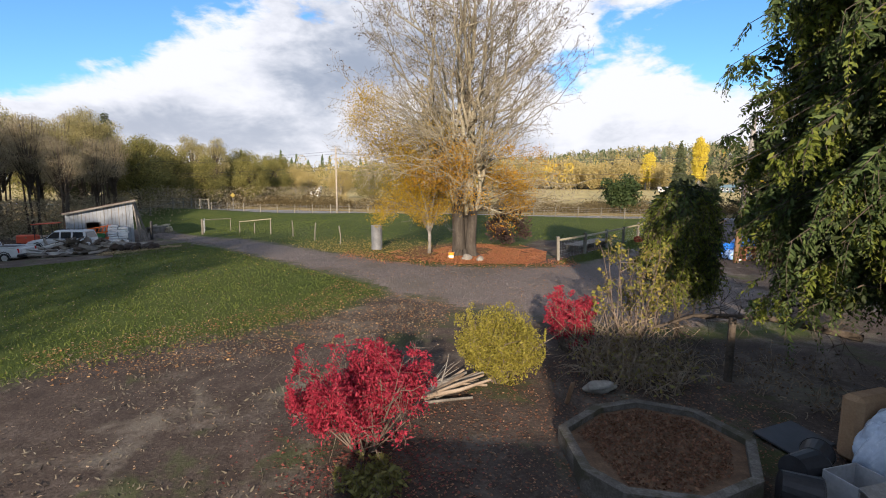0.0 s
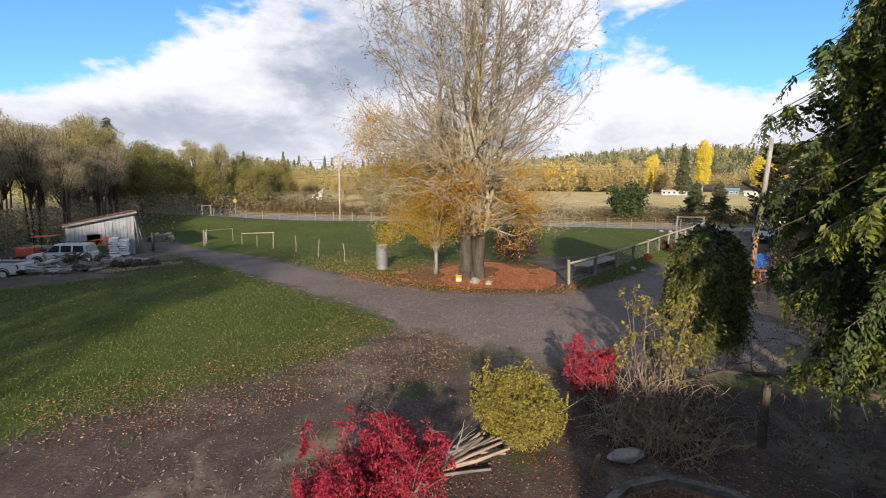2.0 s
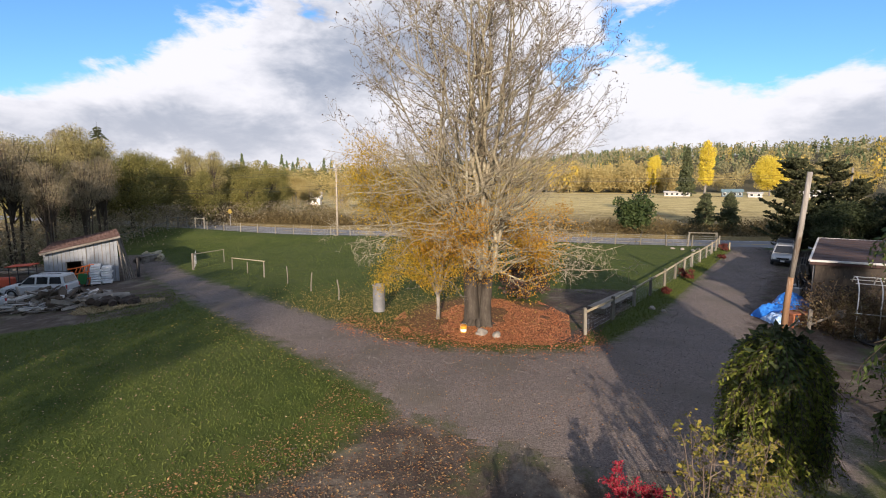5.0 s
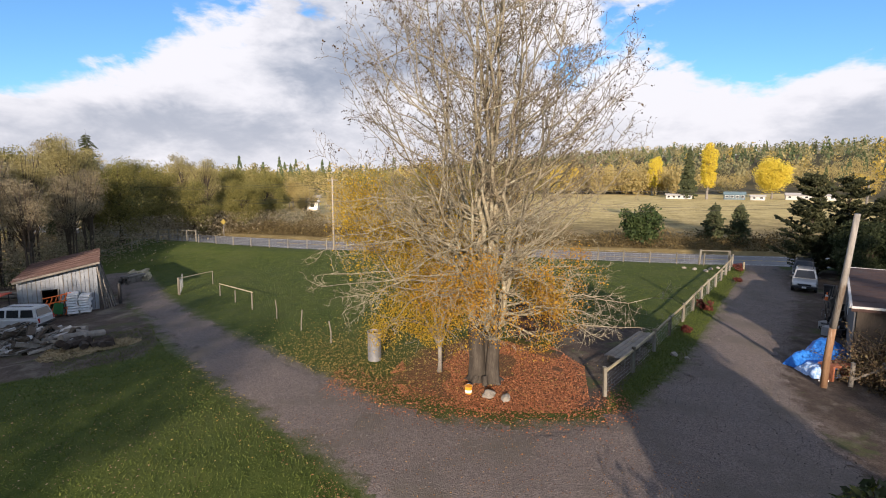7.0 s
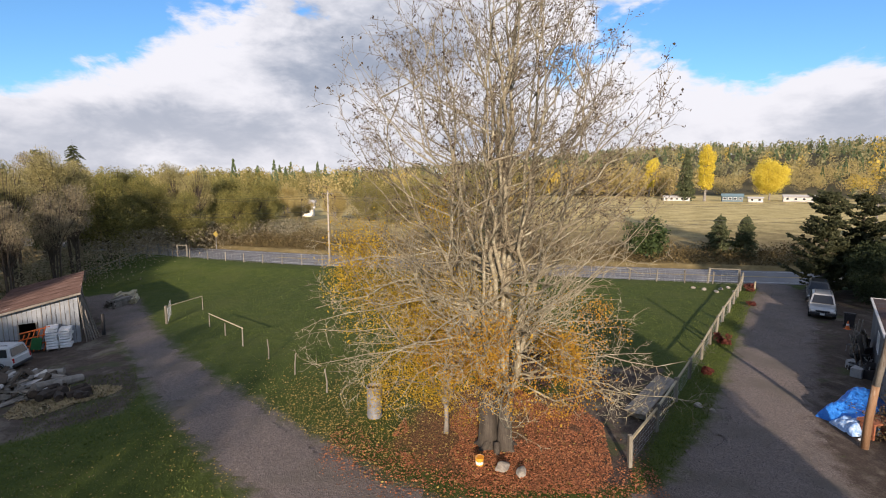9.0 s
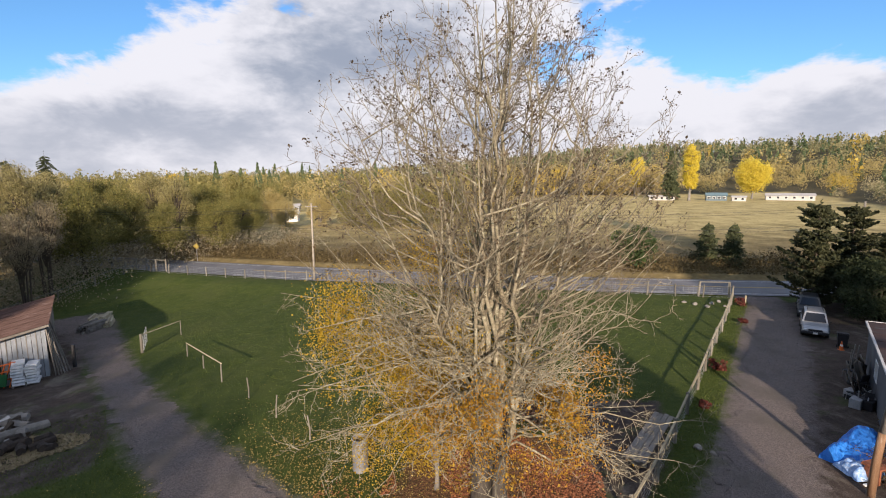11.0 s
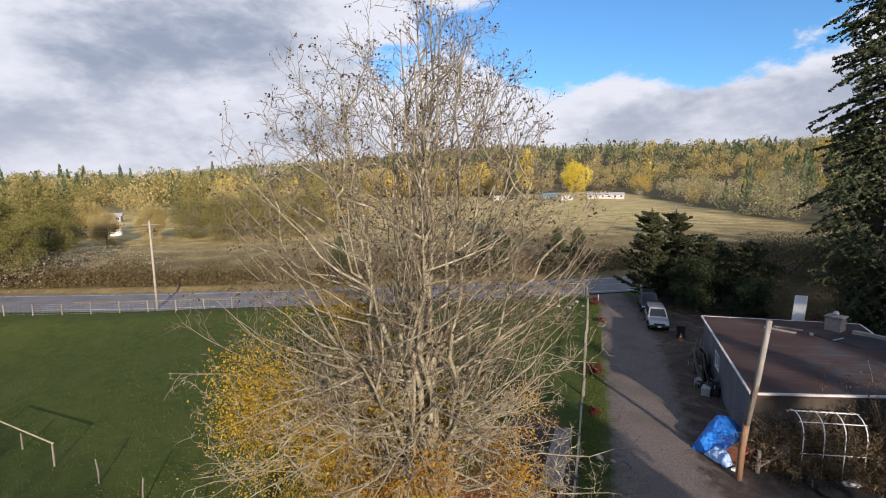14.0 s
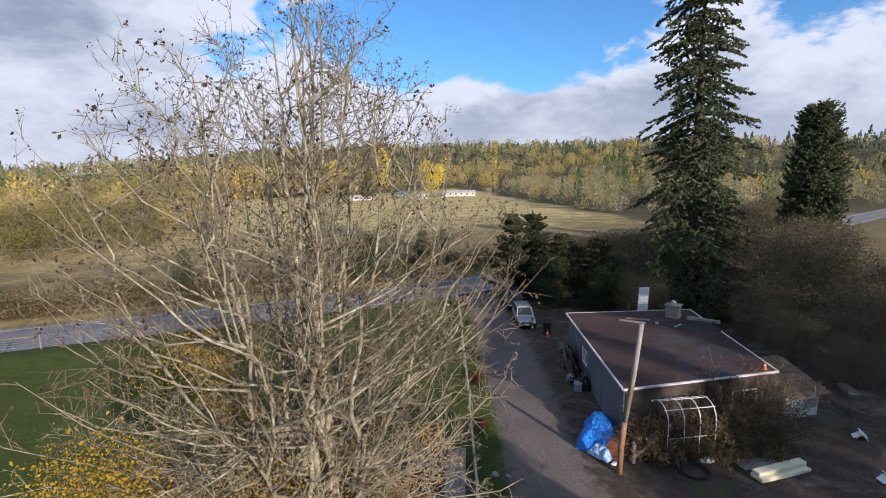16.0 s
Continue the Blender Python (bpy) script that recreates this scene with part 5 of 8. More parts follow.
# ---- the lean-to shed ----
def build_shed():
    sh = thing("shed", "grey board-sided lean-to shed with rusty sheet roof and open doorway", "shed", Matrix())
    R, L = Vector((-31.5, 42.0, 0)), Vector((-35.2, 38.75, 0))
    u = (R - L).normalized()
    n = Vector((-u.y, u.x, 0))
    W, D = (R - L).length, 13.0
    hl, hr = 1.42, 2.45
    base = -1.75
    rng = np.random.default_rng(8)
    nb = 18
    door = (1.35, 2.4)

    def top(t):
        return hl + (hr - hl) * t
    for i in range(nb):
        t0, t1 = i / nb, (i + 1) / nb
        x0, x1 = t0 * W + 0.012, t1 * W - 0.012
        lo = base
        mid = (x0 + x1) / 2
        if door[0] < mid < door[1]:
            lo = base + 2.35
        off = n * (rng.normal() * 0.008)
        g = Geo()
        for dd in (0.0, 0.03):
            g.v += [L + u * x0 + off + n * dd + Vector((0, 0, lo)), L + u * x1 + off + n * dd + Vector((0, 0, lo)), L + u * x1 + off + n * dd + Vector((0, 0, top(t1))), L + u * x0 + off + n * dd + Vector((0, 0, top(t0)))]
        g.f += [(0, 1, 2, 3), (7, 6, 5, 4), (0, 4, 5, 1), (1, 5, 6, 2), (2, 6, 7, 3), (3, 7, 4, 0)]
        part("wall_board", g, GALV, sh)
    for i in range(1, nb):
        x = i / nb * W
        if i % 2 == 0 and not door[0] < x < door[1]:
            g = Geo().box((0.05, 0.03, top(i / nb) - base), Matrix.Translation(L + u * x - n * 0.015 + Vector((0, 0, (top(i / nb) + base) / 2))) @ Matrix.Rotation(math.atan2(u.y, u.x), 4, "Z"))
            part("batten", g, OLDWOOD, sh)

    def wall(a, b, z0a, z0b, mat, name="wall"):
        g = Geo()
        w = (b - a).normalized()
        o = Vector((-w.y, w.x, 0)) * 0.06
        for dd in (Vector(), o):
            g.v += [a + dd + Vector((0, 0, base)), b + dd + Vector((0, 0, base)), b + dd + Vector((0, 0, z0b)), a + dd + Vector((0, 0, z0a))]
        g.f += [(0, 1, 2, 3), (7, 6, 5, 4), (0, 4, 5, 1), (1, 5, 6, 2), (2, 6, 7, 3), (3, 7, 4, 0)]
        part(name, g, mat, sh)
    wall(L + n * 0.05, L + n * D, hl, hl - 0.45, GALV)
    wall(L + n * D, R + n * D, hl - 0.45, hr - 0.45, OLDWOOD)
    # open right side: posts and a half wall
    for t in (0.04, 0.36, 0.68, 0.98):
        p = R + n * (D * t)
        part("corner_post", Geo().box((0.14, 0.14, hr - 0.45 * t - base), Matrix.Translation(p + Vector((-0.1, 0, (hr - 0.45 * t + base) / 2))), 0.01), OLDWOOD, sh)
    wall(R + n * (D * 0.4) - u * 0.02, R + n * D - u * 0.02, hr - 0.18, hr - 0.45, OLDWOOD)
    # door frame
    for x in door:
        part("door_jamb", Geo().box((0.1, 0.1, 2.36), Matrix.Translation(L + u * x - n * 0.03 + Vector((0, 0, base + 1.18))) @ Matrix.Rotation(math.atan2(u.y, u.x), 4, "Z"), 0.01), OLDWOOD, sh)
    # the roof: long corrugated sheets running up the slope
    sheets = 14
    slope = math.atan2(hr - hl, W)
    for i in range(sheets):
        g = Geo()
        d0, d1 = -0.45 + (D + 0.9) * i / sheets, -0.45 + (D + 0.9) * (i + 1) / sheets + 0.05
        cols = 13
        for k in range(cols):
            dd = d0 + (d1 - d0) * k / (cols - 1)
            lift = 0.02 * math.cos(k * math.pi) + 0.012 * (i % 2)
            for x in (-0.38, W * 0.5, W + 0.25):
                zz = hl + (hr - hl) * x / W + 0.09 + lift - 0.035 * max(0.0, dd)
                g.v.append(L + u * x + n * dd + Vector((0, 0, zz)))
        for k in range(cols - 1):
            for j in range(2):
                q = k * 3 + j
                g.f.append((q, q + 1, q + 4, q + 3))
        part("roof_sheet", g, RUST, sh)
    g = Geo().box((W + 0.62, 0.05, 0.16), Matrix.Translation(L + u * (W / 2) - n * 0.42 + Vector((0, 0, (hl + hr) / 2))) @ Matrix.Rotation(math.atan2(u.y, u.x), 4, "Z") @ Matrix.Rotation(-slope, 4, "Y"), 0.01)
    part("fascia", g, OLDWOOD, sh)
    part("floor", Geo().box((W - 0.1, D - 0.1, 0.12), Matrix.Translation(L + u * (W / 2) + n * (D / 2) + Vector((0, 0, -1.72))) @ Matrix.Rotation(math.atan2(u.y, u.x), 4, "Z")), DARKBARK, sh)
    # poles leaning on the corner
    for k in range(6):
        pl = thing("leaning_plank", "grey weathered plank leaning against the shed corner", "plank", Matrix(), "leaning planks")
        a = R + u * (0.35 + 0.16 * k) - n * (0.5 - 0.15 * k)
        b = R + u * (0.02 + 0.04 * k) + n * (0.1 + 0.25 * k) + Vector((0, 0, 2.2 + 0.35 * rng.random()))
        part("plank", rod(Vector((a.x, a.y, up(a.x, a.y))), b, 0.055, 0.05, 4, 0.03, rng), OLDWOOD, pl)
    return L, R, u, n


def build_shed_yard(L, R, u, n):
    rng = np.random.default_rng(17)
    # stacked white feed bags on a pallet
    c = Vector((-32.1, 40.75, 0)) - n * 0.15
    z0 = up(c.x, c.y)
    pal = thing("pallet", "wooden pallet under stacked bags", "pallet", pose(c.x, c.y, z0, 0, 0, 37))
    for k in range(5):
        part("slat", Geo().box((1.5, 0.14, 0.025), pose(0, -0.5 + 0.25 * k, 0.115)), OLDWOOD, pal)
    for k in range(3):
        part("bearer", Geo().box((0.1, 1.15, 0.1), pose(-0.65 + 0.65 * k, 0, 0.05)), OLDWOOD, pal)
    bagmat = surf("white_feed_bag", (0.52, 0.54, 0.56), (0.70, 0.71, 0.72), (0.82, 0.82, 0.81), scale=3, rough=0.5, bump=0.3, objvar=0.2)
    for lay in range(8):
        for k in range(2 if lay < 7 else 1):
            bag = thing("feed_bag", "full white feed bag in a stack beside the shed", "bag", pose(c.x, c.y, z0, 0, 0, 37) @ pose(-0.38 + 0.76 * k + 0.03 * rng.normal(), 0.02 * rng.normal(), 0.13 + 0.20 * lay, 0, 0, 4 * rng.normal()), "feed bags")
            part("sack", wonky_box(rng, (0.68, 1.05, 0.155), pose(0, 0, 0.085), 0.05), bagmat, bag)
    # orange plastic netting stakes and implement frame
    fr = thing("farm_implement", "orange painted steel farm implement frame with green part", "implement", pose(-33.2, 39.6, up(-33.2, 39.6), 0, 0, 30) @ Matrix.Scale(1.25, 4))
    for k in range(6):
        part("tine", rod((-0.7 + 0.25 * k, 0, 0.1), (-0.3 + 0.25 * k, 0.1, 1.5 - 0.1 * abs(k - 4)), 0.035), ORANGE, fr)
    for z in (0.35, 0.8, 1.2):
        part("bar", rod((-0.75 + 0.2 * z, 0.02, z), (0.9, 0.1, z + 0.25), 0.045), ORANGE, fr)
    part("panel", Geo().box((0.5, 0.05, 0.7), pose(0.25, -0.08, 0.55, 0, 10, 0), 0.02), surf("implement_green", (0.02, 0.10, 0.035), (0.03, 0.16, 0.05), scale=4), fr)
    # red tractor with canopy
    tr = thing("tractor", "orange-red farm tractor with a flat canopy beside the shed", "tractor", pose(-36.3, 37.3, up(-36.3, 37.3), 0, 0, 200))
    redp = surf("faded_red_paint", (0.40, 0.06, 0.03), (0.55, 0.10, 0.05), scale=3, rough=0.5, bump=0.1)
    part("hood", Geo().box((1.5, 0.7, 0.75), pose(0.9, 0, 1.05), 0.1), redp, tr)
    part("seat_deck", Geo().box((1.3, 1.1, 0.35), pose(-0.6, 0, 0.75), 0.06), BLACK, tr)
    part("canopy", Geo().box((1.7, 1.35, 0.07), pose(-0.5, 0, 2.35, 0, 3, 0), 0.03), redp, tr, "flat red canopy")
    for x in (-1.15, 0.15):
        for y in (-0.55, 0.55):
            part("canopy_post", rod((x, y, 0.8), (x, y, 2.35), 0.03), BLACK, tr)
    for x, y, r, w in ((-0.8, 0.7, 0.65, 0.34), (-0.8, -0.7, 0.65, 0.34), (1.3, 0.6, 0.4, 0.22), (1.3, -0.6, 0.4, 0.22)):
        add_wheel(tr, x, y, r, w, r, redp)
    # black gate post by the shed
    bp = thing("gate_post", "charred black wooden post beside the gravel", "post", at(-31.0, 43.6))
    part("shaft", Geo().tube([(0, 0, -0.2), (0.01, 0, 0.8), (0, 0.02, 1.75)], [0.14, 0.13, 0.12], 10), BLACK, bp)
    # stacks of sawn timber beyond the shed
    for x, y, rz, nx, nz, mat_, lb in ((-38.4, 53.8, 95, 6, 4, OLDWOOD, "low stack of grey weathered lumber on the grass edge"), (-39.6, 56.4, 110, 6, 4, PALEWOOD, "stack of pale sawn timber posts on the grass edge"), (-38.2, 55.4, 120, 5, 3, PALEWOOD, "small stack of pale sawn timber on the grass edge")):
        st = thing("timber_stack", lb, "lumber", at(x, y, 0, rz), "lumber stacks")
        for i in range(nx):
            for j in range(nz):
                if j == nz - 1 and rng.random() < 0.35:
                    continue
                part("beam", Geo().box((2.1 + 0.4 * rng.random(), 0.19, 0.19), pose(0.2 * rng.normal(), -0.25 * nx / 2 + 0.25 * i, 0.1 + 0.2 * j, 0, 0, 3 * rng.normal()), 0.012), mat_, st)
    for x, y, rz, ln in ((-44.6, 45.3, 12, 5.0), (-45.4, 46.6, 8, 5.6), (-44.0, 47.6, 18, 4.4)):
        lg = thing("log", "long grey felled log lying beside the shed", "log", at(x, y, 0.14, rz), "felled logs")
        part("bole", Geo().tube([(-ln / 2, 0, 0), (0, 0.06, 0.02), (ln / 2, 0, 0.03)], [0.17, 0.15, 0.12], 9), OLDWOOD, lg)
    # the heap of broken boards, beams and driftwood
    heap_c = (-28.6, 32.6)
    for k in range(260):
        a, r = rng.random() * 6.283, math.sqrt(rng.random())
        x, y = heap_c[0] + r * 4.6 * math.cos(a), heap_c[1] + r * 2.3 * math.sin(a) - 0.10 * (r * 4.6 * math.cos(a))
        ln = 0.5 + 1.9 * rng.random() ** 2
        lift = max(0.0, 0.85 * (1 - r * r)) * rng.random()
        wd = 0.08 + 0.26 * rng.random() ** 1.6
        th = 0.04 + 0.22 * rng.random() ** 1.8
        pc = thing("scrap_board", "broken grey weathered board in a scrap heap", "scrap wood", pose(x, y, up(x, y, th / 2 + lift + 0.05), 14 * rng.normal(), (16 if lift > 0.1 else 4) * rng.normal(), 180 * rng.random()), "scrap heap")
        part("board", wonky_box(rng, (ln, wd, th), Matrix(), 0.22), OLDWOOD if rng.random() < 0.42 else (surf("bleached_board", (0.30, 0.29, 0.28), (0.42, 0.41, 0.40), (0.54, 0.53, 0.51), scale=2, fine=22, rough=0.9, bump=0.3, objvar=0.2) if rng.random() < 0.36 else DARKBARK), pc)
    for k in range(12):
        x, y = -24.6 - 0.7 * k + 0.3 * rng.normal(), 32.6 + 0.5 * rng.normal() + 0.15 * k
        lg = thing("log", "thick grey log in the scrap heap", "log", pose(x, y, up(x, y, 0.24), 0, 3 * rng.normal(), 15 + 25 * rng.normal()), "scrap heap")
        ln = 1.2 + 1.3 * rng.random()
        part("bole", Geo().tube([(-ln / 2, 0, 0), (0, 0.05, 0.01), (ln / 2, 0, 0)], [0.33, 0.30, 0.27], 10), OLDWOOD, lg)
    pit = thing("burn_pile", "dark burnt stump and charred wood on bare earth", "burn pile", at(-23.2, 31.5))
    for k in range(10):
        part("charred_log", rod((-1.4 + 0.3 * k, 0.3 * rng.normal(), 0.15), (-0.9 + 0.32 * k, 0.5 * rng.normal(), 0.25 + 0.15 * rng.random()), 0.26, 0.2, 8), surf("charred_wood", (0.012, 0.010, 0.009), (0.035, 0.026, 0.02), (0.07, 0.05, 0.04), scale=4, fine=25, bump=0.6), pit)


# ---- vehicles ----
def add_wheel(car, x, y, r, w, z, rim_mat):
    ang = [2 * math.pi * k / 18 for k in range(18)]
    g = Geo()
    prof = [(-w / 2, r * 0.6), (-w / 2, r * 0.93), (-w * 0.36, r), (w * 0.36, r), (w / 2, r * 0.93), (w / 2, r * 0.6)]
    for yy, rr in prof:
        for a in ang:
            g.v.append(Vector((x + rr * math.cos(a), y + yy, z + rr * math.sin(a))))
    for i in range(len(prof) - 1):
        for k in range(18):
            g.f.append((i * 18 + k, i * 18 + (k + 1) % 18, (i + 1) * 18 + (k + 1) % 18, (i + 1) * 18 + k))
    wheel = part("wheel", g, RUBBER, car)
    h = Geo()
    for yy, rr in ((-w * 0.42, r * 0.62), (-w * 0.3, r * 0.2), (w * 0.3, r * 0.2), (w * 0.42, r * 0.62)):
        for a in ang:
            h.v.append(Vector((x + rr * math.cos(a), y + yy, z + rr * math.sin(a))))
    for i in (0, 2):
        for k in range(18):
            h.f.append((i * 18 + k, i * 18 + (k + 1) % 18, (i + 1) * 18 + (k + 1) % 18, (i + 1) * 18 + k))
    h.f += [tuple(18 + k for k in range(18)), tuple(36 + k for k in range(18))]
    part("rim", h, rim_mat, wheel)


def loft(stations, m=None):
    """A closed skin through rings of equal count."""
    g = Geo()
    k = len(stations[0])
    for ring in stations:
        g.v += [Vector(p) for p in ring]
    for i in range(len(stations) - 1):
        for j in range(k):
            q = i * k
            g.f.append((q + j, q + (j + 1) % k, q + k + (j + 1) % k, q + k + j))
    g.f += [tuple(reversed(range(k))), tuple((len(stations) - 1) * k + j for j in range(k))]
    return g


def car_body(length, width, prof):
    """prof rows: x, sill z, belt z, half width factor; rounded box rings along the car."""
    rings = []
    for x, lo, hi, k in prof:
        w = width / 2 * k
        rings.append([(x, -w * 0.94, lo), (x, -w, lo + 0.12), (x, -w, hi - 0.14), (x, -w * 0.93, hi - 0.03), (x, -w * 0.6, hi), (x, w * 0.6, hi), (x, w * 0.93, hi - 0.03), (x, w, hi - 0.14), (x, w, lo + 0.12), (x, w * 0.94, lo)])
    return loft(rings)


def vehicle(label, m, paint, kind="suv", rack=False, group=""):
    car = thing("pickup_truck" if kind == "pickup" else "suv", label, "truck" if kind == "pickup" else "car", m, group)
    L, W = (5.3, 1.85) if kind == "pickup" else (4.55, 1.78)
    hl = L / 2
    prof = [(-hl, 0.5, 0.98, 0.93), (-hl + 0.1, 0.36, 1.04, 0.98), (-hl + 0.9, 0.33, 1.05, 1.0), (0.3, 0.33, 1.05, 1.0), (hl - 1.35, 0.33, 1.05, 1.0), (hl - 1.2, 0.33, 1.01, 1.0), (hl - 0.35, 0.34, 0.94, 0.97), (hl - 0.06, 0.40, 0.84, 0.91), (hl, 0.5, 0.76, 0.86)]
    body = part("body", car_body(L, W, prof), paint, car, smooth=False)
    x1 = hl - 1.3
    x0 = -hl + 0.12 if kind != "pickup" else 0.0
    x0 = x0 if kind != "pickup" else -0.35
    w0, w1, zt = W / 2 * 0.95, W / 2 * 0.78, 1.72
    cab = loft([[(x0, -w0, 1.02), (x0 + 0.16, -w1, zt - 0.08), (x0 + 0.2, -w1 * 0.8, zt), (x0 + 0.2, w1 * 0.8, zt), (x0 + 0.16, w1, zt - 0.08), (x0, w0, 1.02)],
                [((x0 + x1) / 2 - 0.1, -w0, 1.02), ((x0 + x1) / 2 - 0.1, -w1, zt - 0.05), ((x0 + x1) / 2 - 0.1, -w1 * 0.8, zt + 0.03), ((x0 + x1) / 2 - 0.1, w1 * 0.8, zt + 0.03), ((x0 + x1) / 2 - 0.1, w1, zt - 0.05), ((x0 + x1) / 2 - 0.1, w0, 1.02)],
                [(x1, -w0, 1.0), (x1 - 0.72, -w1, zt - 0.08), (x1 - 0.78, -w1 * 0.8, zt), (x1 - 0.78, w1 * 0.8, zt), (x1 - 0.72, w1, zt - 0.08), (x1, w0, 1.0)]])
    part("cab", cab, paint, car)
    # windows a little proud of the cab
    def pane(pts):
        c = sum((Vector(p) for p in pts), Vector()) / len(pts)
        g = Geo()
        nrm = (Vector(pts[1]) - Vector(pts[0])).cross(Vector(pts[2]) - Vector(pts[0])).normalized()
        ins = [c + (Vector(p) - c) * 0.9 for p in pts]
        for s in (-0.02, 0.02):
            g.v += [p + nrm * s for p in ins]
        k = len(pts)
        g.f += [tuple(range(k)), tuple(reversed(range(k, 2 * k)))] + [(i, i + k, (i + 1) % k + k, (i + 1) % k) for i in range(k)]
        part("window", g, GLASS, car)
    pane([(x1 + 0.01, -w0 * 0.95, 1.05), (x1 + 0.01, w0 * 0.95, 1.05), (x1 - 0.72, w1 * 0.93, zt - 0.07), (x1 - 0.72, -w1 * 0.93, zt - 0.07)])
    pane([(x0 - 0.01, -w0 * 0.9, 1.1), (x0 + 0.15, -w1 * 0.9, zt - 0.1), (x0 + 0.15, w1 * 0.9, zt - 0.1), (x0 - 0.01, w0 * 0.9, 1.1)])
    cuts = [x0 + 0.1, x0 + (x1 - x0) * 0.34, x0 + (x1 - x0) * 0.62, x1 - 0.12] if kind != "pickup" else [x0 + 0.08, x1 - 0.15]
    for a, b in zip(cuts, cuts[1:]):
        for s in (-1, 1):
            bt = b if b < x1 - 0.5 else b - 0.55
            at_ = a if a > x0 + 0.3 else a + 0.12
            pane([(a + 0.03, s * w0 * 0.99, 1.07), (b - 0.03, s * w0 * 0.99, 1.07), (bt - 0.03, s * w1 * 1.015, zt - 0.1), (at_ + 0.03, s * w1 * 1.015, zt - 0.1)])
    for x in (-hl + 0.85, hl - 0.85):
        for s in (-1, 1):
            add_wheel(car, x, s * (W / 2 - 0.1), 0.35, 0.23, 0.35, STEEL)
            part("wheel_arch", Geo().tube([(x - 0.42, s * (W / 2 + 0.005), 0.42), (x - 0.3, s * (W / 2 + 0.01), 0.68), (x, s * (W / 2 + 0.012), 0.8), (x + 0.3, s * (W / 2 + 0.01), 0.68), (x + 0.42, s * (W / 2 + 0.005), 0.42)], [0.035] * 5, 5), BLACK, car)
    part("bumper", Geo().box((0.16, W * 0.96, 0.2), pose(hl - 0.0, 0, 0.48), 0.04), BLACK, car)
    part("bumper", Geo().box((0.16, W * 0.96, 0.2), pose(-hl + 0.0, 0, 0.52), 0.04), BLACK, car)
    part("grille", Geo().box((0.05, W * 0.5, 0.16), pose(hl + 0.01, 0, 0.68), 0.01), BLACK, car)
    lamp = surf("lamp_glass", (0.6, 0.6, 0.58), (0.75, 0.75, 0.74), scale=5, rough=0.2, bump=0)
    red = surf("tail_lamp_red", (0.30, 0.01, 0.01), (0.42, 0.02, 0.015), scale=5, rough=0.25, bump=0)
    for s in (-1, 1):
        part("headlight", Geo().box((0.06, 0.32, 0.14), pose(hl - 0.02, s * W * 0.36, 0.69), 0.02), lamp, car)
        part("tail_light", Geo().box((0.05, 0.14, 0.3), pose(-hl + 0.02, s * W * 0.42, 0.85), 0.01), red, car)
        part("mirror", Geo().box((0.12, 0.18, 0.14), pose(x1 - 0.25, s * (W / 2 + 0.1), 1.12), 0.03), BLACK, car)
    part("number_plate", Geo().box((0.02, 0.3, 0.15), pose(hl + 0.09, 0, 0.48)), lamp, car)
    if kind == "pickup":
        for s in (-1, 1):
            part("bed_side", Geo().box((hl - 0.45, 0.07, 0.1), pose(-hl / 2 - 0.2, s * (W / 2 - 0.05), 1.07), 0.02), paint, car)
        part("bed_floor", Geo().box((hl - 0.6, W - 0.3, 0.012), pose(-hl / 2 - 0.2, 0, 1.056)), BLACK, car)
        part("tailgate", Geo().box((0.06, W * 0.9, 0.1), pose(-hl + 0.12, 0, 1.07), 0.01), paint, car)
    if rack:
        for s in (-1, 1):
            part("roof_rail", rod((x0 + 0.3, s * w1 * 0.75, zt + 0.09), (x1 - 1.0, s * w1 * 0.75, zt + 0.09), 0.022), BLACK, car)
    return car


def build_vehicles():
    silver = surf("silver_car_paint", (0.32, 0.33, 0.34), (0.42, 0.43, 0.44), scale=2, fine=60, rough=0.32, metal=0.45, bump=0.0)
    dark = surf("dark_grey_car_paint", (0.05, 0.055, 0.06), (0.08, 0.085, 0.09), scale=2, rough=0.35, metal=0.3, bump=0.0)
    white = surf("white_car_paint", (0.38, 0.39, 0.40), (0.50, 0.51, 0.52), scale=2, rough=0.4, bump=0.0, stain=(0.30, 0.29, 0.27), stain_at=(0.6, 0.8))
    vehicle("silver-grey suv parked on the verge beside the drive", at(26.9, 51.9, 0, 240), silver, "suv", True)
    vehicle("dark grey suv parked beside the drive", at(29.9, 57.4, 0, 240), dark, "suv", True)
    vehicle("old faded silver-white suv parked behind the scrap heap", at(-33.1, 36.2, 0, 193), white, "suv", True)
    vehicle("white pickup truck parked behind the scrap heap", at(-33.6, 30.6, 0, 190), white, "pickup")


build_fences()
build_poles()
SHED = build_shed()
build_shed_yard(*SHED)
build_vehicles()

# ---- the low house by the drive ----
def slab(geo, pts, z0, z1):
    """A flat-topped prism over corner points."""
    b, k = len(geo.v), len(pts)
    geo.v += [Vector((x, y, z0)) for x, y in pts] + [Vector((x, y, z1)) for x, y in pts]
    geo.f += [tuple(b + i for i in reversed(range(k))), tuple(b + k + i for i in range(k))]
    geo.f += [(b + i, b + (i + 1) % k, b + k + (i + 1) % k, b + k + i) for i in range(k)]
    return geo


# brown front boards, darkened in colour to show the shaded recess
FRONTWALL = surf("shaded_brown_boards", (0.028, 0.022, 0.018), (0.052, 0.043, 0.035), (0.085, 0.07, 0.058), scale=1.5, fine=22, stretch=(1, 1, 0.25), rough=0.9, bump=0.4)


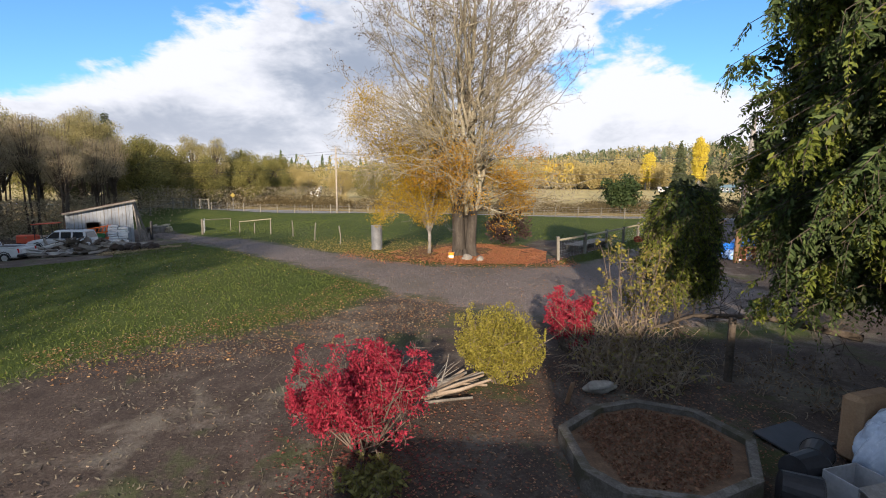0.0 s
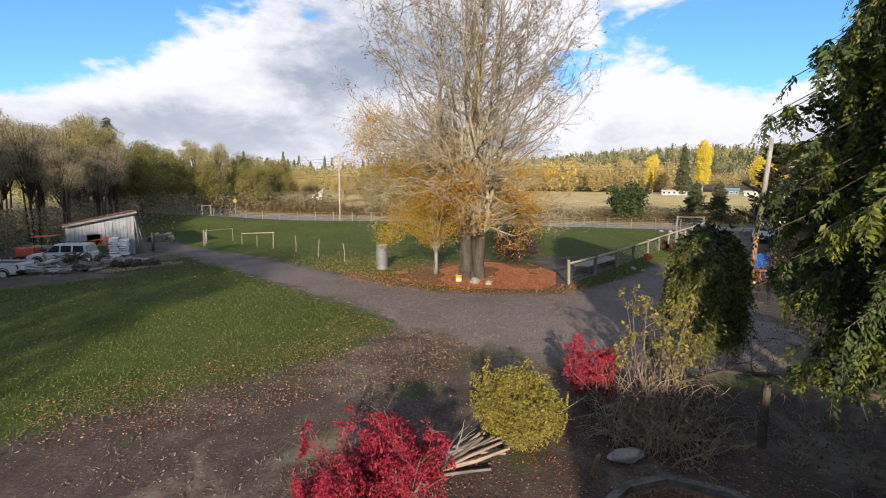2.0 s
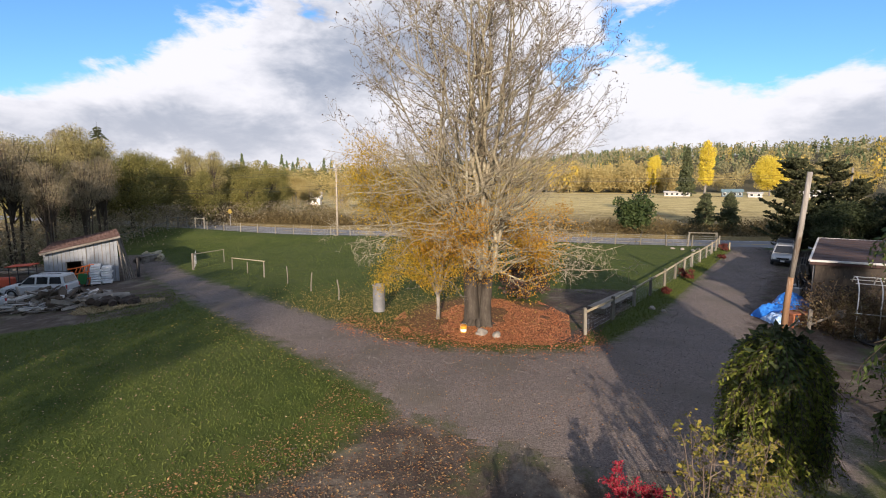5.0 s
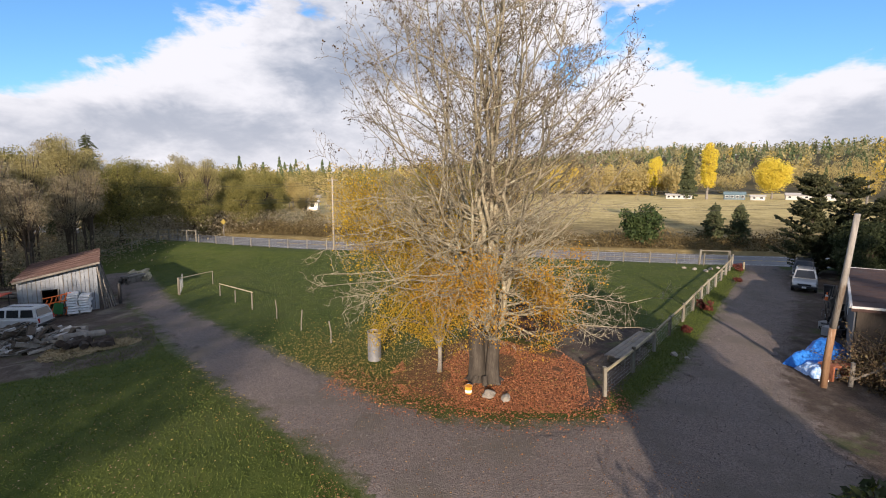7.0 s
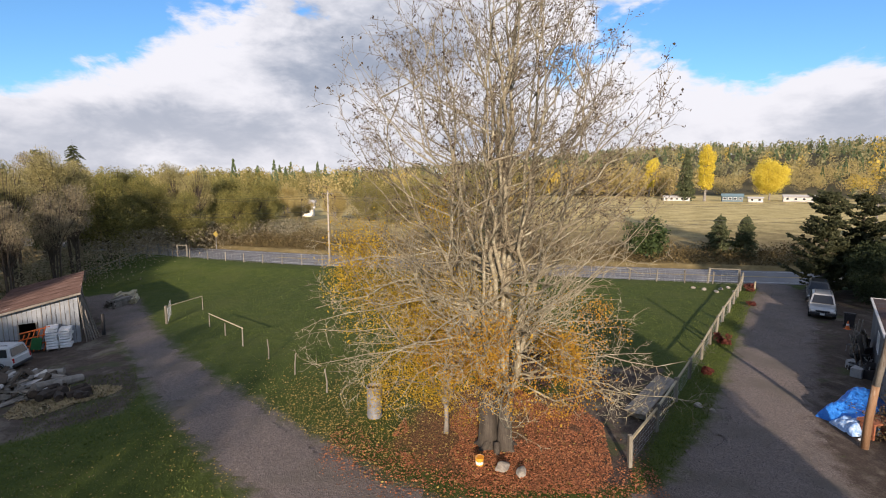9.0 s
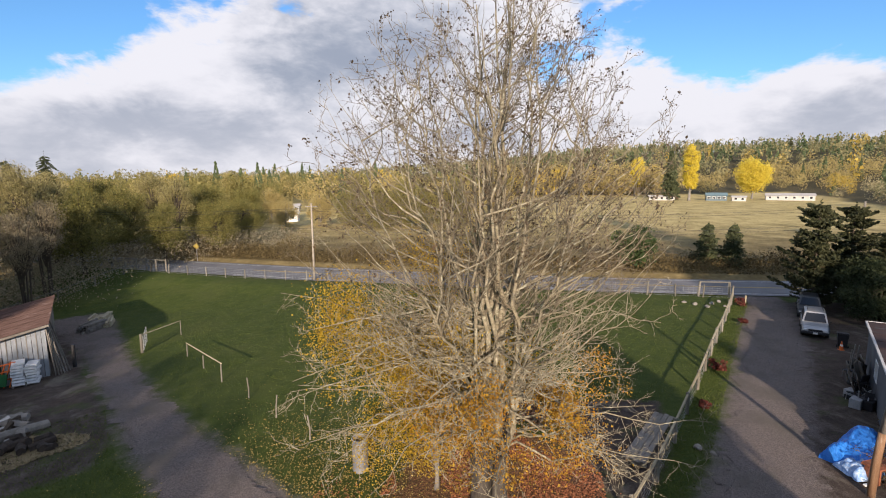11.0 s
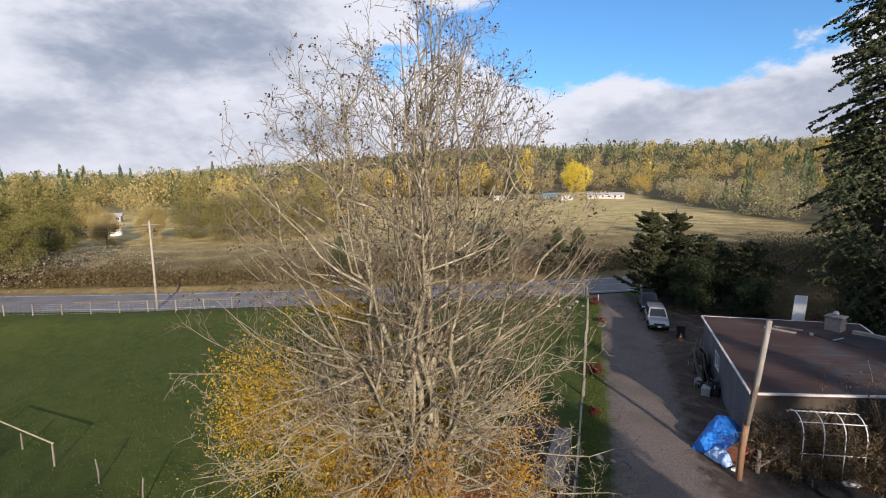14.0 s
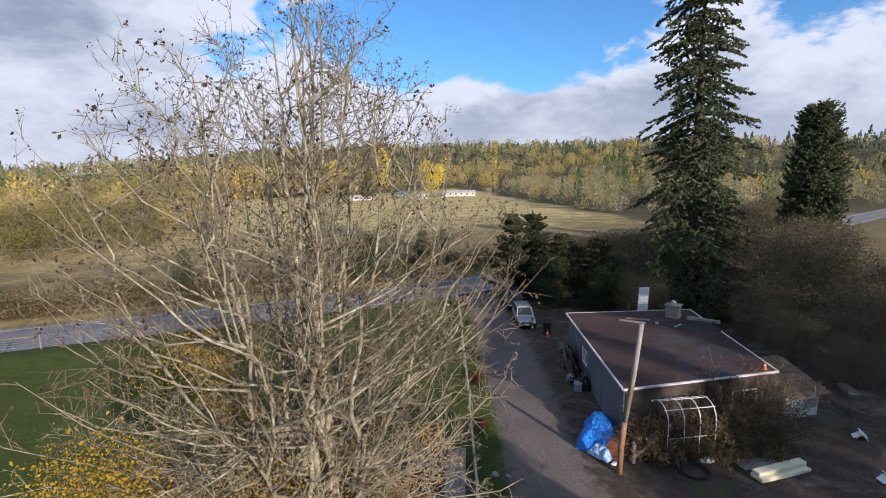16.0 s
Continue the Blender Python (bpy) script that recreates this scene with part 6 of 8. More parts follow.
# pale siding, coloured dark blue-grey for the walls' shade, plus random grime
HOUSESIDE = surf("shaded_grimy_siding", (0.07, 0.075, 0.085), (0.115, 0.122, 0.135), (0.17, 0.178, 0.19), scale=0.7, fine=14, stretch=(1, 1, 0.4), rough=0.85, bump=0.2, stain=(0.06, 0.055, 0.05), stain_at=(0.52, 0.68))


def build_low_house():
    rng = np.random.default_rng(21)
    ho = thing("house", "low single-storey house with flat dark felt roof and pale siding", "house", Matrix())
    A, B, C, D = (17.3, 31.6), (25.0, 44.0), (34.2, 39.2), (26.6, 28.6)
    ctr = np.mean([A, B, C, D], axis=0)

    def inset(p, k):
        return tuple(ctr + (np.array(p) - ctr) * k)
    a, b, c, d = (inset(p, 0.955) for p in (A, D, C, B))
    base = -0.75
    # walls with window openings built from piers and panels
    for (p, q), wins in (((a, d), ((0.56, 0.66),)), ((a, b), ((0.72, 0.9),)), ((b, c), ((0.3, 0.45),)), ((d, c), ((0.4, 0.6),))):
        p3, q3 = Vector((*p, 0)), Vector((*q, 0))
        w = q3 - p3
        ang = math.atan2(w.y, w.x)

        def panel(t0, t1, z0, z1, mat_, name, thick=0.16):
            cc = p3 + w * ((t0 + t1) / 2)
            part(name, Geo().box(((t1 - t0) * w.length, thick, z1 - z0), Matrix.Translation((cc.x, cc.y, (z0 + z1) / 2)) @ Matrix.Rotation(ang, 4, "Z")), mat_, ho)
        t = 0.0
        skin = FRONTWALL if (p, q) == (a, b) else HOUSESIDE
        for w0, w1 in wins:
            panel(t, w0, base, 2.92, skin, "wall")
            panel(w0, w1, base, 1.05, skin, "wall")
            panel(w0, w1, 2.15, 2.92, skin, "wall")
            cc = p3 + w * ((w0 + w1) / 2)
            fr = Geo()
            lw = (w1 - w0) * w.length
            M = Matrix.Translation((cc.x, cc.y, 1.6)) @ Matrix.Rotation(ang, 4, "Z")
            for sx, sz, lx, lz in ((0, 0.52, lw, 0.07), (0, -0.52, lw, 0.07), (lw / 2 - 0.035, 0, 0.07, 0.97), (-lw / 2 + 0.035, 0, 0.07, 0.97), (0, 0, 0.05, 0.97)):
                fr.box((lx, 0.2, lz), M @ pose(sx, 0, sz))
            win = part("window", fr, WHITE, ho)
            part("pane", Geo().box((lw - 0.14, 0.02, 0.97), M), GLASS, win)
            t = w1
        panel(t, 1.0, base, 2.92, skin, "wall")
    part("roof", slab(Geo(), [A, D, C, B], 2.92, 3.16), ROOFING, ho)
    cs = [A, D, C, B]
    for p, q in zip(cs, cs[1:] + cs[:1]):
        p3, q3 = Vector((*p, 3.13)), Vector((*q, 3.13))
        w = q3 - p3
        out = Vector((w.y, -w.x, 0)).normalized() * 0.018
        part("fascia", Geo().box((w.length + 0.05, 0.11, 0.10), Matrix.Translation((p3 + q3) / 2 + out) @ Matrix.Rotation(math.atan2(w.y, w.x), 4, "Z")), surf("weathered_white_trim", (0.34, 0.34, 0.33), (0.48, 0.475, 0.465), (0.6, 0.59, 0.58), scale=1.5, fine=18, bump=0.1), ho, "dirty white roof edge trim")
    # felt laps on the roof
    for k in range(1, 9):
        p, q = Vector((*A, 3.165)).lerp(Vector((*B, 3.165)), k / 9), Vector((*D, 3.165)).lerp(Vector((*C, 3.165)), k / 9)
        w = q - p
        part("felt_lap", Geo().box((w.length - 0.2, 0.18, 0.016), Matrix.Translation((p + q) / 2) @ Matrix.Rotation(math.atan2(w.y, w.x), 4, "Z")), ROOFING, ho)
    ch = part("chimney", Geo().box((0.95, 0.95, 0.95), pose(31.2, 38.6, 3.6, 0, 0, 20), 0.03), surf("chimney_brick", (0.14, 0.12, 0.11), (0.22, 0.19, 0.17), (0.30, 0.27, 0.24), scale=4, fine=14, bump=0.4), ho, "stubby masonry chimney")
    part("chimney_cap", Geo().box((1.1, 1.1, 0.1), pose(31.2, 38.6, 4.13, 0, 0, 20), 0.02), CONCRETE, ch)
    part("chimney_pot", Geo().tube([(31.2, 38.6, 4.15), (31.2, 38.6, 4.35), (31.2, 38.6, 4.5)], [0.14, 0.2, 0.1], 10), STEEL, ch)
    patch = [(28.7, 38.4), (29.0, 35.2), (31.0, 34.4), (32.3, 36.6)]
    part("roof_patch", slab(Geo(), list(reversed(patch)), 3.15, 3.19), surf("tar_roof_patch", (0.012, 0.012, 0.014), (0.022, 0.021, 0.024), (0.036, 0.034, 0.037), scale=0.9, fine=14, rough=0.8, bump=0.25), ho, "darker tarred patch on the roof")
    # loose things on the roof
    def on_roof(name, label, cat, size, x, y, rz, mat_, tilt=0.0):
        t = thing(name, label, cat, pose(x, y, 3.165 + size[2] / 2 + abs(math.sin(radians(tilt))) * size[0] / 2, 0, tilt, rz))
        part("piece", wonky_box(rng, size, Matrix(), 0.05), mat_, t)
    on_roof("beam", "grey wooden beam lying on the flat roof", "beam", (1.9, 0.16, 0.12), 27.4, 39.4, 118, OLDWOOD)
    on_roof("beam", "grey wooden beam lying on the flat roof", "beam", (1.7, 0.14, 0.1), 28.3, 39.6, 126, OLDWOOD)
    on_roof("beam", "long pale beam at the edge of a dark roof patch", "beam", (2.3, 0.3, 0.22), 32.0, 36.6, 112, CONCRETE)
    on_roof("scrap_metal", "flat scrap metal strip on the roof", "scrap", (1.1, 0.12, 0.05), 29.4, 36.9, 10, STEEL)
    on_roof("scrap_metal", "small scrap metal piece on the roof", "scrap", (0.3, 0.2, 0.12), 28.6, 38.1, 50, STEEL)
    bd = thing("white_board", "white sheet standing upright behind the roof edge", "board", pose(32.6, 42.6, up(32.6, 42.6), 0, 0, -32))
    part("panel", Geo().box((0.85, 0.06, 4.7), pose(0, 0, 2.35, 8, 0, 0), 0.01), WHITE, bd)
    part("prop", Geo().box((0.1, 0.1, 3.0), pose(0, 0.4, 1.5, -4, 0, 0)), OLDWOOD, bd)
    for x, y in ((26.2, 29.1),):
        cone = thing("traffic_cone", "orange traffic cone with white band on the roof corner", "cone", pose(x, y, 3.165) @ Matrix.Scale(0.7, 4))
        part("base", Geo().box((0.36, 0.36, 0.03), pose(0, 0, 0.016), 0.005), ORANGE, cone)
        part("body", Geo().tube([(0, 0, 0.03), (0, 0, 0.35), (0, 0, 0.7)], [0.15, 0.09, 0.03], 12), ORANGE, cone)
        part("band", Geo().tube([(0, 0, 0.33), (0, 0, 0.47)], [0.1, 0.075], 12, cap=False), WHITE, cone)
    # annex with the mossy roof
    an = thing("annex_shed", "small white-walled annex with mossy shingle roof", "shed", Matrix())
    P = [(27.6, 28.5), (29.9, 27.87), (31.6, 30.87), (29.3, 31.5)]
    for i, (p, q) in enumerate(zip(P, P[1:] + P[:1])):
        w = Vector((q[0] - p[0], q[1] - p[1], 0))
        c_ = Vector(((p[0] + q[0]) / 2, (p[1] + q[1]) / 2, 0.45))
        part("wall", Geo().box((w.length, 0.1, 1.9), Matrix.Translation(c_) @ Matrix.Rotation(math.atan2(w.y, w.x), 4, "Z")), WHITE, an)
    w = Vector((P[1][0] - P[0][0], P[1][1] - P[0][1], 0))
    part("window", Geo().box((0.95, 0.14, 0.55), Matrix.Translation((29.3, 28.0, 0.75)) @ Matrix.Rotation(math.atan2(w.y, w.x), 4, "Z"), 0.01), SIDING, an)
    for i in range(9):
        for k in range(8):
            f0, f1 = i / 9, (i + 1.25) / 9
            s0, s1 = k / 8, (k + 0.96) / 8
            e = [Vector((27.25, 28.1, 1.4)), Vector((30.25, 27.3, 1.4)), Vector((32.05, 31.1, 2.15)), Vector((29.1, 31.9, 2.15))]

            def pt(s, f, h):
                return e[0].lerp(e[1], s).lerp(e[3].lerp(e[2], s), f) + Vector((0, 0, h))
            g = Geo()
            g.v = [pt(s0, f0, 0.05), pt(s1, f0, 0.05), pt(s1, f1, 0.03), pt(s0, f1, 0.03), pt(s0, f0, 0.015), pt(s1, f0, 0.015), pt(s1, f1, 0.0), pt(s0, f1, 0.0)]
            g.f = [(0, 1, 2, 3), (7, 6, 5, 4), (0, 4, 5, 1), (1, 5, 6, 2), (2, 6, 7, 3), (3, 7, 4, 0)]
            part("shingle", g, MOSSROOF, an)


def vine_mass(name, label, rng, spots, n, leaf, mats, stems=60):
    """A tangle: many thin arching stems and small dry leaves."""
    ob = thing(name, label, "shrub", Matrix())
    g = Geo()
    pts = []
    for x, y, r, h in spots:
        for _ in range(int(stems * r)):
            a = rng.random() * 6.283
            q = r * math.sqrt(rng.random())
            sx, sy = x + q * math.cos(a), y + q * math.sin(a)
            L = h * (0.7 + 0.9 * rng.random())
            line = bend(rng, (sx, sy, up(sx, sy)), (rng.normal() * 0.5, rng.normal() * 0.5, 1.0), L, 7, 0.22, -0.09)
            g.tube(line, [0.012 * (1 - 0.8 * j / 7) + 0.003 for j in range(8)], 3, cap=False)
            for p in line[2:]:
                pts.append(p)
    part("tangle", g, surf("dry_vine_stem", (0.10, 0.075, 0.05), (0.20, 0.155, 0.11), (0.31, 0.25, 0.18), scale=3, fine=20, bump=0.2, objvar=0.1), ob)["kind"] = "stuff"
    pts = np.array(pts)
    for k, m in enumerate(mats):
        c = pts[rng.integers(0, len(pts), n // len(mats))] + rng.normal(size=(n // len(mats), 3)) * 0.13
        c[:, 2] = np.maximum(c[:, 2], land(c[:, 0], c[:, 1]) + 0.02)
        part("foliage", quads_mesh("foliage", leaf_quads(rng, c, leaf, 1.5, 0.2), m), None, ob)["kind"] = "stuff"
    return ob


def build_house_yard():
    rng = np.random.default_rng(33)
    vine_mass("overgrown_vines", "dry brown vines smothering the front of the low house", rng,
              [(17.6 + 8.9 * f, 31.1 - 2.9 * f, 0.55, 1.9 + 0.8 * f) for f in (0.1, 0.17, 0.24, 0.31, 0.38, 0.45, 0.52, 0.59, 0.66, 0.73, 0.8, 0.87, 0.94)] + [(24.3, 29.4, 1.3, 3.0), (23.4, 29.9, 1.3, 3.0), (24.0, 28.4, 1.0, 1.9), (18.6, 30.6, 0.9, 1.6), (19.3, 30.0, 0.8, 1.2), (21.5, 28.4, 1.0, 0.8), (23.0, 27.9, 1.0, 0.9)], 96000, 0.055,
              [BROWNBRUSH, BROWNBRUSH, foliage("dry_vine_leaf", (0.075, 0.058, 0.028), (0.14, 0.11, 0.05), (0.22, 0.175, 0.085))], 95)
    # bent hoop frame of an old greenhouse
    hp = thing("hoop_frame", "bare white bent-pipe greenhouse hoop frame", "frame", pose(18.75, 30.65, up(19.2, 30.6), 0, 0, -22))
    for k in range(4):
        y0 = 0.2 + 0.9 * k
        pts = [(y0, -0.9, 0.0), (y0, -0.9, 1.7)] + [(y0, -0.9 * math.cos(a), 2.0 + 0.9 * math.sin(a)) for a in np.linspace(0, math.pi, 9)] + [(y0, 0.9, 1.7), (y0, 0.9, 0.0)]
        part("hoop", Geo().tube(pts, [0.026] * len(pts), 6), WHITE, hp)
    for yy, zz in ((-0.9, 1.2), (-0.62, 2.65), (0, 2.9), (0.62, 2.65)):
        part("purlin", rod((0.1, yy, zz), (3.0, yy, zz), 0.02), WHITE, hp)
    # round timber stump posts, braces and the ramp by the pole
    for x, y, h, r in ((18.2, 30.3, 1.25, 0.24), (16.9, 30.5, 1.15, 0.1)):
        s = thing("timber_post", "short thick weathered timber post", "post", at(x, y), "short posts")
        part("shaft", Geo().tube([(0, 0, -0.2), (0.02, 0, h / 2), (0.04, 0.02, h)], [r, r * 0.97, r * 0.95], 10), OLDWOOD, s)
    br = thing("brace", "slanting weathered timber brace beside the pole", "beam", Matrix())
    part("timber", rod((16.9, 30.45, up(16.9, 30.4, 0.35)), (18.2, 30.1, up(18.2, 30.1, 1.2)), 0.07, n=4), OLDWOOD, br)
    tb = thing("rusty_bench", "rusty red-brown timber bench beside the pole", "bench", at(16.8, 31.4, 0, 20))
    rw = surf("red_brown_wood", (0.16, 0.055, 0.028), (0.26, 0.095, 0.05), (0.33, 0.14, 0.08), scale=2, fine=20)
    part("top", wonky_box(rng, (1.3, 0.75, 0.09), pose(0, 0, 0.72), 0.1), rw, tb)
    for x in (-0.5, 0.5):
        part("leg", Geo().box((0.1, 0.6, 0.68), pose(x, 0, 0.34)), rw, tb)
    # crumpled blue tarp over a heap
    tp = thing("blue_tarp", "crumpled bright blue tarp over a heap of junk", "tarp", at(17.1, 33.0, 0, 35))
    blue = surf("blue_tarp_sheet", (0.010, 0.085, 0.36), (0.02, 0.16, 0.55), (0.05, 0.24, 0.68), scale=2.2, fine=9, rough=0.4, bump=0.5)
    bm = bmesh.new()
    bmesh.ops.create_grid(bm, x_segments=44, y_segments=34, size=0.5)
    for v in bm.verts:
        x, y = v.co.x * 3.1, v.co.y * 2.1
        edge = max(abs(v.co.x), abs(v.co.y)) * 2
        h = 1.4 * (1 - edge ** 3) * (0.75 + 0.3 * math.sin(2 * x) * math.cos(1.7 * y))
        w = noise.noise(Vector((x * 2.0, y * 2.0, 3))) * 0.16 + abs(noise.noise(Vector((x * 4.6, y * 4.6, 7)))) * 0.14
        v.co = Vector((x + 0.25 * noise.noise(Vector((x, y, 1))), y + 0.25 * noise.noise(Vector((x, y, 5))), max(0.02, h + w * (1.1 - edge * 0.5))))
    part("sheet", Geo().take(bm), blue, tp)
    tl = thing("tarp", "smaller pale blue and white crumpled tarp", "tarp", at(16.3, 31.9, 0, 10))
    bm = bmesh.new()
    bmesh.ops.create_grid(bm, x_segments=26, y_segments=22, size=0.5)
    for v in bm.verts:
        x, y = v.co.x * 1.5, v.co.y * 1.3
        edge = max(abs(v.co.x), abs(v.co.y)) * 2
        v.co = Vector((x, y, max(0.015, 0.5 * (1 - edge ** 2.5) + 0.2 * noise.noise(Vector((x * 4, y * 4, 2))))))
    part("sheet", Geo().take(bm), surf("patched_tarp", (0.03, 0.16, 0.5), (0.25, 0.38, 0.6), (0.6, 0.65, 0.7), scale=5, fine=14, rough=0.45, bump=0.5), tl)
    # bins, cone and junk along the wall
    bn = thing("wheeled_bin", "dark grey wheeled rubbish bin beside the parked car", "bin", at(26.6, 48.2, 0, 60))
    part("body", loft([[(-0.24, -0.27, 0.05), (0.24, -0.27, 0.05), (0.24, 0.27, 0.05), (-0.24, 0.27, 0.05)], [(-0.31, -0.34, 1.0), (0.31, -0.34, 1.0), (0.31, 0.34, 1.0), (-0.31, 0.34, 1.0)]]), BLACK, bn)
    part("lid", Geo().box((0.7, 0.74, 0.06), pose(0, 0, 1.03, 0, 4, 0), 0.02), BLACK, bn)
    for s in (-1, 1):
        part("wheel", Geo().tube([(-0.28, s * 0.3, 0.1), (-0.28, s * 0.36, 0.1)], [0.1, 0.1], 12), RUBBER, bn)
    cn = thing("traffic_cone", "small orange traffic cone beside the bin", "cone", at(26.0, 47.4))
    part("base", Geo().box((0.34, 0.34, 0.03), pose(0, 0, 0.016), 0.005), ORANGE, cn)
    part("body", Geo().tube([(0, 0, 0.03), (0, 0, 0.35), (0, 0, 0.65)], [0.14, 0.09, 0.03], 12), ORANGE, cn)
    part("band", Geo().tube([(0, 0, 0.3), (0, 0, 0.44)], [0.102, 0.08], 12, cap=False), WHITE, cn)
    u = Vector((7.7, 12.4, 0)).normalized()
    v = Vector((-u.y, u.x, 0))
    for k in range(26):
        t = 6.5 + 5.6 * rng.random()
        o = Vector((17.9, 31.9, 0)) + u * t + v * (0.35 + 0.9 * rng.random())
        kind = k % 4
        ang = math.degrees(math.atan2(u.y, u.x))
        if kind == 0:
            jk = thing("leaning_board", "old board leaning on the house wall", "board", pose(o.x, o.y, up(o.x, o.y), 0, 0, ang + 10 * rng.normal()), "wall junk")
            part("board", wonky_box(rng, (0.9 + 0.6 * rng.random(), 0.05, 1.3 + 0.6 * rng.random()), pose(0, 0, 0.75, -14, 0, 0), 0.1), OLDWOOD if rng.random() < 0.5 else DARKBARK, jk)
        elif kind == 1:
            jk = thing("metal_chair", "old tubular metal chair by the wall", "chair", pose(o.x, o.y, up(o.x, o.y), 0, 0, 360 * rng.random()), "wall junk")
            part("seat", Geo().box((0.42, 0.42, 0.04), pose(0, 0, 0.45), 0.01), BLACK, jk)
            part("backrest", Geo().box((0.42, 0.04, 0.4), pose(0, 0.2, 0.78, -8, 0, 0), 0.01), BLACK, jk)
            for sx in (-0.19, 0.19):
                for sy in (-0.19, 0.19):
                    part("leg", rod((sx, sy, 0.0), (sx * 0.95, sy * 0.95, 0.45), 0.014), STEEL, jk)
        elif kind == 2:
            jk = thing("crate", "dark storage crate full of scrap by the wall", "crate", pose(o.x, o.y, up(o.x, o.y), 0, 0, 360 * rng.random()), "wall junk")
            s = 0.4 + 0.25 * rng.random()
            part("box", Geo().box((s * 1.3, s, s), pose(0, 0, s / 2), 0.02), BLACK if rng.random() < 0.6 else SIDING, jk)
            part("scrap", rod((-0.2, 0, s), (0.25, 0.1, s + 0.5), 0.03), STEEL, jk)
        else:
            jk = thing("old_tyre", "worn black tyre lying by the wall", "tyre", pose(o.x, o.y, up(o.x, o.y, 0.12), 6 * rng.normal(), 0, 0), "wall junk")
            bm_ring(jk, "tread", 0.3, 0.11, RUBBER)
    for k, (t, o, h) in enumerate(((11.0, 1.0, 2.3), (11.3, 1.15, 2.2), (10.6, 1.3, 2.0))):
        p = Vector((17.9, 31.9, 0)) + u * t + v * o
        pl = thing("leaning_plank", "tall grey plank standing by the house wall", "plank", pose(p.x, p.y, up(p.x, p.y), 4, 5 * k - 4, math.degrees(math.atan2(u.y, u.x))), "tall planks")
        part("plank", Geo().box((0.28, 0.05, h), pose(0, 0, h / 2 + 0.01), 0.006), OLDWOOD, pl)
    # bicycle wheel, hose, foam block, sheet, fence panel, chair
    wh = thing("bicycle_wheel", "old bicycle wheel lying among the vines", "wheel", at(18.3, 28.9, 0.38, 20) @ pose(0, 0, 0, 66, 0, 0))
    bm_ring(wh, "tyre", 0.34, 0.022, RUBBER, 26)
    for k in range(12):
        a = 2 * math.pi * k / 12
        part("spoke", rod((0, 0, 0), (0.33 * math.cos(a), 0.33 * math.sin(a), 0), 0.004, n=3), STEEL, wh)
    hs = thing("hose_coil", "coil of black hose on bare earth", "hose", at(18.9, 28.4, 0.06))
    for k in range(4):
        bm_ring(hs, "loop", 0.55 + 0.05 * k, 0.025, BLACK, 24, 0.03 * k)
    fm = thing("foam_block", "long pale cream foam block lying on the ground", "foam block", at(22.2, 26.0, 0, -14))
    cream = surf("cream_foam", (0.58, 0.53, 0.34), (0.70, 0.66, 0.46), (0.78, 0.75, 0.58), scale=2, fine=20, bump=0.3)
    for k in range(2):
        part("slab", Geo().box((3.1, 0.7 - 0.25 * k, 0.2), pose(0.03 * k, 0.12 * k, 0.1 + 0.2 * k, 0, 0, 1.5 * k), 0.03), cream, fm)
    sh = thing("plywood_sheet", "weathered pale plywood sheet lying on the ground", "plywood", at(22.4, 27.3, 0.03, -16))
    part("sheet", wonky_box(rng, (2.5, 1.3, 0.04), Matrix(), 0.3), surf("weathered_ply", (0.22, 0.20, 0.18), (0.34, 0.32, 0.29), (0.46, 0.44, 0.41), scale=1.4, fine=14, stain=(0.17, 0.16, 0.15)), sh)
    rb = thing("foil_scrap", "shiny crumpled foil scrap among the vines", "scrap", at(20.3, 28.6, 0.1))
    part("foil", Geo().blob((1.0, 0.5, 0.3), Matrix(), 5, 0.4, 3), surf("bright_foil", (0.6, 0.6, 0.6), (0.85, 0.85, 0.85), scale=6, rough=0.3, metal=0.6, bump=0.4), rb)
    fence_p = thing("slat_fence", "leaning brown wooden slat fence section", "fence", pose(31.0, 26.5, up(31.0, 26.5), -10, 0, 24))
    for k in range(12):
        part("slat", Geo().box((0.17, 0.025, 1.5 + 0.1 * rng.random()), pose(-1.4 + 0.26 * k, 0, 0.82), 0.004), surf("brown_fence_wood", (0.07, 0.05, 0.035), (0.14, 0.10, 0.07), (0.2, 0.15, 0.11), scale=2, fine=18, objvar=0.15), fence_p)
    for z in (0.35, 1.25):
        part("rail", Geo().box((3.1, 0.05, 0.1), pose(0, 0.04, z), 0.006), DARKBARK, fence_p)
    for x, y, rz in ((28.9, 25.2, 30), (25.5, 22.9, 60)):
        lc = thing("lawn_chair", "toppled white plastic lawn chair", "chair", at(x, y, 0, rz), "lawn chairs")
        part("seat", Geo().box((0.5, 0.5, 0.04), pose(0, 0, 0.3, 40, 0, 0), 0.015), WHITE, lc)
        part("backrest", Geo().box((0.5, 0.04, 0.55), pose(0, 0.22, 0.2, 60, 0, 0), 0.015), WHITE, lc)
        for sx in (-0.22, 0.22):
            part("leg", rod((sx, -0.2, 0.02), (sx, 0.12, 0.42), 0.022), WHITE, lc)
            part("leg", rod((sx, 0.3, 0.02), (sx, 0.2, 0.3), 0.022), WHITE, lc)
    # pale things under the trees beyond
    for k in range(6):
        x, y = 34 + 9 * rng.random(), 27 + 6 * rng.random()
        jk = thing("scrap_sheet", "pale scrap sheet lying under dark bushes", "scrap", at(x, y, 0.05, 180 * rng.random()), "far scrap")
        part("panel", wonky_box(rng, (0.9 + rng.random(), 0.6, 0.06 + 0.3 * rng.random()), pose(0, 0, 0.1), 0.1), OLDWOOD, jk)
    pl = thing("paper_scrap", "white crumpled plastic scrap on the dirt", "litter", at(16.0, 30.9, 0.05))
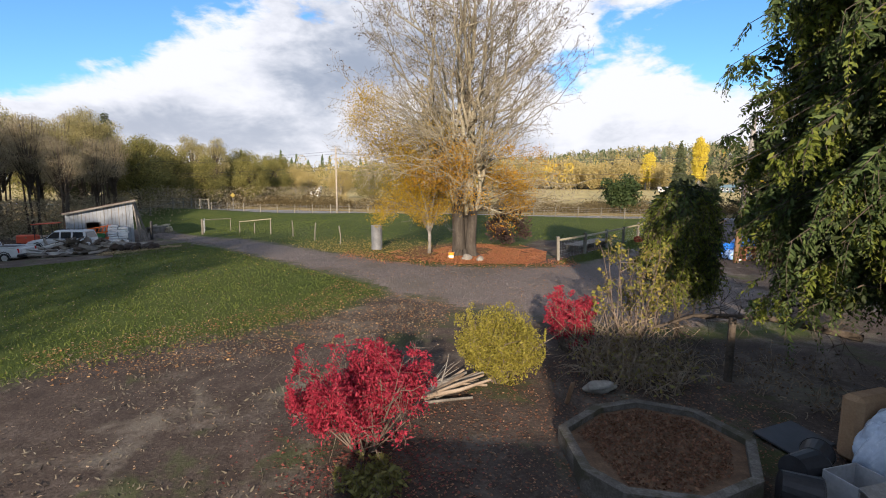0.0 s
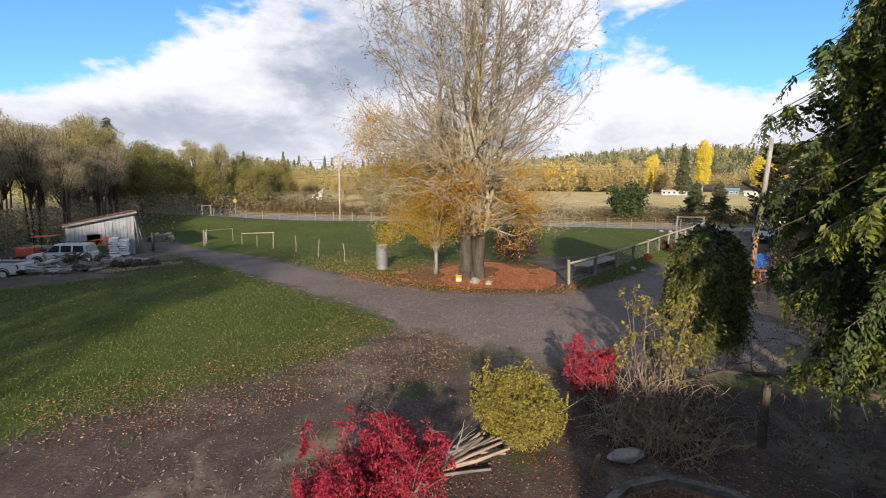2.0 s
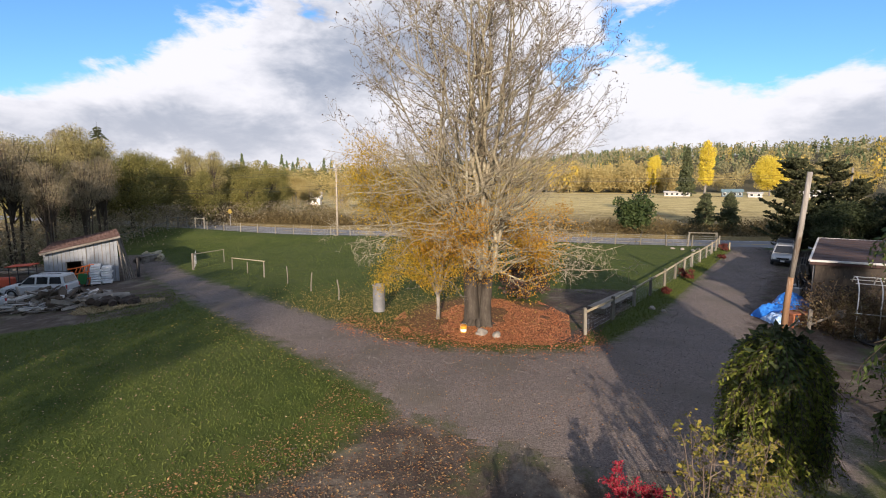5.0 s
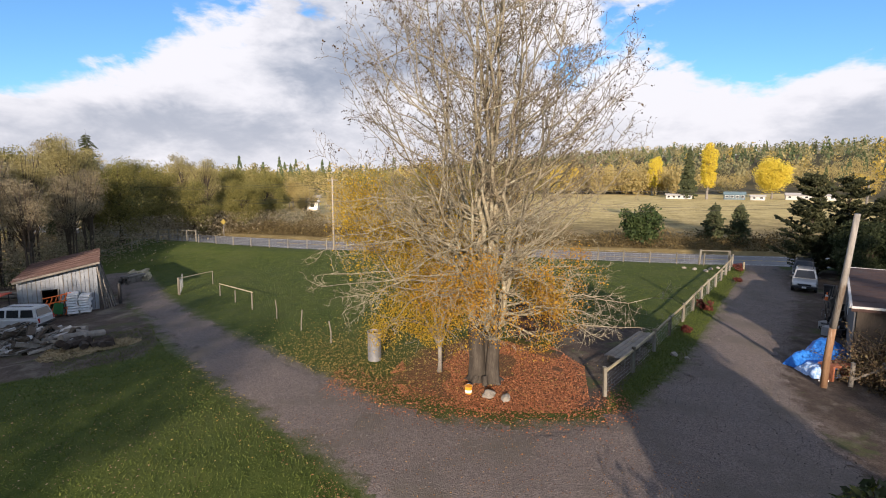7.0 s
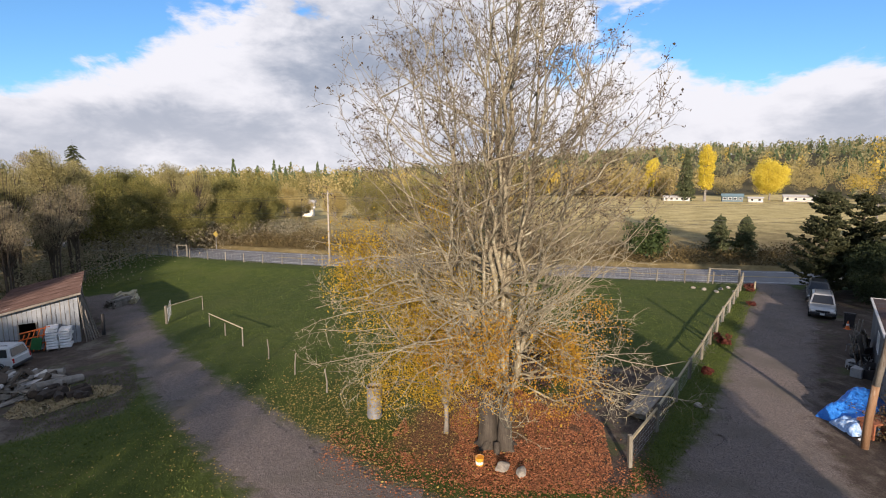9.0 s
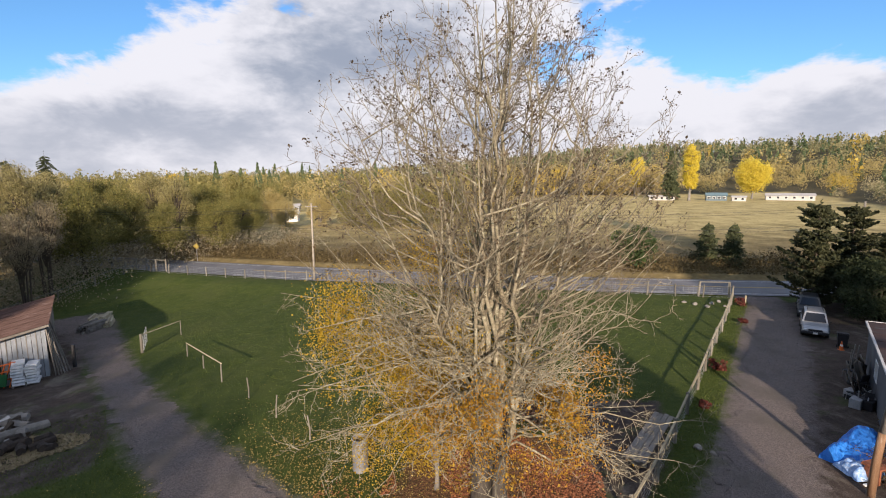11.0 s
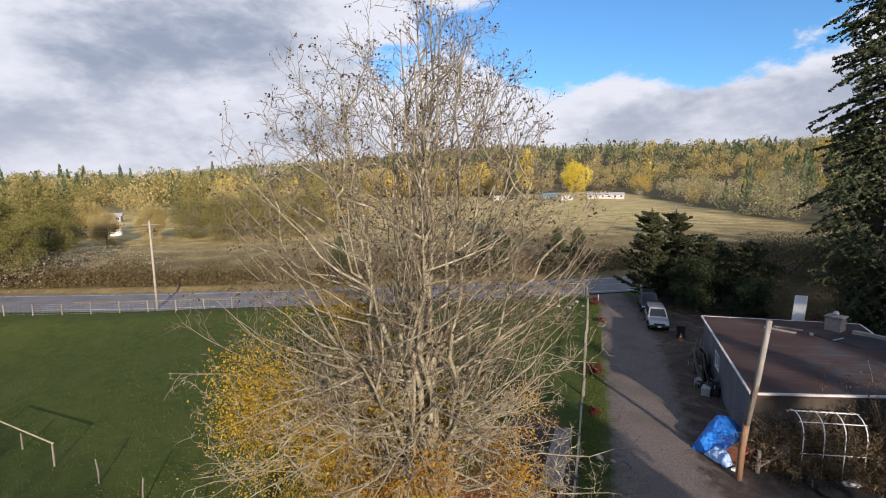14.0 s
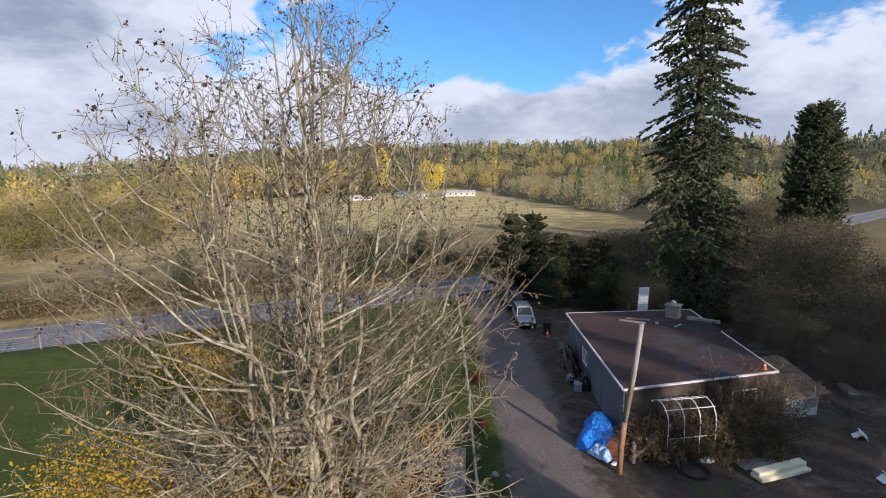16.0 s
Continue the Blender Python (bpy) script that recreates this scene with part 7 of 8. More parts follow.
    part("scrap", Geo().blob((0.4, 0.3, 0.12), Matrix(), 9, 0.3), WHITE, pl)


def bm_ring(parent, name, R, r, material, n=20, z=0.0):
    g = Geo()
    m = 7
    for i in range(n):
        a = 2 * math.pi * i / n
        for j in range(m):
            b = 2 * math.pi * j / m
            g.v.append(Vector(((R + r * math.cos(b)) * math.cos(a), (R + r * math.cos(b)) * math.sin(a), z + r * math.sin(b))))
    for i in range(n):
        for j in range(m):
            g.f.append((i * m + j, ((i + 1) % n) * m + j, ((i + 1) % n) * m + (j + 1) % m, i * m + (j + 1) % m))
    return part(name, g, material, parent, smooth=True)


# ---- round the big tree ----
def build_tree_bed():
    rng = np.random.default_rng(14)
    dr = thing("culvert_pipe", "upright ribbed galvanised culvert pipe beside the gravel", "pipe", at(-5.6, 30.0, -0.05, 0))
    g = Geo()
    prof = [(0.335 + (0.007 if k % 2 else -0.007), 1.52 * k / 44) for k in range(45)]
    n = 24
    for r, z in prof:
        g.v += [Vector((r * math.cos(2 * math.pi * k / n), r * math.sin(2 * math.pi * k / n), z)) for k in range(n)]
    for i in range(44):
        g.f += [(i * n + k, i * n + (k + 1) % n, (i + 1) * n + (k + 1) % n, (i + 1) * n + k) for k in range(n)]
    part("wall", g, surf("dull_culvert_steel", (0.11, 0.115, 0.12), (0.165, 0.17, 0.18), (0.24, 0.245, 0.255), scale=2, fine=14, rough=0.6, metal=0.2, bump=0.2, stain=(0.16, 0.13, 0.10)), dr, smooth=False)
    part("fill", Geo().tube([(0, 0, 0.02), (0, 0, 1.4)], [0.325, 0.325], 24), DARKBARK, dr)
    bm_ring(dr, "rim", 0.345, 0.02, GALV, 24, 1.53)
    bk = thing("bucket", "small orange plastic bucket with wire handle", "bucket", at(-0.62, 26.5, 0.0, 20))
    yo = surf("orange_yellow_plastic", (0.60, 0.24, 0.02), (0.72, 0.33, 0.04), scale=5, rough=0.45, bump=0.05)
    part("body", Geo().tube([(0, 0, 0.0), (0, 0, 0.02), (0, 0, 0.36)], [0.12, 0.135, 0.165], 18), yo, bk, smooth=False)
    bm_ring(bk, "rim", 0.168, 0.014, yo, 18, 0.355)
    pts = [(0.17 * math.cos(a), -0.05, 0.33 + 0.17 * math.sin(a)) for a in np.linspace(0, math.pi, 9)]
    part("handle", Geo().tube(pts, [0.006] * 9, 4), STEEL, bk)
    part("label_band", Geo().tube([(0, 0, 0.1), (0, 0, 0.22)], [0.147, 0.158], 18, cap=False), WHITE, bk)
    for x, y, s, k in ((0.25, 26.35, 0.62, 1), (0.95, 26.1, 0.52, 2)):
        rk = thing("rock", "rounded pale grey field rock at the tree's foot", "rock", at(x, y, 0.1, 40 * k), "pale rocks")
        part("stone", Geo().blob((s, s * 0.72, s * 0.62), Matrix(), k, 0.22, 3), STONE, rk, smooth=False)
    for x, y, s in ((9.9, 33.0, 0.45), (10.4, 32.6, 0.3), (21.0, 60.5, 0.6), (21.8, 59.6, 0.5), (22.8, 60.9, 0.55), (20.2, 61.2, 0.5), (23.6, 59.8, 0.4), (23.9, 61.8, 0.5)):
        rk = thing("rock", "pale field rock beside the gravel drive", "rock", at(x, y, 0.02 * s, 360 * rng.random()), "verge rocks")
        part("stone", Geo().blob((s, s * 0.8, s * 0.6), pose(0, 0, s * 0.12), int(x * 7), 0.25, 2), STONE, rk)
    wp = thing("marker_post", "short pale wooden marker post at the drive entrance", "post", at(26.2, 61.2))
    part("shaft", Geo().box((0.14, 0.14, 0.9), pose(0, 0, 0.4), 0.02), PALEWOOD, wp)
    red = foliage("red_brown_shrub_leaf", (0.05, 0.014, 0.012), (0.10, 0.026, 0.02), (0.16, 0.05, 0.03))
    for x, y, h in ((15.2, 42.8, 1.0), (12.0, 37.2, 0.55), (25.2, 60.0, 0.9), (22.4, 54.0, 0.6)):
        broadleaf("small_shrub", "small dark red-brown shrub on the grassy verge", red, int(x * 3), h, h * 1.25, 420, 0.1, DARKBARK, 0.02, 12, at(x, y), "verge shrubs", 0.1, 4)
    broadleaf("dark_shrub", "dark leafless shrub behind the big tree", surf("dark_twig_mass", (0.03, 0.016, 0.014), (0.06, 0.035, 0.03), (0.1, 0.06, 0.045), scale=2, island=0.4, bump=0), 77, 2.4, 3.4, 2600, 0.10, DARKBARK, 0.02, 26, at(2.6, 34.5), "", 0.1, 5)


build_low_house()
build_house_yard()
build_tree_bed()

# ---- the yard in front: bushes, planter, wood, boxes ----
def bush(name, label, x, y, h, w, n, leaf, material, seed, stems=26, base=0.25, long=2.0, flat_top=0.0, bark=None, keep=-0.2, groups="", bare=0.0, ball=0.0):
    """A shrub of many stems with leaves gathered on the outer twigs; ball is the share of leaves on a rounded skin."""
    rng = np.random.default_rng(seed)
    ob = thing(name, label, "shrub", at(x, y, -0.03), groups)
    g, tips = Geo(), []
    for k in range(stems):
        a = 6.283 * k / stems + 0.4 * rng.random()
        reach = w / 2 * math.sqrt(0.08 + 0.92 * rng.random())
        top = Vector((reach * math.cos(a), reach * math.sin(a), h * (0.55 + 0.42 * rng.random()) * (1 - (0.35 - flat_top) * (2 * reach / w) ** 2)))
        a0 = Vector((0.18 * math.cos(a), 0.18 * math.sin(a), 0))
        mid = a0.lerp(top, 0.5) + Vector(rng.normal(size=3)) * 0.05 * h
        g.tube([a0, mid, top], [0.02, 0.014, 0.006], 4, cap=False)
        for _ in range(6):
            s = mid.lerp(top, rng.random())
            e = s + Vector(rng.normal(size=3)) * 0.10 * w + Vector((0, 0, 0.08 * h))
            e.z = max(e.z, base * h * rng.random())
            q = [s, s.lerp(e, 0.5) + Vector(rng.normal(size=3)) * 0.02, e]
            g.tube(q, [0.008, 0.006, 0.003], 3, cap=False)
            tips.append(q)
            for _ in range(4):
                s2 = q[1].lerp(e, rng.random())
                e2 = s2 + Vector(rng.normal(size=3)) * 0.06 * w
                g.tube([s2, e2], [0.004, 0.002], 3, cap=False)
                tips.append([s2, s2.lerp(e2, 0.5), e2])
    part("stemwork", g, bark or surf("thin_brown_stem", (0.06, 0.045, 0.035), (0.13, 0.10, 0.08), (0.2, 0.16, 0.13), scale=3, bump=0.1), ob)["kind"] = "stuff"
    seg = [(p[0], p[-1]) for p in tips if noise.noise(p[-1] * (2.2 / w) + Vector((seed, 0, 0))) > keep]
    who = rng.integers(0, len(seg), n)
    t = rng.random((n, 1))
    A, B = np.array([s[0] for s in seg]), np.array([s[1] for s in seg])
    c = A[who] * (1 - t) + B[who] * t + rng.normal(size=(n, 3)) * 0.022 * w
    c = c[c[:, 2] > bare * h * (1 - 0.5 * rng.random(n) ** 3)]
    skin = rng.normal(size=(int(n * ball), 3))
    skin /= np.linalg.norm(skin, axis=1, keepdims=True)
    lump = np.array([noise.noise(Vector(p) * 2.3 + Vector((seed, 1, 2))) for p in skin])
    skin = skin[lump > -0.32]
    depth = (0.60 + 0.32 * rng.random(len(skin)) + 0.42 * lump[lump > -0.32])[:, None]
    c = np.concatenate([c, skin * depth * np.array([w / 2, w / 2, h * 0.5]) + np.array([0, 0, h * 0.5])])
    r_ = np.hypot(c[:, 0], c[:, 1])
    c[:, :2] *= np.minimum(1, 0.53 * w / np.maximum(r_, 0.01))[:, None]
    c[:, 2] = np.minimum(c[:, 2], h * 1.02)
    c[:, 2] = np.maximum(c[:, 2], 0.06)
    part("foliage", quads_mesh("foliage", leaf_quads(rng, c, leaf, long, 0.25), material), None, ob)["kind"] = "stuff"
    return ob


def drooping_tree(name, label, x, y, h, w, n, material, seed, low=0.05, tip=None, fresh=0.27, dome=0.42, old=0.22):
    """An evergreen with hanging feathery sprays on drooping boughs; old is the share of dark inner fill."""
    rng = np.random.default_rng(seed)
    tree = thing(name, label, "tree", at(x, y, -0.1))
    g, seg = Geo(), []
    g.tube([(0, 0, 0), (0.05, 0.02, h * 0.4), (0, 0, h * 0.96)], [0.03 * h * 0.6, 0.02 * h * 0.6, 0.02], 9)
    for k in range(int(75 * h)):
        t = low + (0.98 - low) * rng.random() ** 0.56
        z = h * t
        a = 6.283 * rng.random()
        reach = w / 2 * (0.68 + 0.32 * rng.random()) * (1 - max(0, t - 0.6) / 0.4) ** dome * (0.35 + 0.65 * min(1, t / 0.36))
        o = Vector((math.cos(a), math.sin(a), 0))
        q = [Vector((0, 0, z)), o * reach * 0.55 + Vector((0, 0, z + 0.10 * reach)), o * reach + Vector((0, 0, z - 0.16 * reach))]
        g.tube(q, [0.03, 0.018, 0.006], 4, cap=False)
        for _ in range(14):
            f = 0.25 + 0.75 * rng.random()
            s = q[0].lerp(q[1], f * 2) if f < 0.5 else q[1].lerp(q[2], f * 2 - 1)
            e = s + Vector((rng.normal() * 0.18, rng.normal() * 0.18, -0.3 - 0.6 * rng.random())) + o * 0.1
            e.z = max(e.z, 0.15)
            g.tube([s, s.lerp(e, 0.5) + o * 0.06, e], [0.008, 0.005, 0.002], 3, cap=False)
            seg.append((s, e))
    part("trunk", g, DARKBARK, tree)
    A, B = np.array([p[0] for p in seg]), np.array([p[1] for p in seg])
    per = max(8, n // len(seg))
    # leaflets in two rows along every hanging frond
    k = np.tile(np.arange(per), len(seg))
    A_, B_ = np.repeat(A, per, 0), np.repeat(B, per, 0)
    t = ((k // 2 + 0.5 * rng.random(len(k))) / (per / 2))[:, None]
    d = B_ - A_
    d /= np.linalg.norm(d, axis=1, keepdims=True) + 1e-9
    side = np.repeat(np.cross(d[::per], rng.normal(size=(len(seg), 3))), per, 0)
    side /= np.linalg.norm(side, axis=1, keepdims=True) + 1e-9
    axis = d * 0.75 + side * np.where(k % 2, 1.0, -1.0)[:, None] + rng.normal(size=d.shape) * 0.25 + np.array([0, 0, -0.25])
    axis /= np.linalg.norm(axis, axis=1, keepdims=True) + 1e-9
    flat = np.cross(axis, rng.normal(size=d.shape) * 0.5 + np.cross(d, side))
    flat /= np.linalg.norm(flat, axis=1, keepdims=True) + 1e-9
    ln = (0.145 * (1.15 - 0.7 * t) * (0.75 + 0.5 * rng.random((len(k), 1))))
    c = A_ * (1 - t) + B_ * t + 0.03 * rng.normal(size=d.shape)
    q = np.stack([c, c + axis * ln * 0.45 + flat * ln * 0.19, c + axis * ln, c + axis * ln * 0.45 - flat * ln * 0.19], 1)
    # fill leaves nearer the trunk close the crown, coloured dark for inner shade
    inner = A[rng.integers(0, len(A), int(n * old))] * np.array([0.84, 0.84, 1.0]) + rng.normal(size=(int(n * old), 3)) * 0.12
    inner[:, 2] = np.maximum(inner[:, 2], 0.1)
    part("old_foliage", quads_mesh("old_foliage", leaf_quads(rng, inner, 0.075, 2.2, 0.6), foliage("shade_dark_spray", (0.014, 0.02, 0.008), (0.03, 0.042, 0.015), (0.055, 0.07, 0.025), trans=0.1)), None, tree, "dark fill leaves for the shade inside the crown")["kind"] = "stuff"
    if tip is None:
        part("crown", quads_mesh("crown", q, material), None, tree)
    else:
        fw = np.array([noise.noise(Vector(p) * 0.9) for p in B]) + 0.25 * rng.random(len(B)) > fresh
        pick = np.repeat(fw, per)
        part("crown", quads_mesh("crown", q[~pick], material), None, tree)
        part("young_growth", quads_mesh("young_growth", q[pick], tip), None, tree, "fresh yellow-green sprays")
    return tree


def build_front_yard():
    rng = np.random.default_rng(52)
    scarlet = foliage("scarlet_leaf", (0.18, 0.012, 0.026), (0.33, 0.026, 0.05), (0.47, 0.065, 0.095), trans=0.4)
    bush("burning_bush", "bright red burning bush with bare lower stems", -0.4, 8.35, 1.72, 2.45, 52000, 0.023, scarlet, 3, 40, 0.3, 2.6, 0.25, None, -0.3, "red bushes", 0.48)
    bush("burning_bush", "small bright red burning bush in leaf", 3.82, 13.3, 1.6, 1.35, 13000, 0.025, scarlet, 4, 24, 0.25, 2.2, 0.3, None, -0.5, "red bushes")
    bush("yellow_bush", "rounded yellow-green leafy bush", 1.97, 11.3, 1.72, 1.95, 26000, 0.027, foliage("yellow_green_leaf", (0.09, 0.085, 0.012), (0.19, 0.168, 0.025), (0.31, 0.27, 0.055)), 5, 34, 0.1, 1.7, 0.0, None, -0.6, ball=0.45)
    bush("green_tuft", "low dark green leafy clump in the dirt", 0.1, 7.1, 0.55, 1.1, 1500, 0.04, GREENLEAF, 6, 16, 0.1, 2.5, 0.2, None, -0.7)
    bush("thorn_shrub", "tall thin shrub with brown stems and scattered yellow leaves", 5.4, 13.2, 3.1, 2.0, 1500, 0.06, foliage("scattered_yellow_leaf", (0.08, 0.085, 0.02), (0.15, 0.15, 0.03), (0.30, 0.24, 0.05)), 7, 20, 0.15, 1.4, 0.3, None, -0.15)
    cedar = foliage("cedar_spray", (0.032, 0.052, 0.016), (0.070, 0.104, 0.030), (0.122, 0.165, 0.048), trans=0.3)
    tips = foliage("cedar_tip", (0.075, 0.105, 0.014), (0.135, 0.165, 0.024), (0.23, 0.235, 0.045), trans=0.35)
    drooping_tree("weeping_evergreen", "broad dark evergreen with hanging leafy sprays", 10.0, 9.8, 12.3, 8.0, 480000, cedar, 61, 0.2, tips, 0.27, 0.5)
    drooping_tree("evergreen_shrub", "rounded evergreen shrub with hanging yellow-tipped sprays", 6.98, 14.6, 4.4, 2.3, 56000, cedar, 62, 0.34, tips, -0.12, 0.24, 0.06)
    # dry thicket
    dry = foliage("dry_thicket_leaf", (0.08, 0.055, 0.03), (0.15, 0.11, 0.06), (0.24, 0.18, 0.09))
    vine_mass("dry_thicket", "tangled dry brown stems and weeds on the slope", rng, [(4.6, 11.9, 0.8, 0.9), (5.3, 11.5, 0.8, 0.7), (5.9, 12.4, 0.8, 0.8), (5.0, 12.6, 0.8, 1.2)], 1800, 0.05, [dry, OLIVE], 120)
    # low brown weeds added in place of the slope's deep shade
    vine_mass("dry_thicket", "dead weeds standing in for the dark shaded slope under the evergreen", rng, [(7.4, 12.2, 1.1, 0.4), (8.5, 12.0, 1.2, 0.4), (9.6, 11.8, 1.2, 0.4), (8.4, 11.0, 1.0, 0.35)], 700, 0.04, [BROWNBRUSH], 26)
    fa = thing("fallen_branch", "dark dead bough lying over the thicket", "branch", Matrix())
    g = Geo()
    main = [Vector((5.6, 13.2, up(5.6, 13.2, 0.6))), Vector((6.8, 13.0, up(6.8, 13, 1.15))), Vector((8.2, 12.4, up(8.2, 12.4, 1.35))), Vector((9.8, 11.6, up(9.8, 11.6, 1.2)))]
    g.tube(main, [0.03, 0.05, 0.07, 0.09], 7)
    sprout(rng, g, [], main, 0.05, 0, [(9, 0.6, 1.6, -0.03, 0.2, 4, 5, 0.7, 0.05), (3, 0.3, 0.8, -0.02, 0.2, 3, 3, 0.6, 0.1)])
    part("bough", g, DARKBARK, fa)
    dp = thing("gate_post", "dark round wooden post under the evergreen", "post", at(7.2, 11.8))
    part("shaft", Geo().tube([(0, 0, -0.2), (0, 0, 1.5)], [0.09, 0.08], 9), DARKBARK, dp)
    # the stone-edged planter, eight sides
    pl = thing("stone_planter", "low many-sided grey concrete planter filled with dry leaves", "planter", Matrix())
    ring = [(3.05, 8.95), (3.88, 9.95), (4.75, 10.35), (5.85, 10.0), (6.4, 8.9), (5.9, 7.6), (4.9, 6.95), (3.75, 7.05), (3.25, 7.6)]
    wall_mat = surf("mossy_concrete_kerb", (0.04, 0.035, 0.029), (0.10, 0.09, 0.076), (0.20, 0.185, 0.165), scale=3.5, fine=30, bump=0.9, stain=(0.06, 0.055, 0.035), stain_at=(0.5, 0.62))
    for (ax, ay), (bx, by) in zip(ring, ring[1:] + ring[:1]):
        g = Geo()
        quad = [(ax, ay), (bx, by)] + [(4.7 + (x - 4.7) * 0.895, 8.6 + (y - 8.6) * 0.895) for x, y in ((bx, by), (ax, ay))]
        slab(g, list(reversed(quad)), -1.2, -0.44)
        part("kerb", g, wall_mat, pl)
    part("soil", slab(Geo(), [(4.7 + (x - 4.7) * 0.893, 8.6 + (y - 8.6) * 0.893) for x, y in reversed(ring)], -1.1, -0.55), surf("leaf_mould", (0.05, 0.03, 0.018), (0.11, 0.066, 0.038), (0.19, 0.12, 0.07), scale=4, fine=22, bump=0.8), pl)
    rk = thing("rock", "pale flat rock at the thicket's edge", "rock", at(4.2, 11.0, 0.1, 20))
    part("stone", Geo().blob((0.75, 0.42, 0.3), Matrix(), 3, 0.2, 3), STONE, rk)
    # split firewood heap
    for k in range(15):
        a = Vector((0.5 + 0.06 * rng.normal(), 10.1 + 0.22 * rng.normal(), 0))
        b = a + Vector((1.0 + 0.25 * rng.normal(), 0.75 + 0.2 * rng.normal(), 0))
        wd = thing("split_log", "pale split firewood log in a loose heap", "log", Matrix(), "firewood heap")
        part("log", rod((a.x, a.y, up(a.x, a.y, 0.08 + 0.05 * (k % 4))), (b.x, b.y, up(b.x, b.y, 0.1 + 0.09 * (k % 4))), 0.035 + 0.025 * rng.random(), 0.03, 5, 0.05, rng), surf("split_firewood", (0.13, 0.095, 0.065), (0.21, 0.16, 0.115), (0.29, 0.235, 0.18), scale=2, fine=24, bump=0.3, objvar=0.2) if k % 3 else OLDWOOD, wd)
    for k in range(5):
        st = thing("dead_stick", "grey forked dead branch on the firewood heap", "branch", Matrix(), "firewood heap")
        a = Vector((0.7 + 0.2 * rng.normal(), 10.6 + 0.2 * rng.normal(), up(0.7, 10.6, 0.1)))
        part("stick", Geo().tube(bend(rng, a, (0.3 + 0.3 * rng.normal(), 0.3, 0.8), 0.8, 5, 0.2), [0.022, 0.018, 0.014, 0.01, 0.008, 0.005], 5), OLDWOOD, st)
    bk = thing("brick", "single red-brown board end standing in leaves", "board", at(3.45, 10.35, 0, 30))
    part("board", Geo().box((0.09, 0.05, 0.5), pose(0, 0, 0.24, 12, 8, 0), 0.006), BROWNWOOD, bk)
    # discarded boxes, buckets and the plastic-wrapped chair by the house wall
    plast = surf("cloudy_plastic_sheet", (0.34, 0.40, 0.50), (0.46, 0.53, 0.63), (0.62, 0.68, 0.75), scale=2.5, fine=11, rough=0.25, bump=0.5)
    sofa = thing("wrapped_armchair", "brown armchair wrapped in cloudy plastic sheeting", "armchair", at(8.35, 8.45, 0, 25))
    part("back", Geo().box((1.0, 0.35, 1.15), pose(0.1, 0.55, 0.65), 0.08), surf("tan_cardboard", (0.20, 0.115, 0.06), (0.29, 0.18, 0.10), (0.36, 0.24, 0.14), scale=2, bump=0.1), sofa)
    bm = bmesh.new()
    bmesh.ops.create_icosphere(bm, subdivisions=5, radius=0.5)
    for v in bm.verts:
        p = v.co.copy()
        k = 1 + 0.22 * abs(noise.noise(Vector((p.x * 5.5 + p.z, p.y * 5.5, p.z * 1.3)))) + 0.09 * noise.noise(Vector((p.x * 11, p.y * 11 + p.z * 2, p.z * 3 + 5)))
        v.co = Vector((p.x * (1.3 - 0.5 * p.z) * k, p.y * (1.1 - 0.4 * p.z) * k, max(-0.45, p.z * 1.25) * k + 0.5))
    part("plastic_cover", Geo().take(bm), plast, sofa, "crumpled translucent plastic sheet")
    for x, y, rz, r, ln, lb in ((6.75, 8.15, 30, 0.27, 0.55, "black plastic bucket lying on its side"), (6.35, 7.55, -20, 0.28, 0.5, "black plastic bucket lying on its side"), (7.15, 8.55, 50, 0.24, 0.45, "dark plastic tub lying on its side")):
        b = thing("bucket", lb, "bucket", at(x, y, r, rz) @ pose(0, 0, 0, 0, 96, 0), "dumped buckets")
        g = Geo()
        nn = 18
        for rr, zz in ((r * 0.82, 0), (r, ln), (r * 0.95, ln), (r * 0.78, 0.03)):
            g.v += [Vector((rr * math.cos(6.283 * k / nn), rr * math.sin(6.283 * k / nn), zz - ln / 2)) for k in range(nn)]
        for i in range(3):
            g.f += [(i * nn + k, i * nn + (k + 1) % nn, (i + 1) * nn + (k + 1) % nn, (i + 1) * nn + k) for k in range(nn)]
        g.f += [tuple(reversed(range(nn))), tuple(3 * nn + k for k in range(nn))]
        part("shell", g, BLACK, b)
        bm_ring(b, "rim", r, 0.014, BLACK, 18, ln / 2)
    bx = thing("cardboard_box", "weathered open grey box with pale lining", "box", at(7.25, 7.75, 0, 22))
    for sx, sy, lx, ly in ((0.33, 0, 0.02, 0.5), (-0.33, 0, 0.02, 0.5), (0, 0.25, 0.66, 0.02), (0, -0.25, 0.66, 0.02)):
        part("side", Geo().box((lx, ly, 0.45), pose(sx, sy, 0.24), 0.004), SIDING, bx)
    part("bottom", Geo().box((0.66, 0.5, 0.02), pose(0, 0, 0.02)), SIDING, bx)
    part("flap", Geo().box((0.66, 0.34, 0.015), pose(0, -0.4, 0.4, 22, 0, 0)), CONCRETE, bx)
    pn = thing("dark_sheet", "dark flat sheet lying on leaves", "sheet", at(7.3, 9.4, 0.06, 30))
    part("sheet", Geo().box((1.1, 0.8, 0.04), pose(0, 0, 0, 6, 0, 0), 0.01), BLACK, pn)
    pp = thing("paper_scrap", "white torn plastic scrap on the dirt", "litter", at(2.2, 6.55, 0.04, 30))
    part("scrap", Geo().blob((0.32, 0.2, 0.1), Matrix(), 4, 0.3), WHITE, pp)


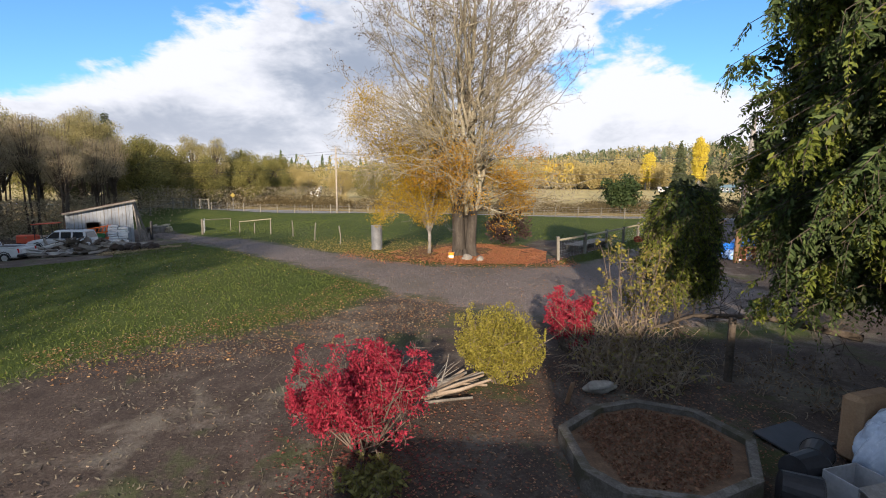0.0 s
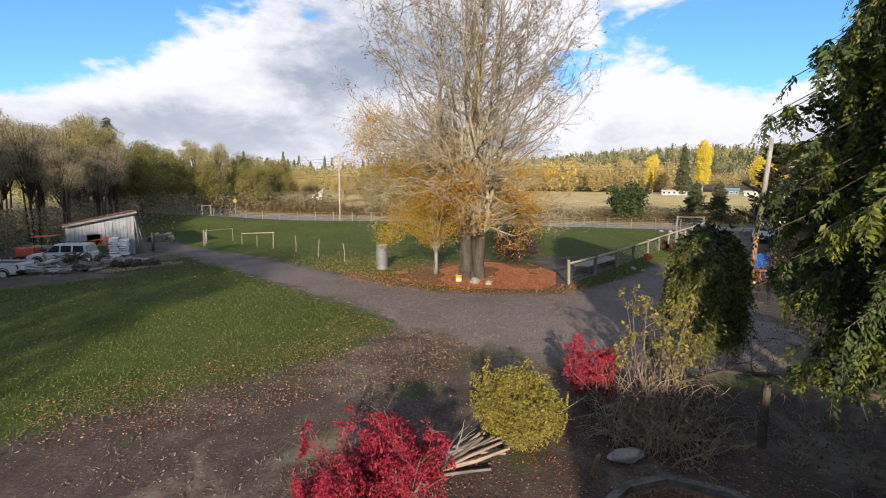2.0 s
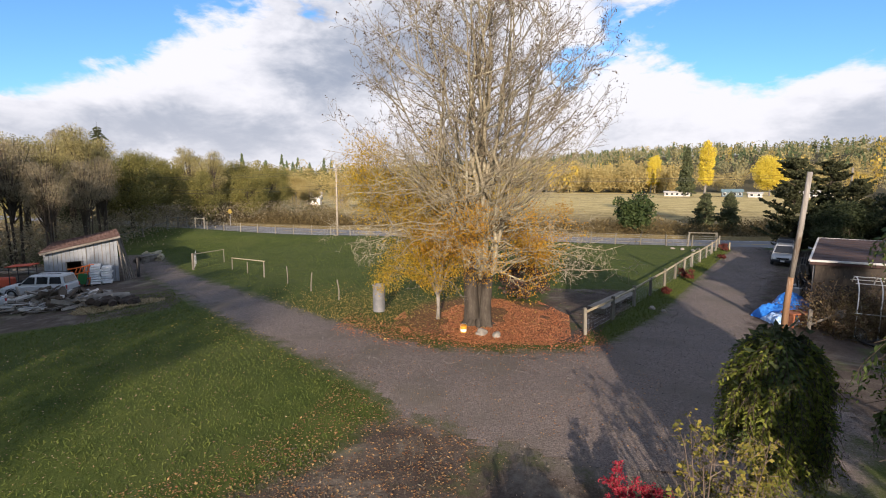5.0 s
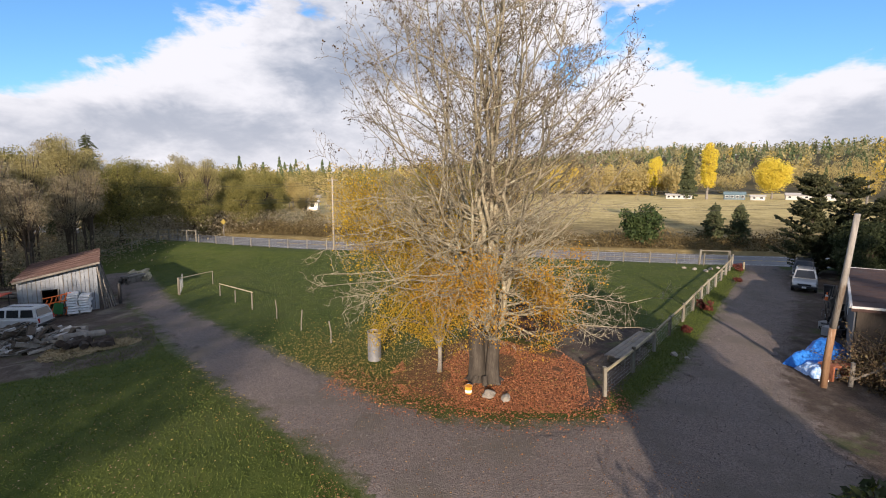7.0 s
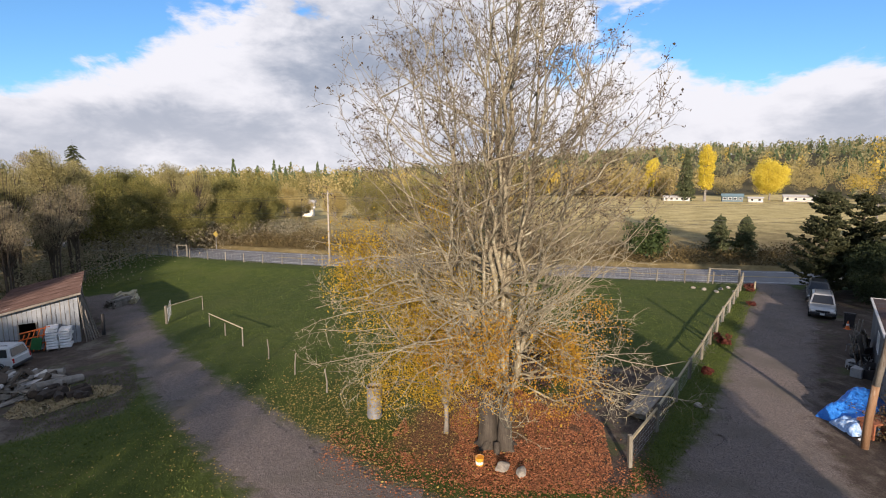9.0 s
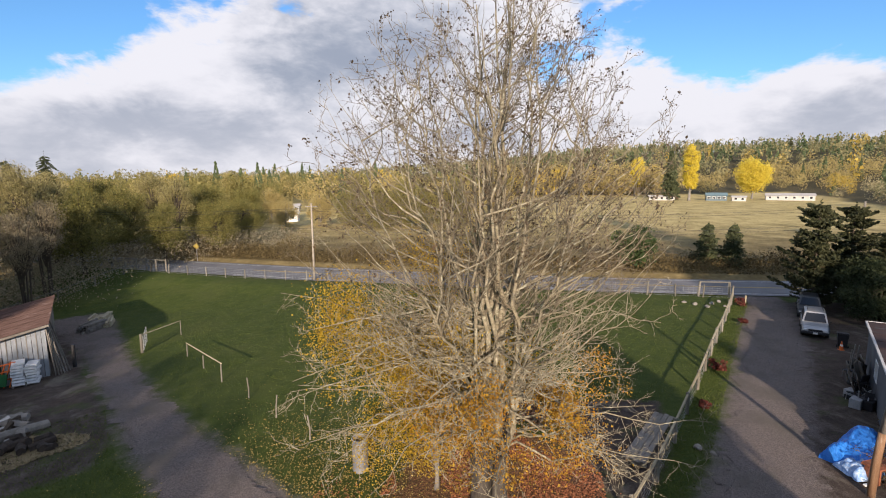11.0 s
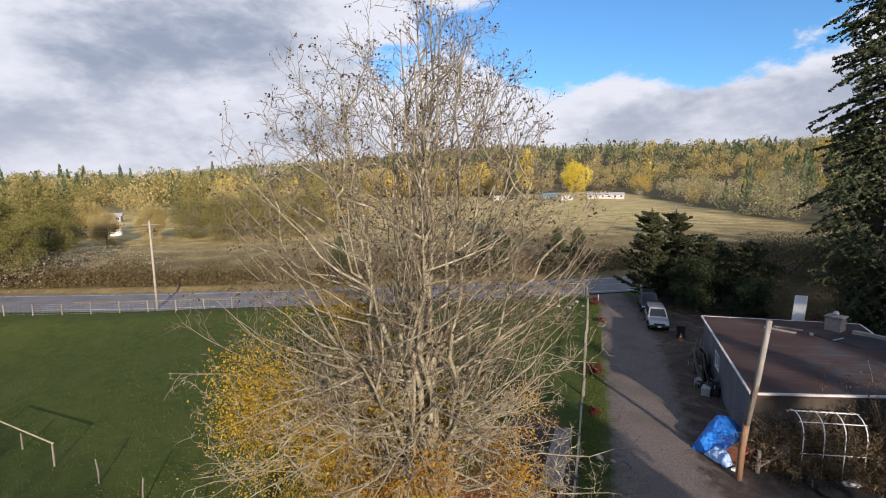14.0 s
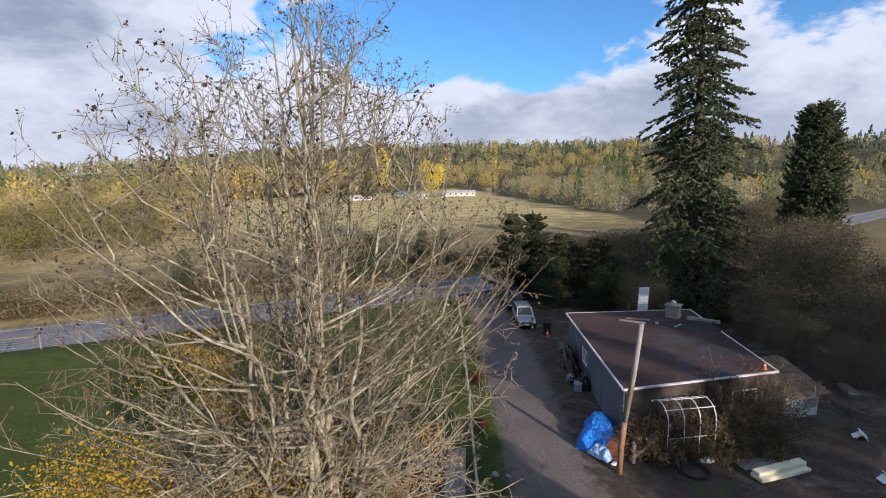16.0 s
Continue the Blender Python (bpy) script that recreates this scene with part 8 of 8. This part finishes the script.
def build_back_house():
    """An unseen tall house added behind the flight's start; only its shadow and reflections matter."""
    ho = thing("house", "unseen plain gabled house with pale siding, added to shade the yard", "house", Matrix())
    x0, x1, y0, y1, e, r = 4.5, 24.0, -12.0, -2.2, 3.5, 5.6
    part("wall", Geo().box((x1 - x0, 0.2, e + 1.4), pose((x0 + x1) / 2, y1, (e - 1.4) / 2)), SIDING, ho)
    part("wall", Geo().box((x1 - x0, 0.2, e + 1.4), pose((x0 + x1) / 2, y0, (e - 1.4) / 2)), SIDING, ho)
    for x in (x0, x1):
        part("gable", Geo().prism([(y0, -1.4), (y1, -1.4), (y1, e), ((y0 + y1) / 2, r - 0.2), (y0, e)], 0.2, pose(x, 0, 0, 0, 0, 90)), SIDING, ho)
    ym = (y0 + y1) / 2
    for s, yb in ((1, y1 + 0.5), (-1, y0 - 0.5)):
        g = Geo()
        for dz in (0, 0.15):
            g.v += [Vector((x0 - 0.4, yb, e - 0.25 + dz)), Vector((x1 + 0.4, yb, e - 0.25 + dz)), Vector((x1 + 0.4, ym, r + dz)), Vector((x0 - 0.4, ym, r + dz))]
        g.f += [(0, 1, 2, 3), (7, 6, 5, 4), (0, 4, 5, 1), (1, 5, 6, 2), (2, 6, 7, 3), (3, 7, 4, 0)]
        part("roof", g, ROOFING, ho)
    # unseen low porch added on its west side to shade the nearest dirt
    part("porch_roof", Geo().box((4.5, 4.2, 0.16), pose(2.3, -4.6, 2.35), 0.02), ROOFING, ho)
    part("porch_wall", Geo().box((4.2, 0.12, 3.6), pose(2.3, -6.4, 0.5)), SIDING, ho)
    for x in (0.3, 2.3):
        part("porch_post", Geo().box((0.14, 0.14, 3.6), pose(x, -2.7, 0.48), 0.01), OLDWOOD, ho)


# ---- the far houses ----
def far_house(label, x, y, L, W, h, rz, wall_mat, roof_mat, wins=4):
    ho = thing("house", label, "house", at(x, y, 0, rz), "far houses")
    part("wall", Geo().box((L, W, h + 0.4), pose(0, 0, h / 2 - 0.2), 0.02), wall_mat, ho)
    part("roof", Geo().prism([(-W / 2 - 0.5, h - 0.1), (W / 2 + 0.5, h - 0.1), (0, h + W * 0.22)], L + 0.8, pose(0, 0, 0, 0, 0, 90)), roof_mat, ho)
    for k in range(wins):
        xx = -L / 2 + L * (k + 0.5) / wins
        w = part("window", Geo().box((1.3, 0.08, 1.2), pose(xx, -W / 2 - 0.02, h * 0.58), 0.01), WHITE, ho)
        part("pane", Geo().box((1.1, 0.06, 1.0), pose(xx, -W / 2 - 0.06, h * 0.58)), GLASS, w)


def build_far_houses():
    OFFWHITE = surf("weathered_far_siding", (0.34, 0.33, 0.31), (0.42, 0.41, 0.39), (0.50, 0.49, 0.47), scale=0.6, fine=8, bump=0.1)
    teal = surf("blue_green_roof", (0.10, 0.16, 0.18), (0.16, 0.24, 0.27), scale=1)
    far_house("long white far trailer home beside yellow poplars", 91, 272, 12, 3.4, 1.9, -15, OFFWHITE, OFFWHITE, 5)
    far_house("far house with blue-green roof beyond the field", 116, 268, 9, 6, 2.6, -20, surf("dark_teal_wall", (0.09, 0.13, 0.15), (0.14, 0.18, 0.2), scale=1), teal, 4)
    far_house("long white far building beyond the field", 151, 268, 20, 5, 2.4, -24, OFFWHITE, surf("grey_far_roof", (0.3, 0.29, 0.28), (0.42, 0.41, 0.4), scale=1), 6)
    far_house("white far trailer beyond the field", 124, 262, 6, 3.0, 2.0, -20, OFFWHITE, OFFWHITE, 2)
    far_house("small white far house among autumn trees", -74, 196, 6, 4, 2.2, 12, SIDING, surf("grey_far_roof", (0.3, 0.29, 0.28), (0.42, 0.41, 0.4), scale=1), 3)
    far_house("long low dark far barn among trees", -72, 143, 12, 5, 2.6, 14, DARKBARK, GALV, 3)
    far_house("small white far shed beside the field", -58, 156, 3.4, 3, 2.4, 12, WHITE, WHITE, 1)


# ---- fallen leaves, grass, stones ----
def scatter_in(rng, poly, n):
    p = np.array(poly)
    lo, hi = p.min(0), p.max(0)
    out = np.zeros((0, 2))
    while len(out) < n:
        q = lo + (hi - lo) * rng.random((n * 2, 2))
        out = np.concatenate([out, q[inside(poly, q[:, 0], q[:, 1]) > 0]])
    return out[:n]


def strew(name, label, category, xy, size, material, rng, h=0.03, flat=0.85, long=1.25, z_jit=0.015):
    c = np.column_stack([xy, land(xy[:, 0], xy[:, 1]) + h + z_jit * rng.random(len(xy))])
    ob = new(name, quads_mesh(name, leaf_quads(rng, c, size, long, 0.0, flat), material))
    tagged(ob, label, category, kind="stuff")


def build_litter():
    rng = np.random.default_rng(71)
    orange = foliage("fallen_orange_leaf", (0.19, 0.062, 0.026), (0.34, 0.128, 0.055), (0.48, 0.23, 0.11), trans=0.1)
    yellow = foliage("fallen_yellow_leaf", (0.22, 0.14, 0.03), (0.36, 0.25, 0.06), (0.48, 0.37, 0.13), trans=0.1)
    tan = foliage("fallen_tan_leaf", (0.15, 0.085, 0.045), (0.28, 0.18, 0.10), (0.44, 0.34, 0.23), trans=0.1)
    rust_mix = foliage("fallen_mixed_leaf", (0.11, 0.045, 0.02), (0.24, 0.12, 0.05), (0.42, 0.28, 0.12), trans=0.1)
    xy = scatter_in(rng, LEAFBED, 46000)
    keep = np.array([noise.noise(Vector((x * 0.55, y * 0.55, 2))) > -0.08 + 0.013 * ((x - 1.0) ** 2 + (y - 28.2) ** 2) - 0.32 + 0.26 * (x < -0.4 + 0.5 * math.sin(y * 1.7)) for x, y in xy])
    strew("fallen_leaves", "thick bed of orange fallen leaves under the tree", "fallen leaves", xy[keep], 0.046, orange, rng, 0.03, 0.8)
    rim = np.column_stack([rng.uniform(-7, 6, 5000), rng.normal(25.3, 0.9, 5000)])
    rim[:, 1] += 0.055 * (rim[:, 0] - 0.3) ** 2 * (0.5 + 0.3 * (rim[:, 0] < 0))
    strew("fallen_leaves", "orange leaves drifted along the gravel edge", "fallen leaves", rim, 0.055, orange, rng, 0.05)
    ring = np.column_stack([rng.normal(-6.5, 4.0, 9000), rng.normal(30, 3.2, 9000)])
    ring = ring[inside(GRAVEL, ring[:, 0], ring[:, 1]) < 0.6 * rng.random(len(ring)) ** 2]
    strew("fallen_leaves", "scattered yellow leaves on grass beside the gravel", "fallen leaves", ring, 0.05, yellow, rng, 0.06)
    lawn = scatter_in(rng, [(-20, 28), (-6, 18), (-1, 14), (-5, 9), (-14, 9), (-20, 16)], 2800)
    strew("fallen_leaves", "scattered pale leaves on the near lawn", "fallen leaves", lawn, 0.036, tan, rng, 0.04)
    drift = scatter_in(rng, [(-9, 22), (-5, 25.4), (4, 24.8), (7, 22), (6, 17), (0, 16.6), (-3.5, 19)], 2200)
    strew("fallen_leaves", "scattered yellow and rusty leaves on the gravel", "fallen leaves", drift, 0.036, rust_mix, rng, 0.06)
    front = scatter_in(rng, [(-8, 3), (-7, 13), (-1, 18), (6, 17), (9, 13), (10, 3)], 4200)
    strew("fallen_leaves", "scattered tan leaves on bare dirt", "fallen leaves", front, 0.03, tan, rng, 0.02)
    band = scatter_in(rng, [(-10.5, 11.4), (-7.0, 14.6), (-5.0, 17), (-4.6, 20.2), (-2.2, 18.2), (1, 16.6), (0, 14), (-3, 12.6), (-8, 9.8)], 6000)
    strew("fallen_leaves", "rusty and tan leaves along the lawn's worn edge", "fallen leaves", band, 0.04, rust_mix, rng, 0.03)
    bed = scatter_in(rng, [(1, 5.5), (-0.8, 8), (1.5, 11), (3.5, 12.5), (7, 12), (8.5, 8), (7, 5)], 9000)
    rust = foliage("fallen_rust_leaf", (0.075, 0.035, 0.02), (0.15, 0.07, 0.04), (0.27, 0.15, 0.085), trans=0.1)
    strew("fallen_leaves", "rust-brown leaves under the bushes", "fallen leaves", bed, 0.034, rust, rng, 0.02)
    inp = scatter_in(rng, [(3.4, 8.9), (4.0, 9.7), (4.8, 10.0), (5.6, 9.7), (6.0, 8.9), (5.6, 7.9), (4.8, 7.3), (3.9, 7.4)], 4200)
    c = np.column_stack([inp, np.full(len(inp), -0.53) + 0.03 * rng.random(len(inp))])
    ob = new("fallen_leaves", quads_mesh("fallen_leaves", leaf_quads(rng, c, 0.03, 1.8, 0.0, 0.5), rust))
    tagged(ob, "dry brown leaves filling the planter", "fallen leaves", kind="stuff")
    under = np.column_stack([rng.normal(-0.1, 0.9, 2000), rng.normal(8.0, 0.8, 2000)])
    strew("fallen_leaves", "red leaves dropped round the burning bush", "fallen leaves", under, 0.034, foliage("fallen_red_leaf", (0.10, 0.025, 0.02), (0.19, 0.05, 0.04), (0.28, 0.12, 0.08), trans=0.1), rng, 0.02)
    w = 6.283 * rng.random(5200)
    q = np.sqrt(rng.random(5200)) * (0.85 + 0.2 * np.sin(3 * w))
    straw = np.column_stack([-23.0 + 3.0 * q * np.cos(w), 31.2 + 2.2 * q * np.sin(w)])
    strew("dry_straw", "pale dead grass ringing the burn pile", "straw", straw, 0.05, foliage("dead_straw", (0.16, 0.12, 0.06), (0.26, 0.20, 0.11), (0.36, 0.29, 0.17), trans=0.1), rng, 0.03, 0.6, 5.0)
    tuft = scatter_in(rng, [(-14, 6), (-9.5, 13), (-5, 16), (-1, 17), (2, 14), (0, 8), (-2, 2), (-12, 2)], 9000)
    pick = np.array([noise.noise(Vector((x * 0.45, y * 0.8, 5))) > -0.05 for x, y in tuft])
    c = np.column_stack([tuft[pick], land(tuft[pick, 0], tuft[pick, 1]) + 0.02])
    ob = new("dead_grass", quads_mesh("dead_grass", leaf_quads(rng, c, 0.022, 4.0, -0.4), foliage("dead_grass_blade", (0.06, 0.051, 0.037), (0.115, 0.10, 0.074), (0.18, 0.16, 0.12), trans=0.1)))
    tagged(ob, "trampled dead grass and crumbs on the bare dirt", "dead grass", kind="stuff")
    # grass blades on the lawns
    blade = foliage("grass_blade", (0.044, 0.069, 0.011), (0.079, 0.108, 0.020), (0.126, 0.146, 0.032), trans=0.3)
    spots = [(scatter_in(rng, [(-26, 33), (-21, 27), (-30, 20), (-24, 4), (-12.5, 5), (-9.5, 9.5), (-5.5, 13), (-3.4, 15.8), (-2.6, 18.6), (-8, 23), (-17, 30), (-22, 35.5)], 52000)),
             (scatter_in(rng, [(-29, 47), (-23, 41), (-15, 34), (-6.5, 27.6), (-5, 33), (0, 36.5), (6.5, 36), (12, 39), (25, 62), (-2, 65), (-40, 70), (-46, 62)], 52000)),
             (scatter_in(rng, [(4.8, 25.4), (6.8, 27.2), (10, 32), (15, 41), (26.6, 61.5), (26, 63), (5.2, 27.2)], 14000))]
    for k, xy in enumerate(spots):
        c = np.column_stack([xy, land(xy[:, 0], xy[:, 1]) + 0.03])
        q = leaf_quads(rng, c, 0.022, 5.0, -1.3)
        ob = new("grass", quads_mesh("grass", q, blade))
        tagged(ob, ("short green lawn grass beside the drive", "short green pasture grass inside the fence", "longer green grass along the fence verge")[k], "grass", kind="stuff")
    # loose pebbles on the gravel
    xy = scatter_in(rng, GRAVEL, 16000)
    c = np.column_stack([xy, land(xy[:, 0], xy[:, 1]) + 0.055])
    ob = new("loose_stones", quads_mesh("loose_stones", leaf_quads(rng, c, 0.036, 1.2, 0.0, 0.5), surf("gravel_stone", (0.07, 0.062, 0.057), (0.11, 0.098, 0.09), (0.155, 0.14, 0.13), scale=3, island=0.6, bump=0)))
    tagged(ob, "loose grey stones on the gravel drive", "stones", kind="stuff")


build_front_yard()
build_back_house()
build_far_houses()
build_litter()
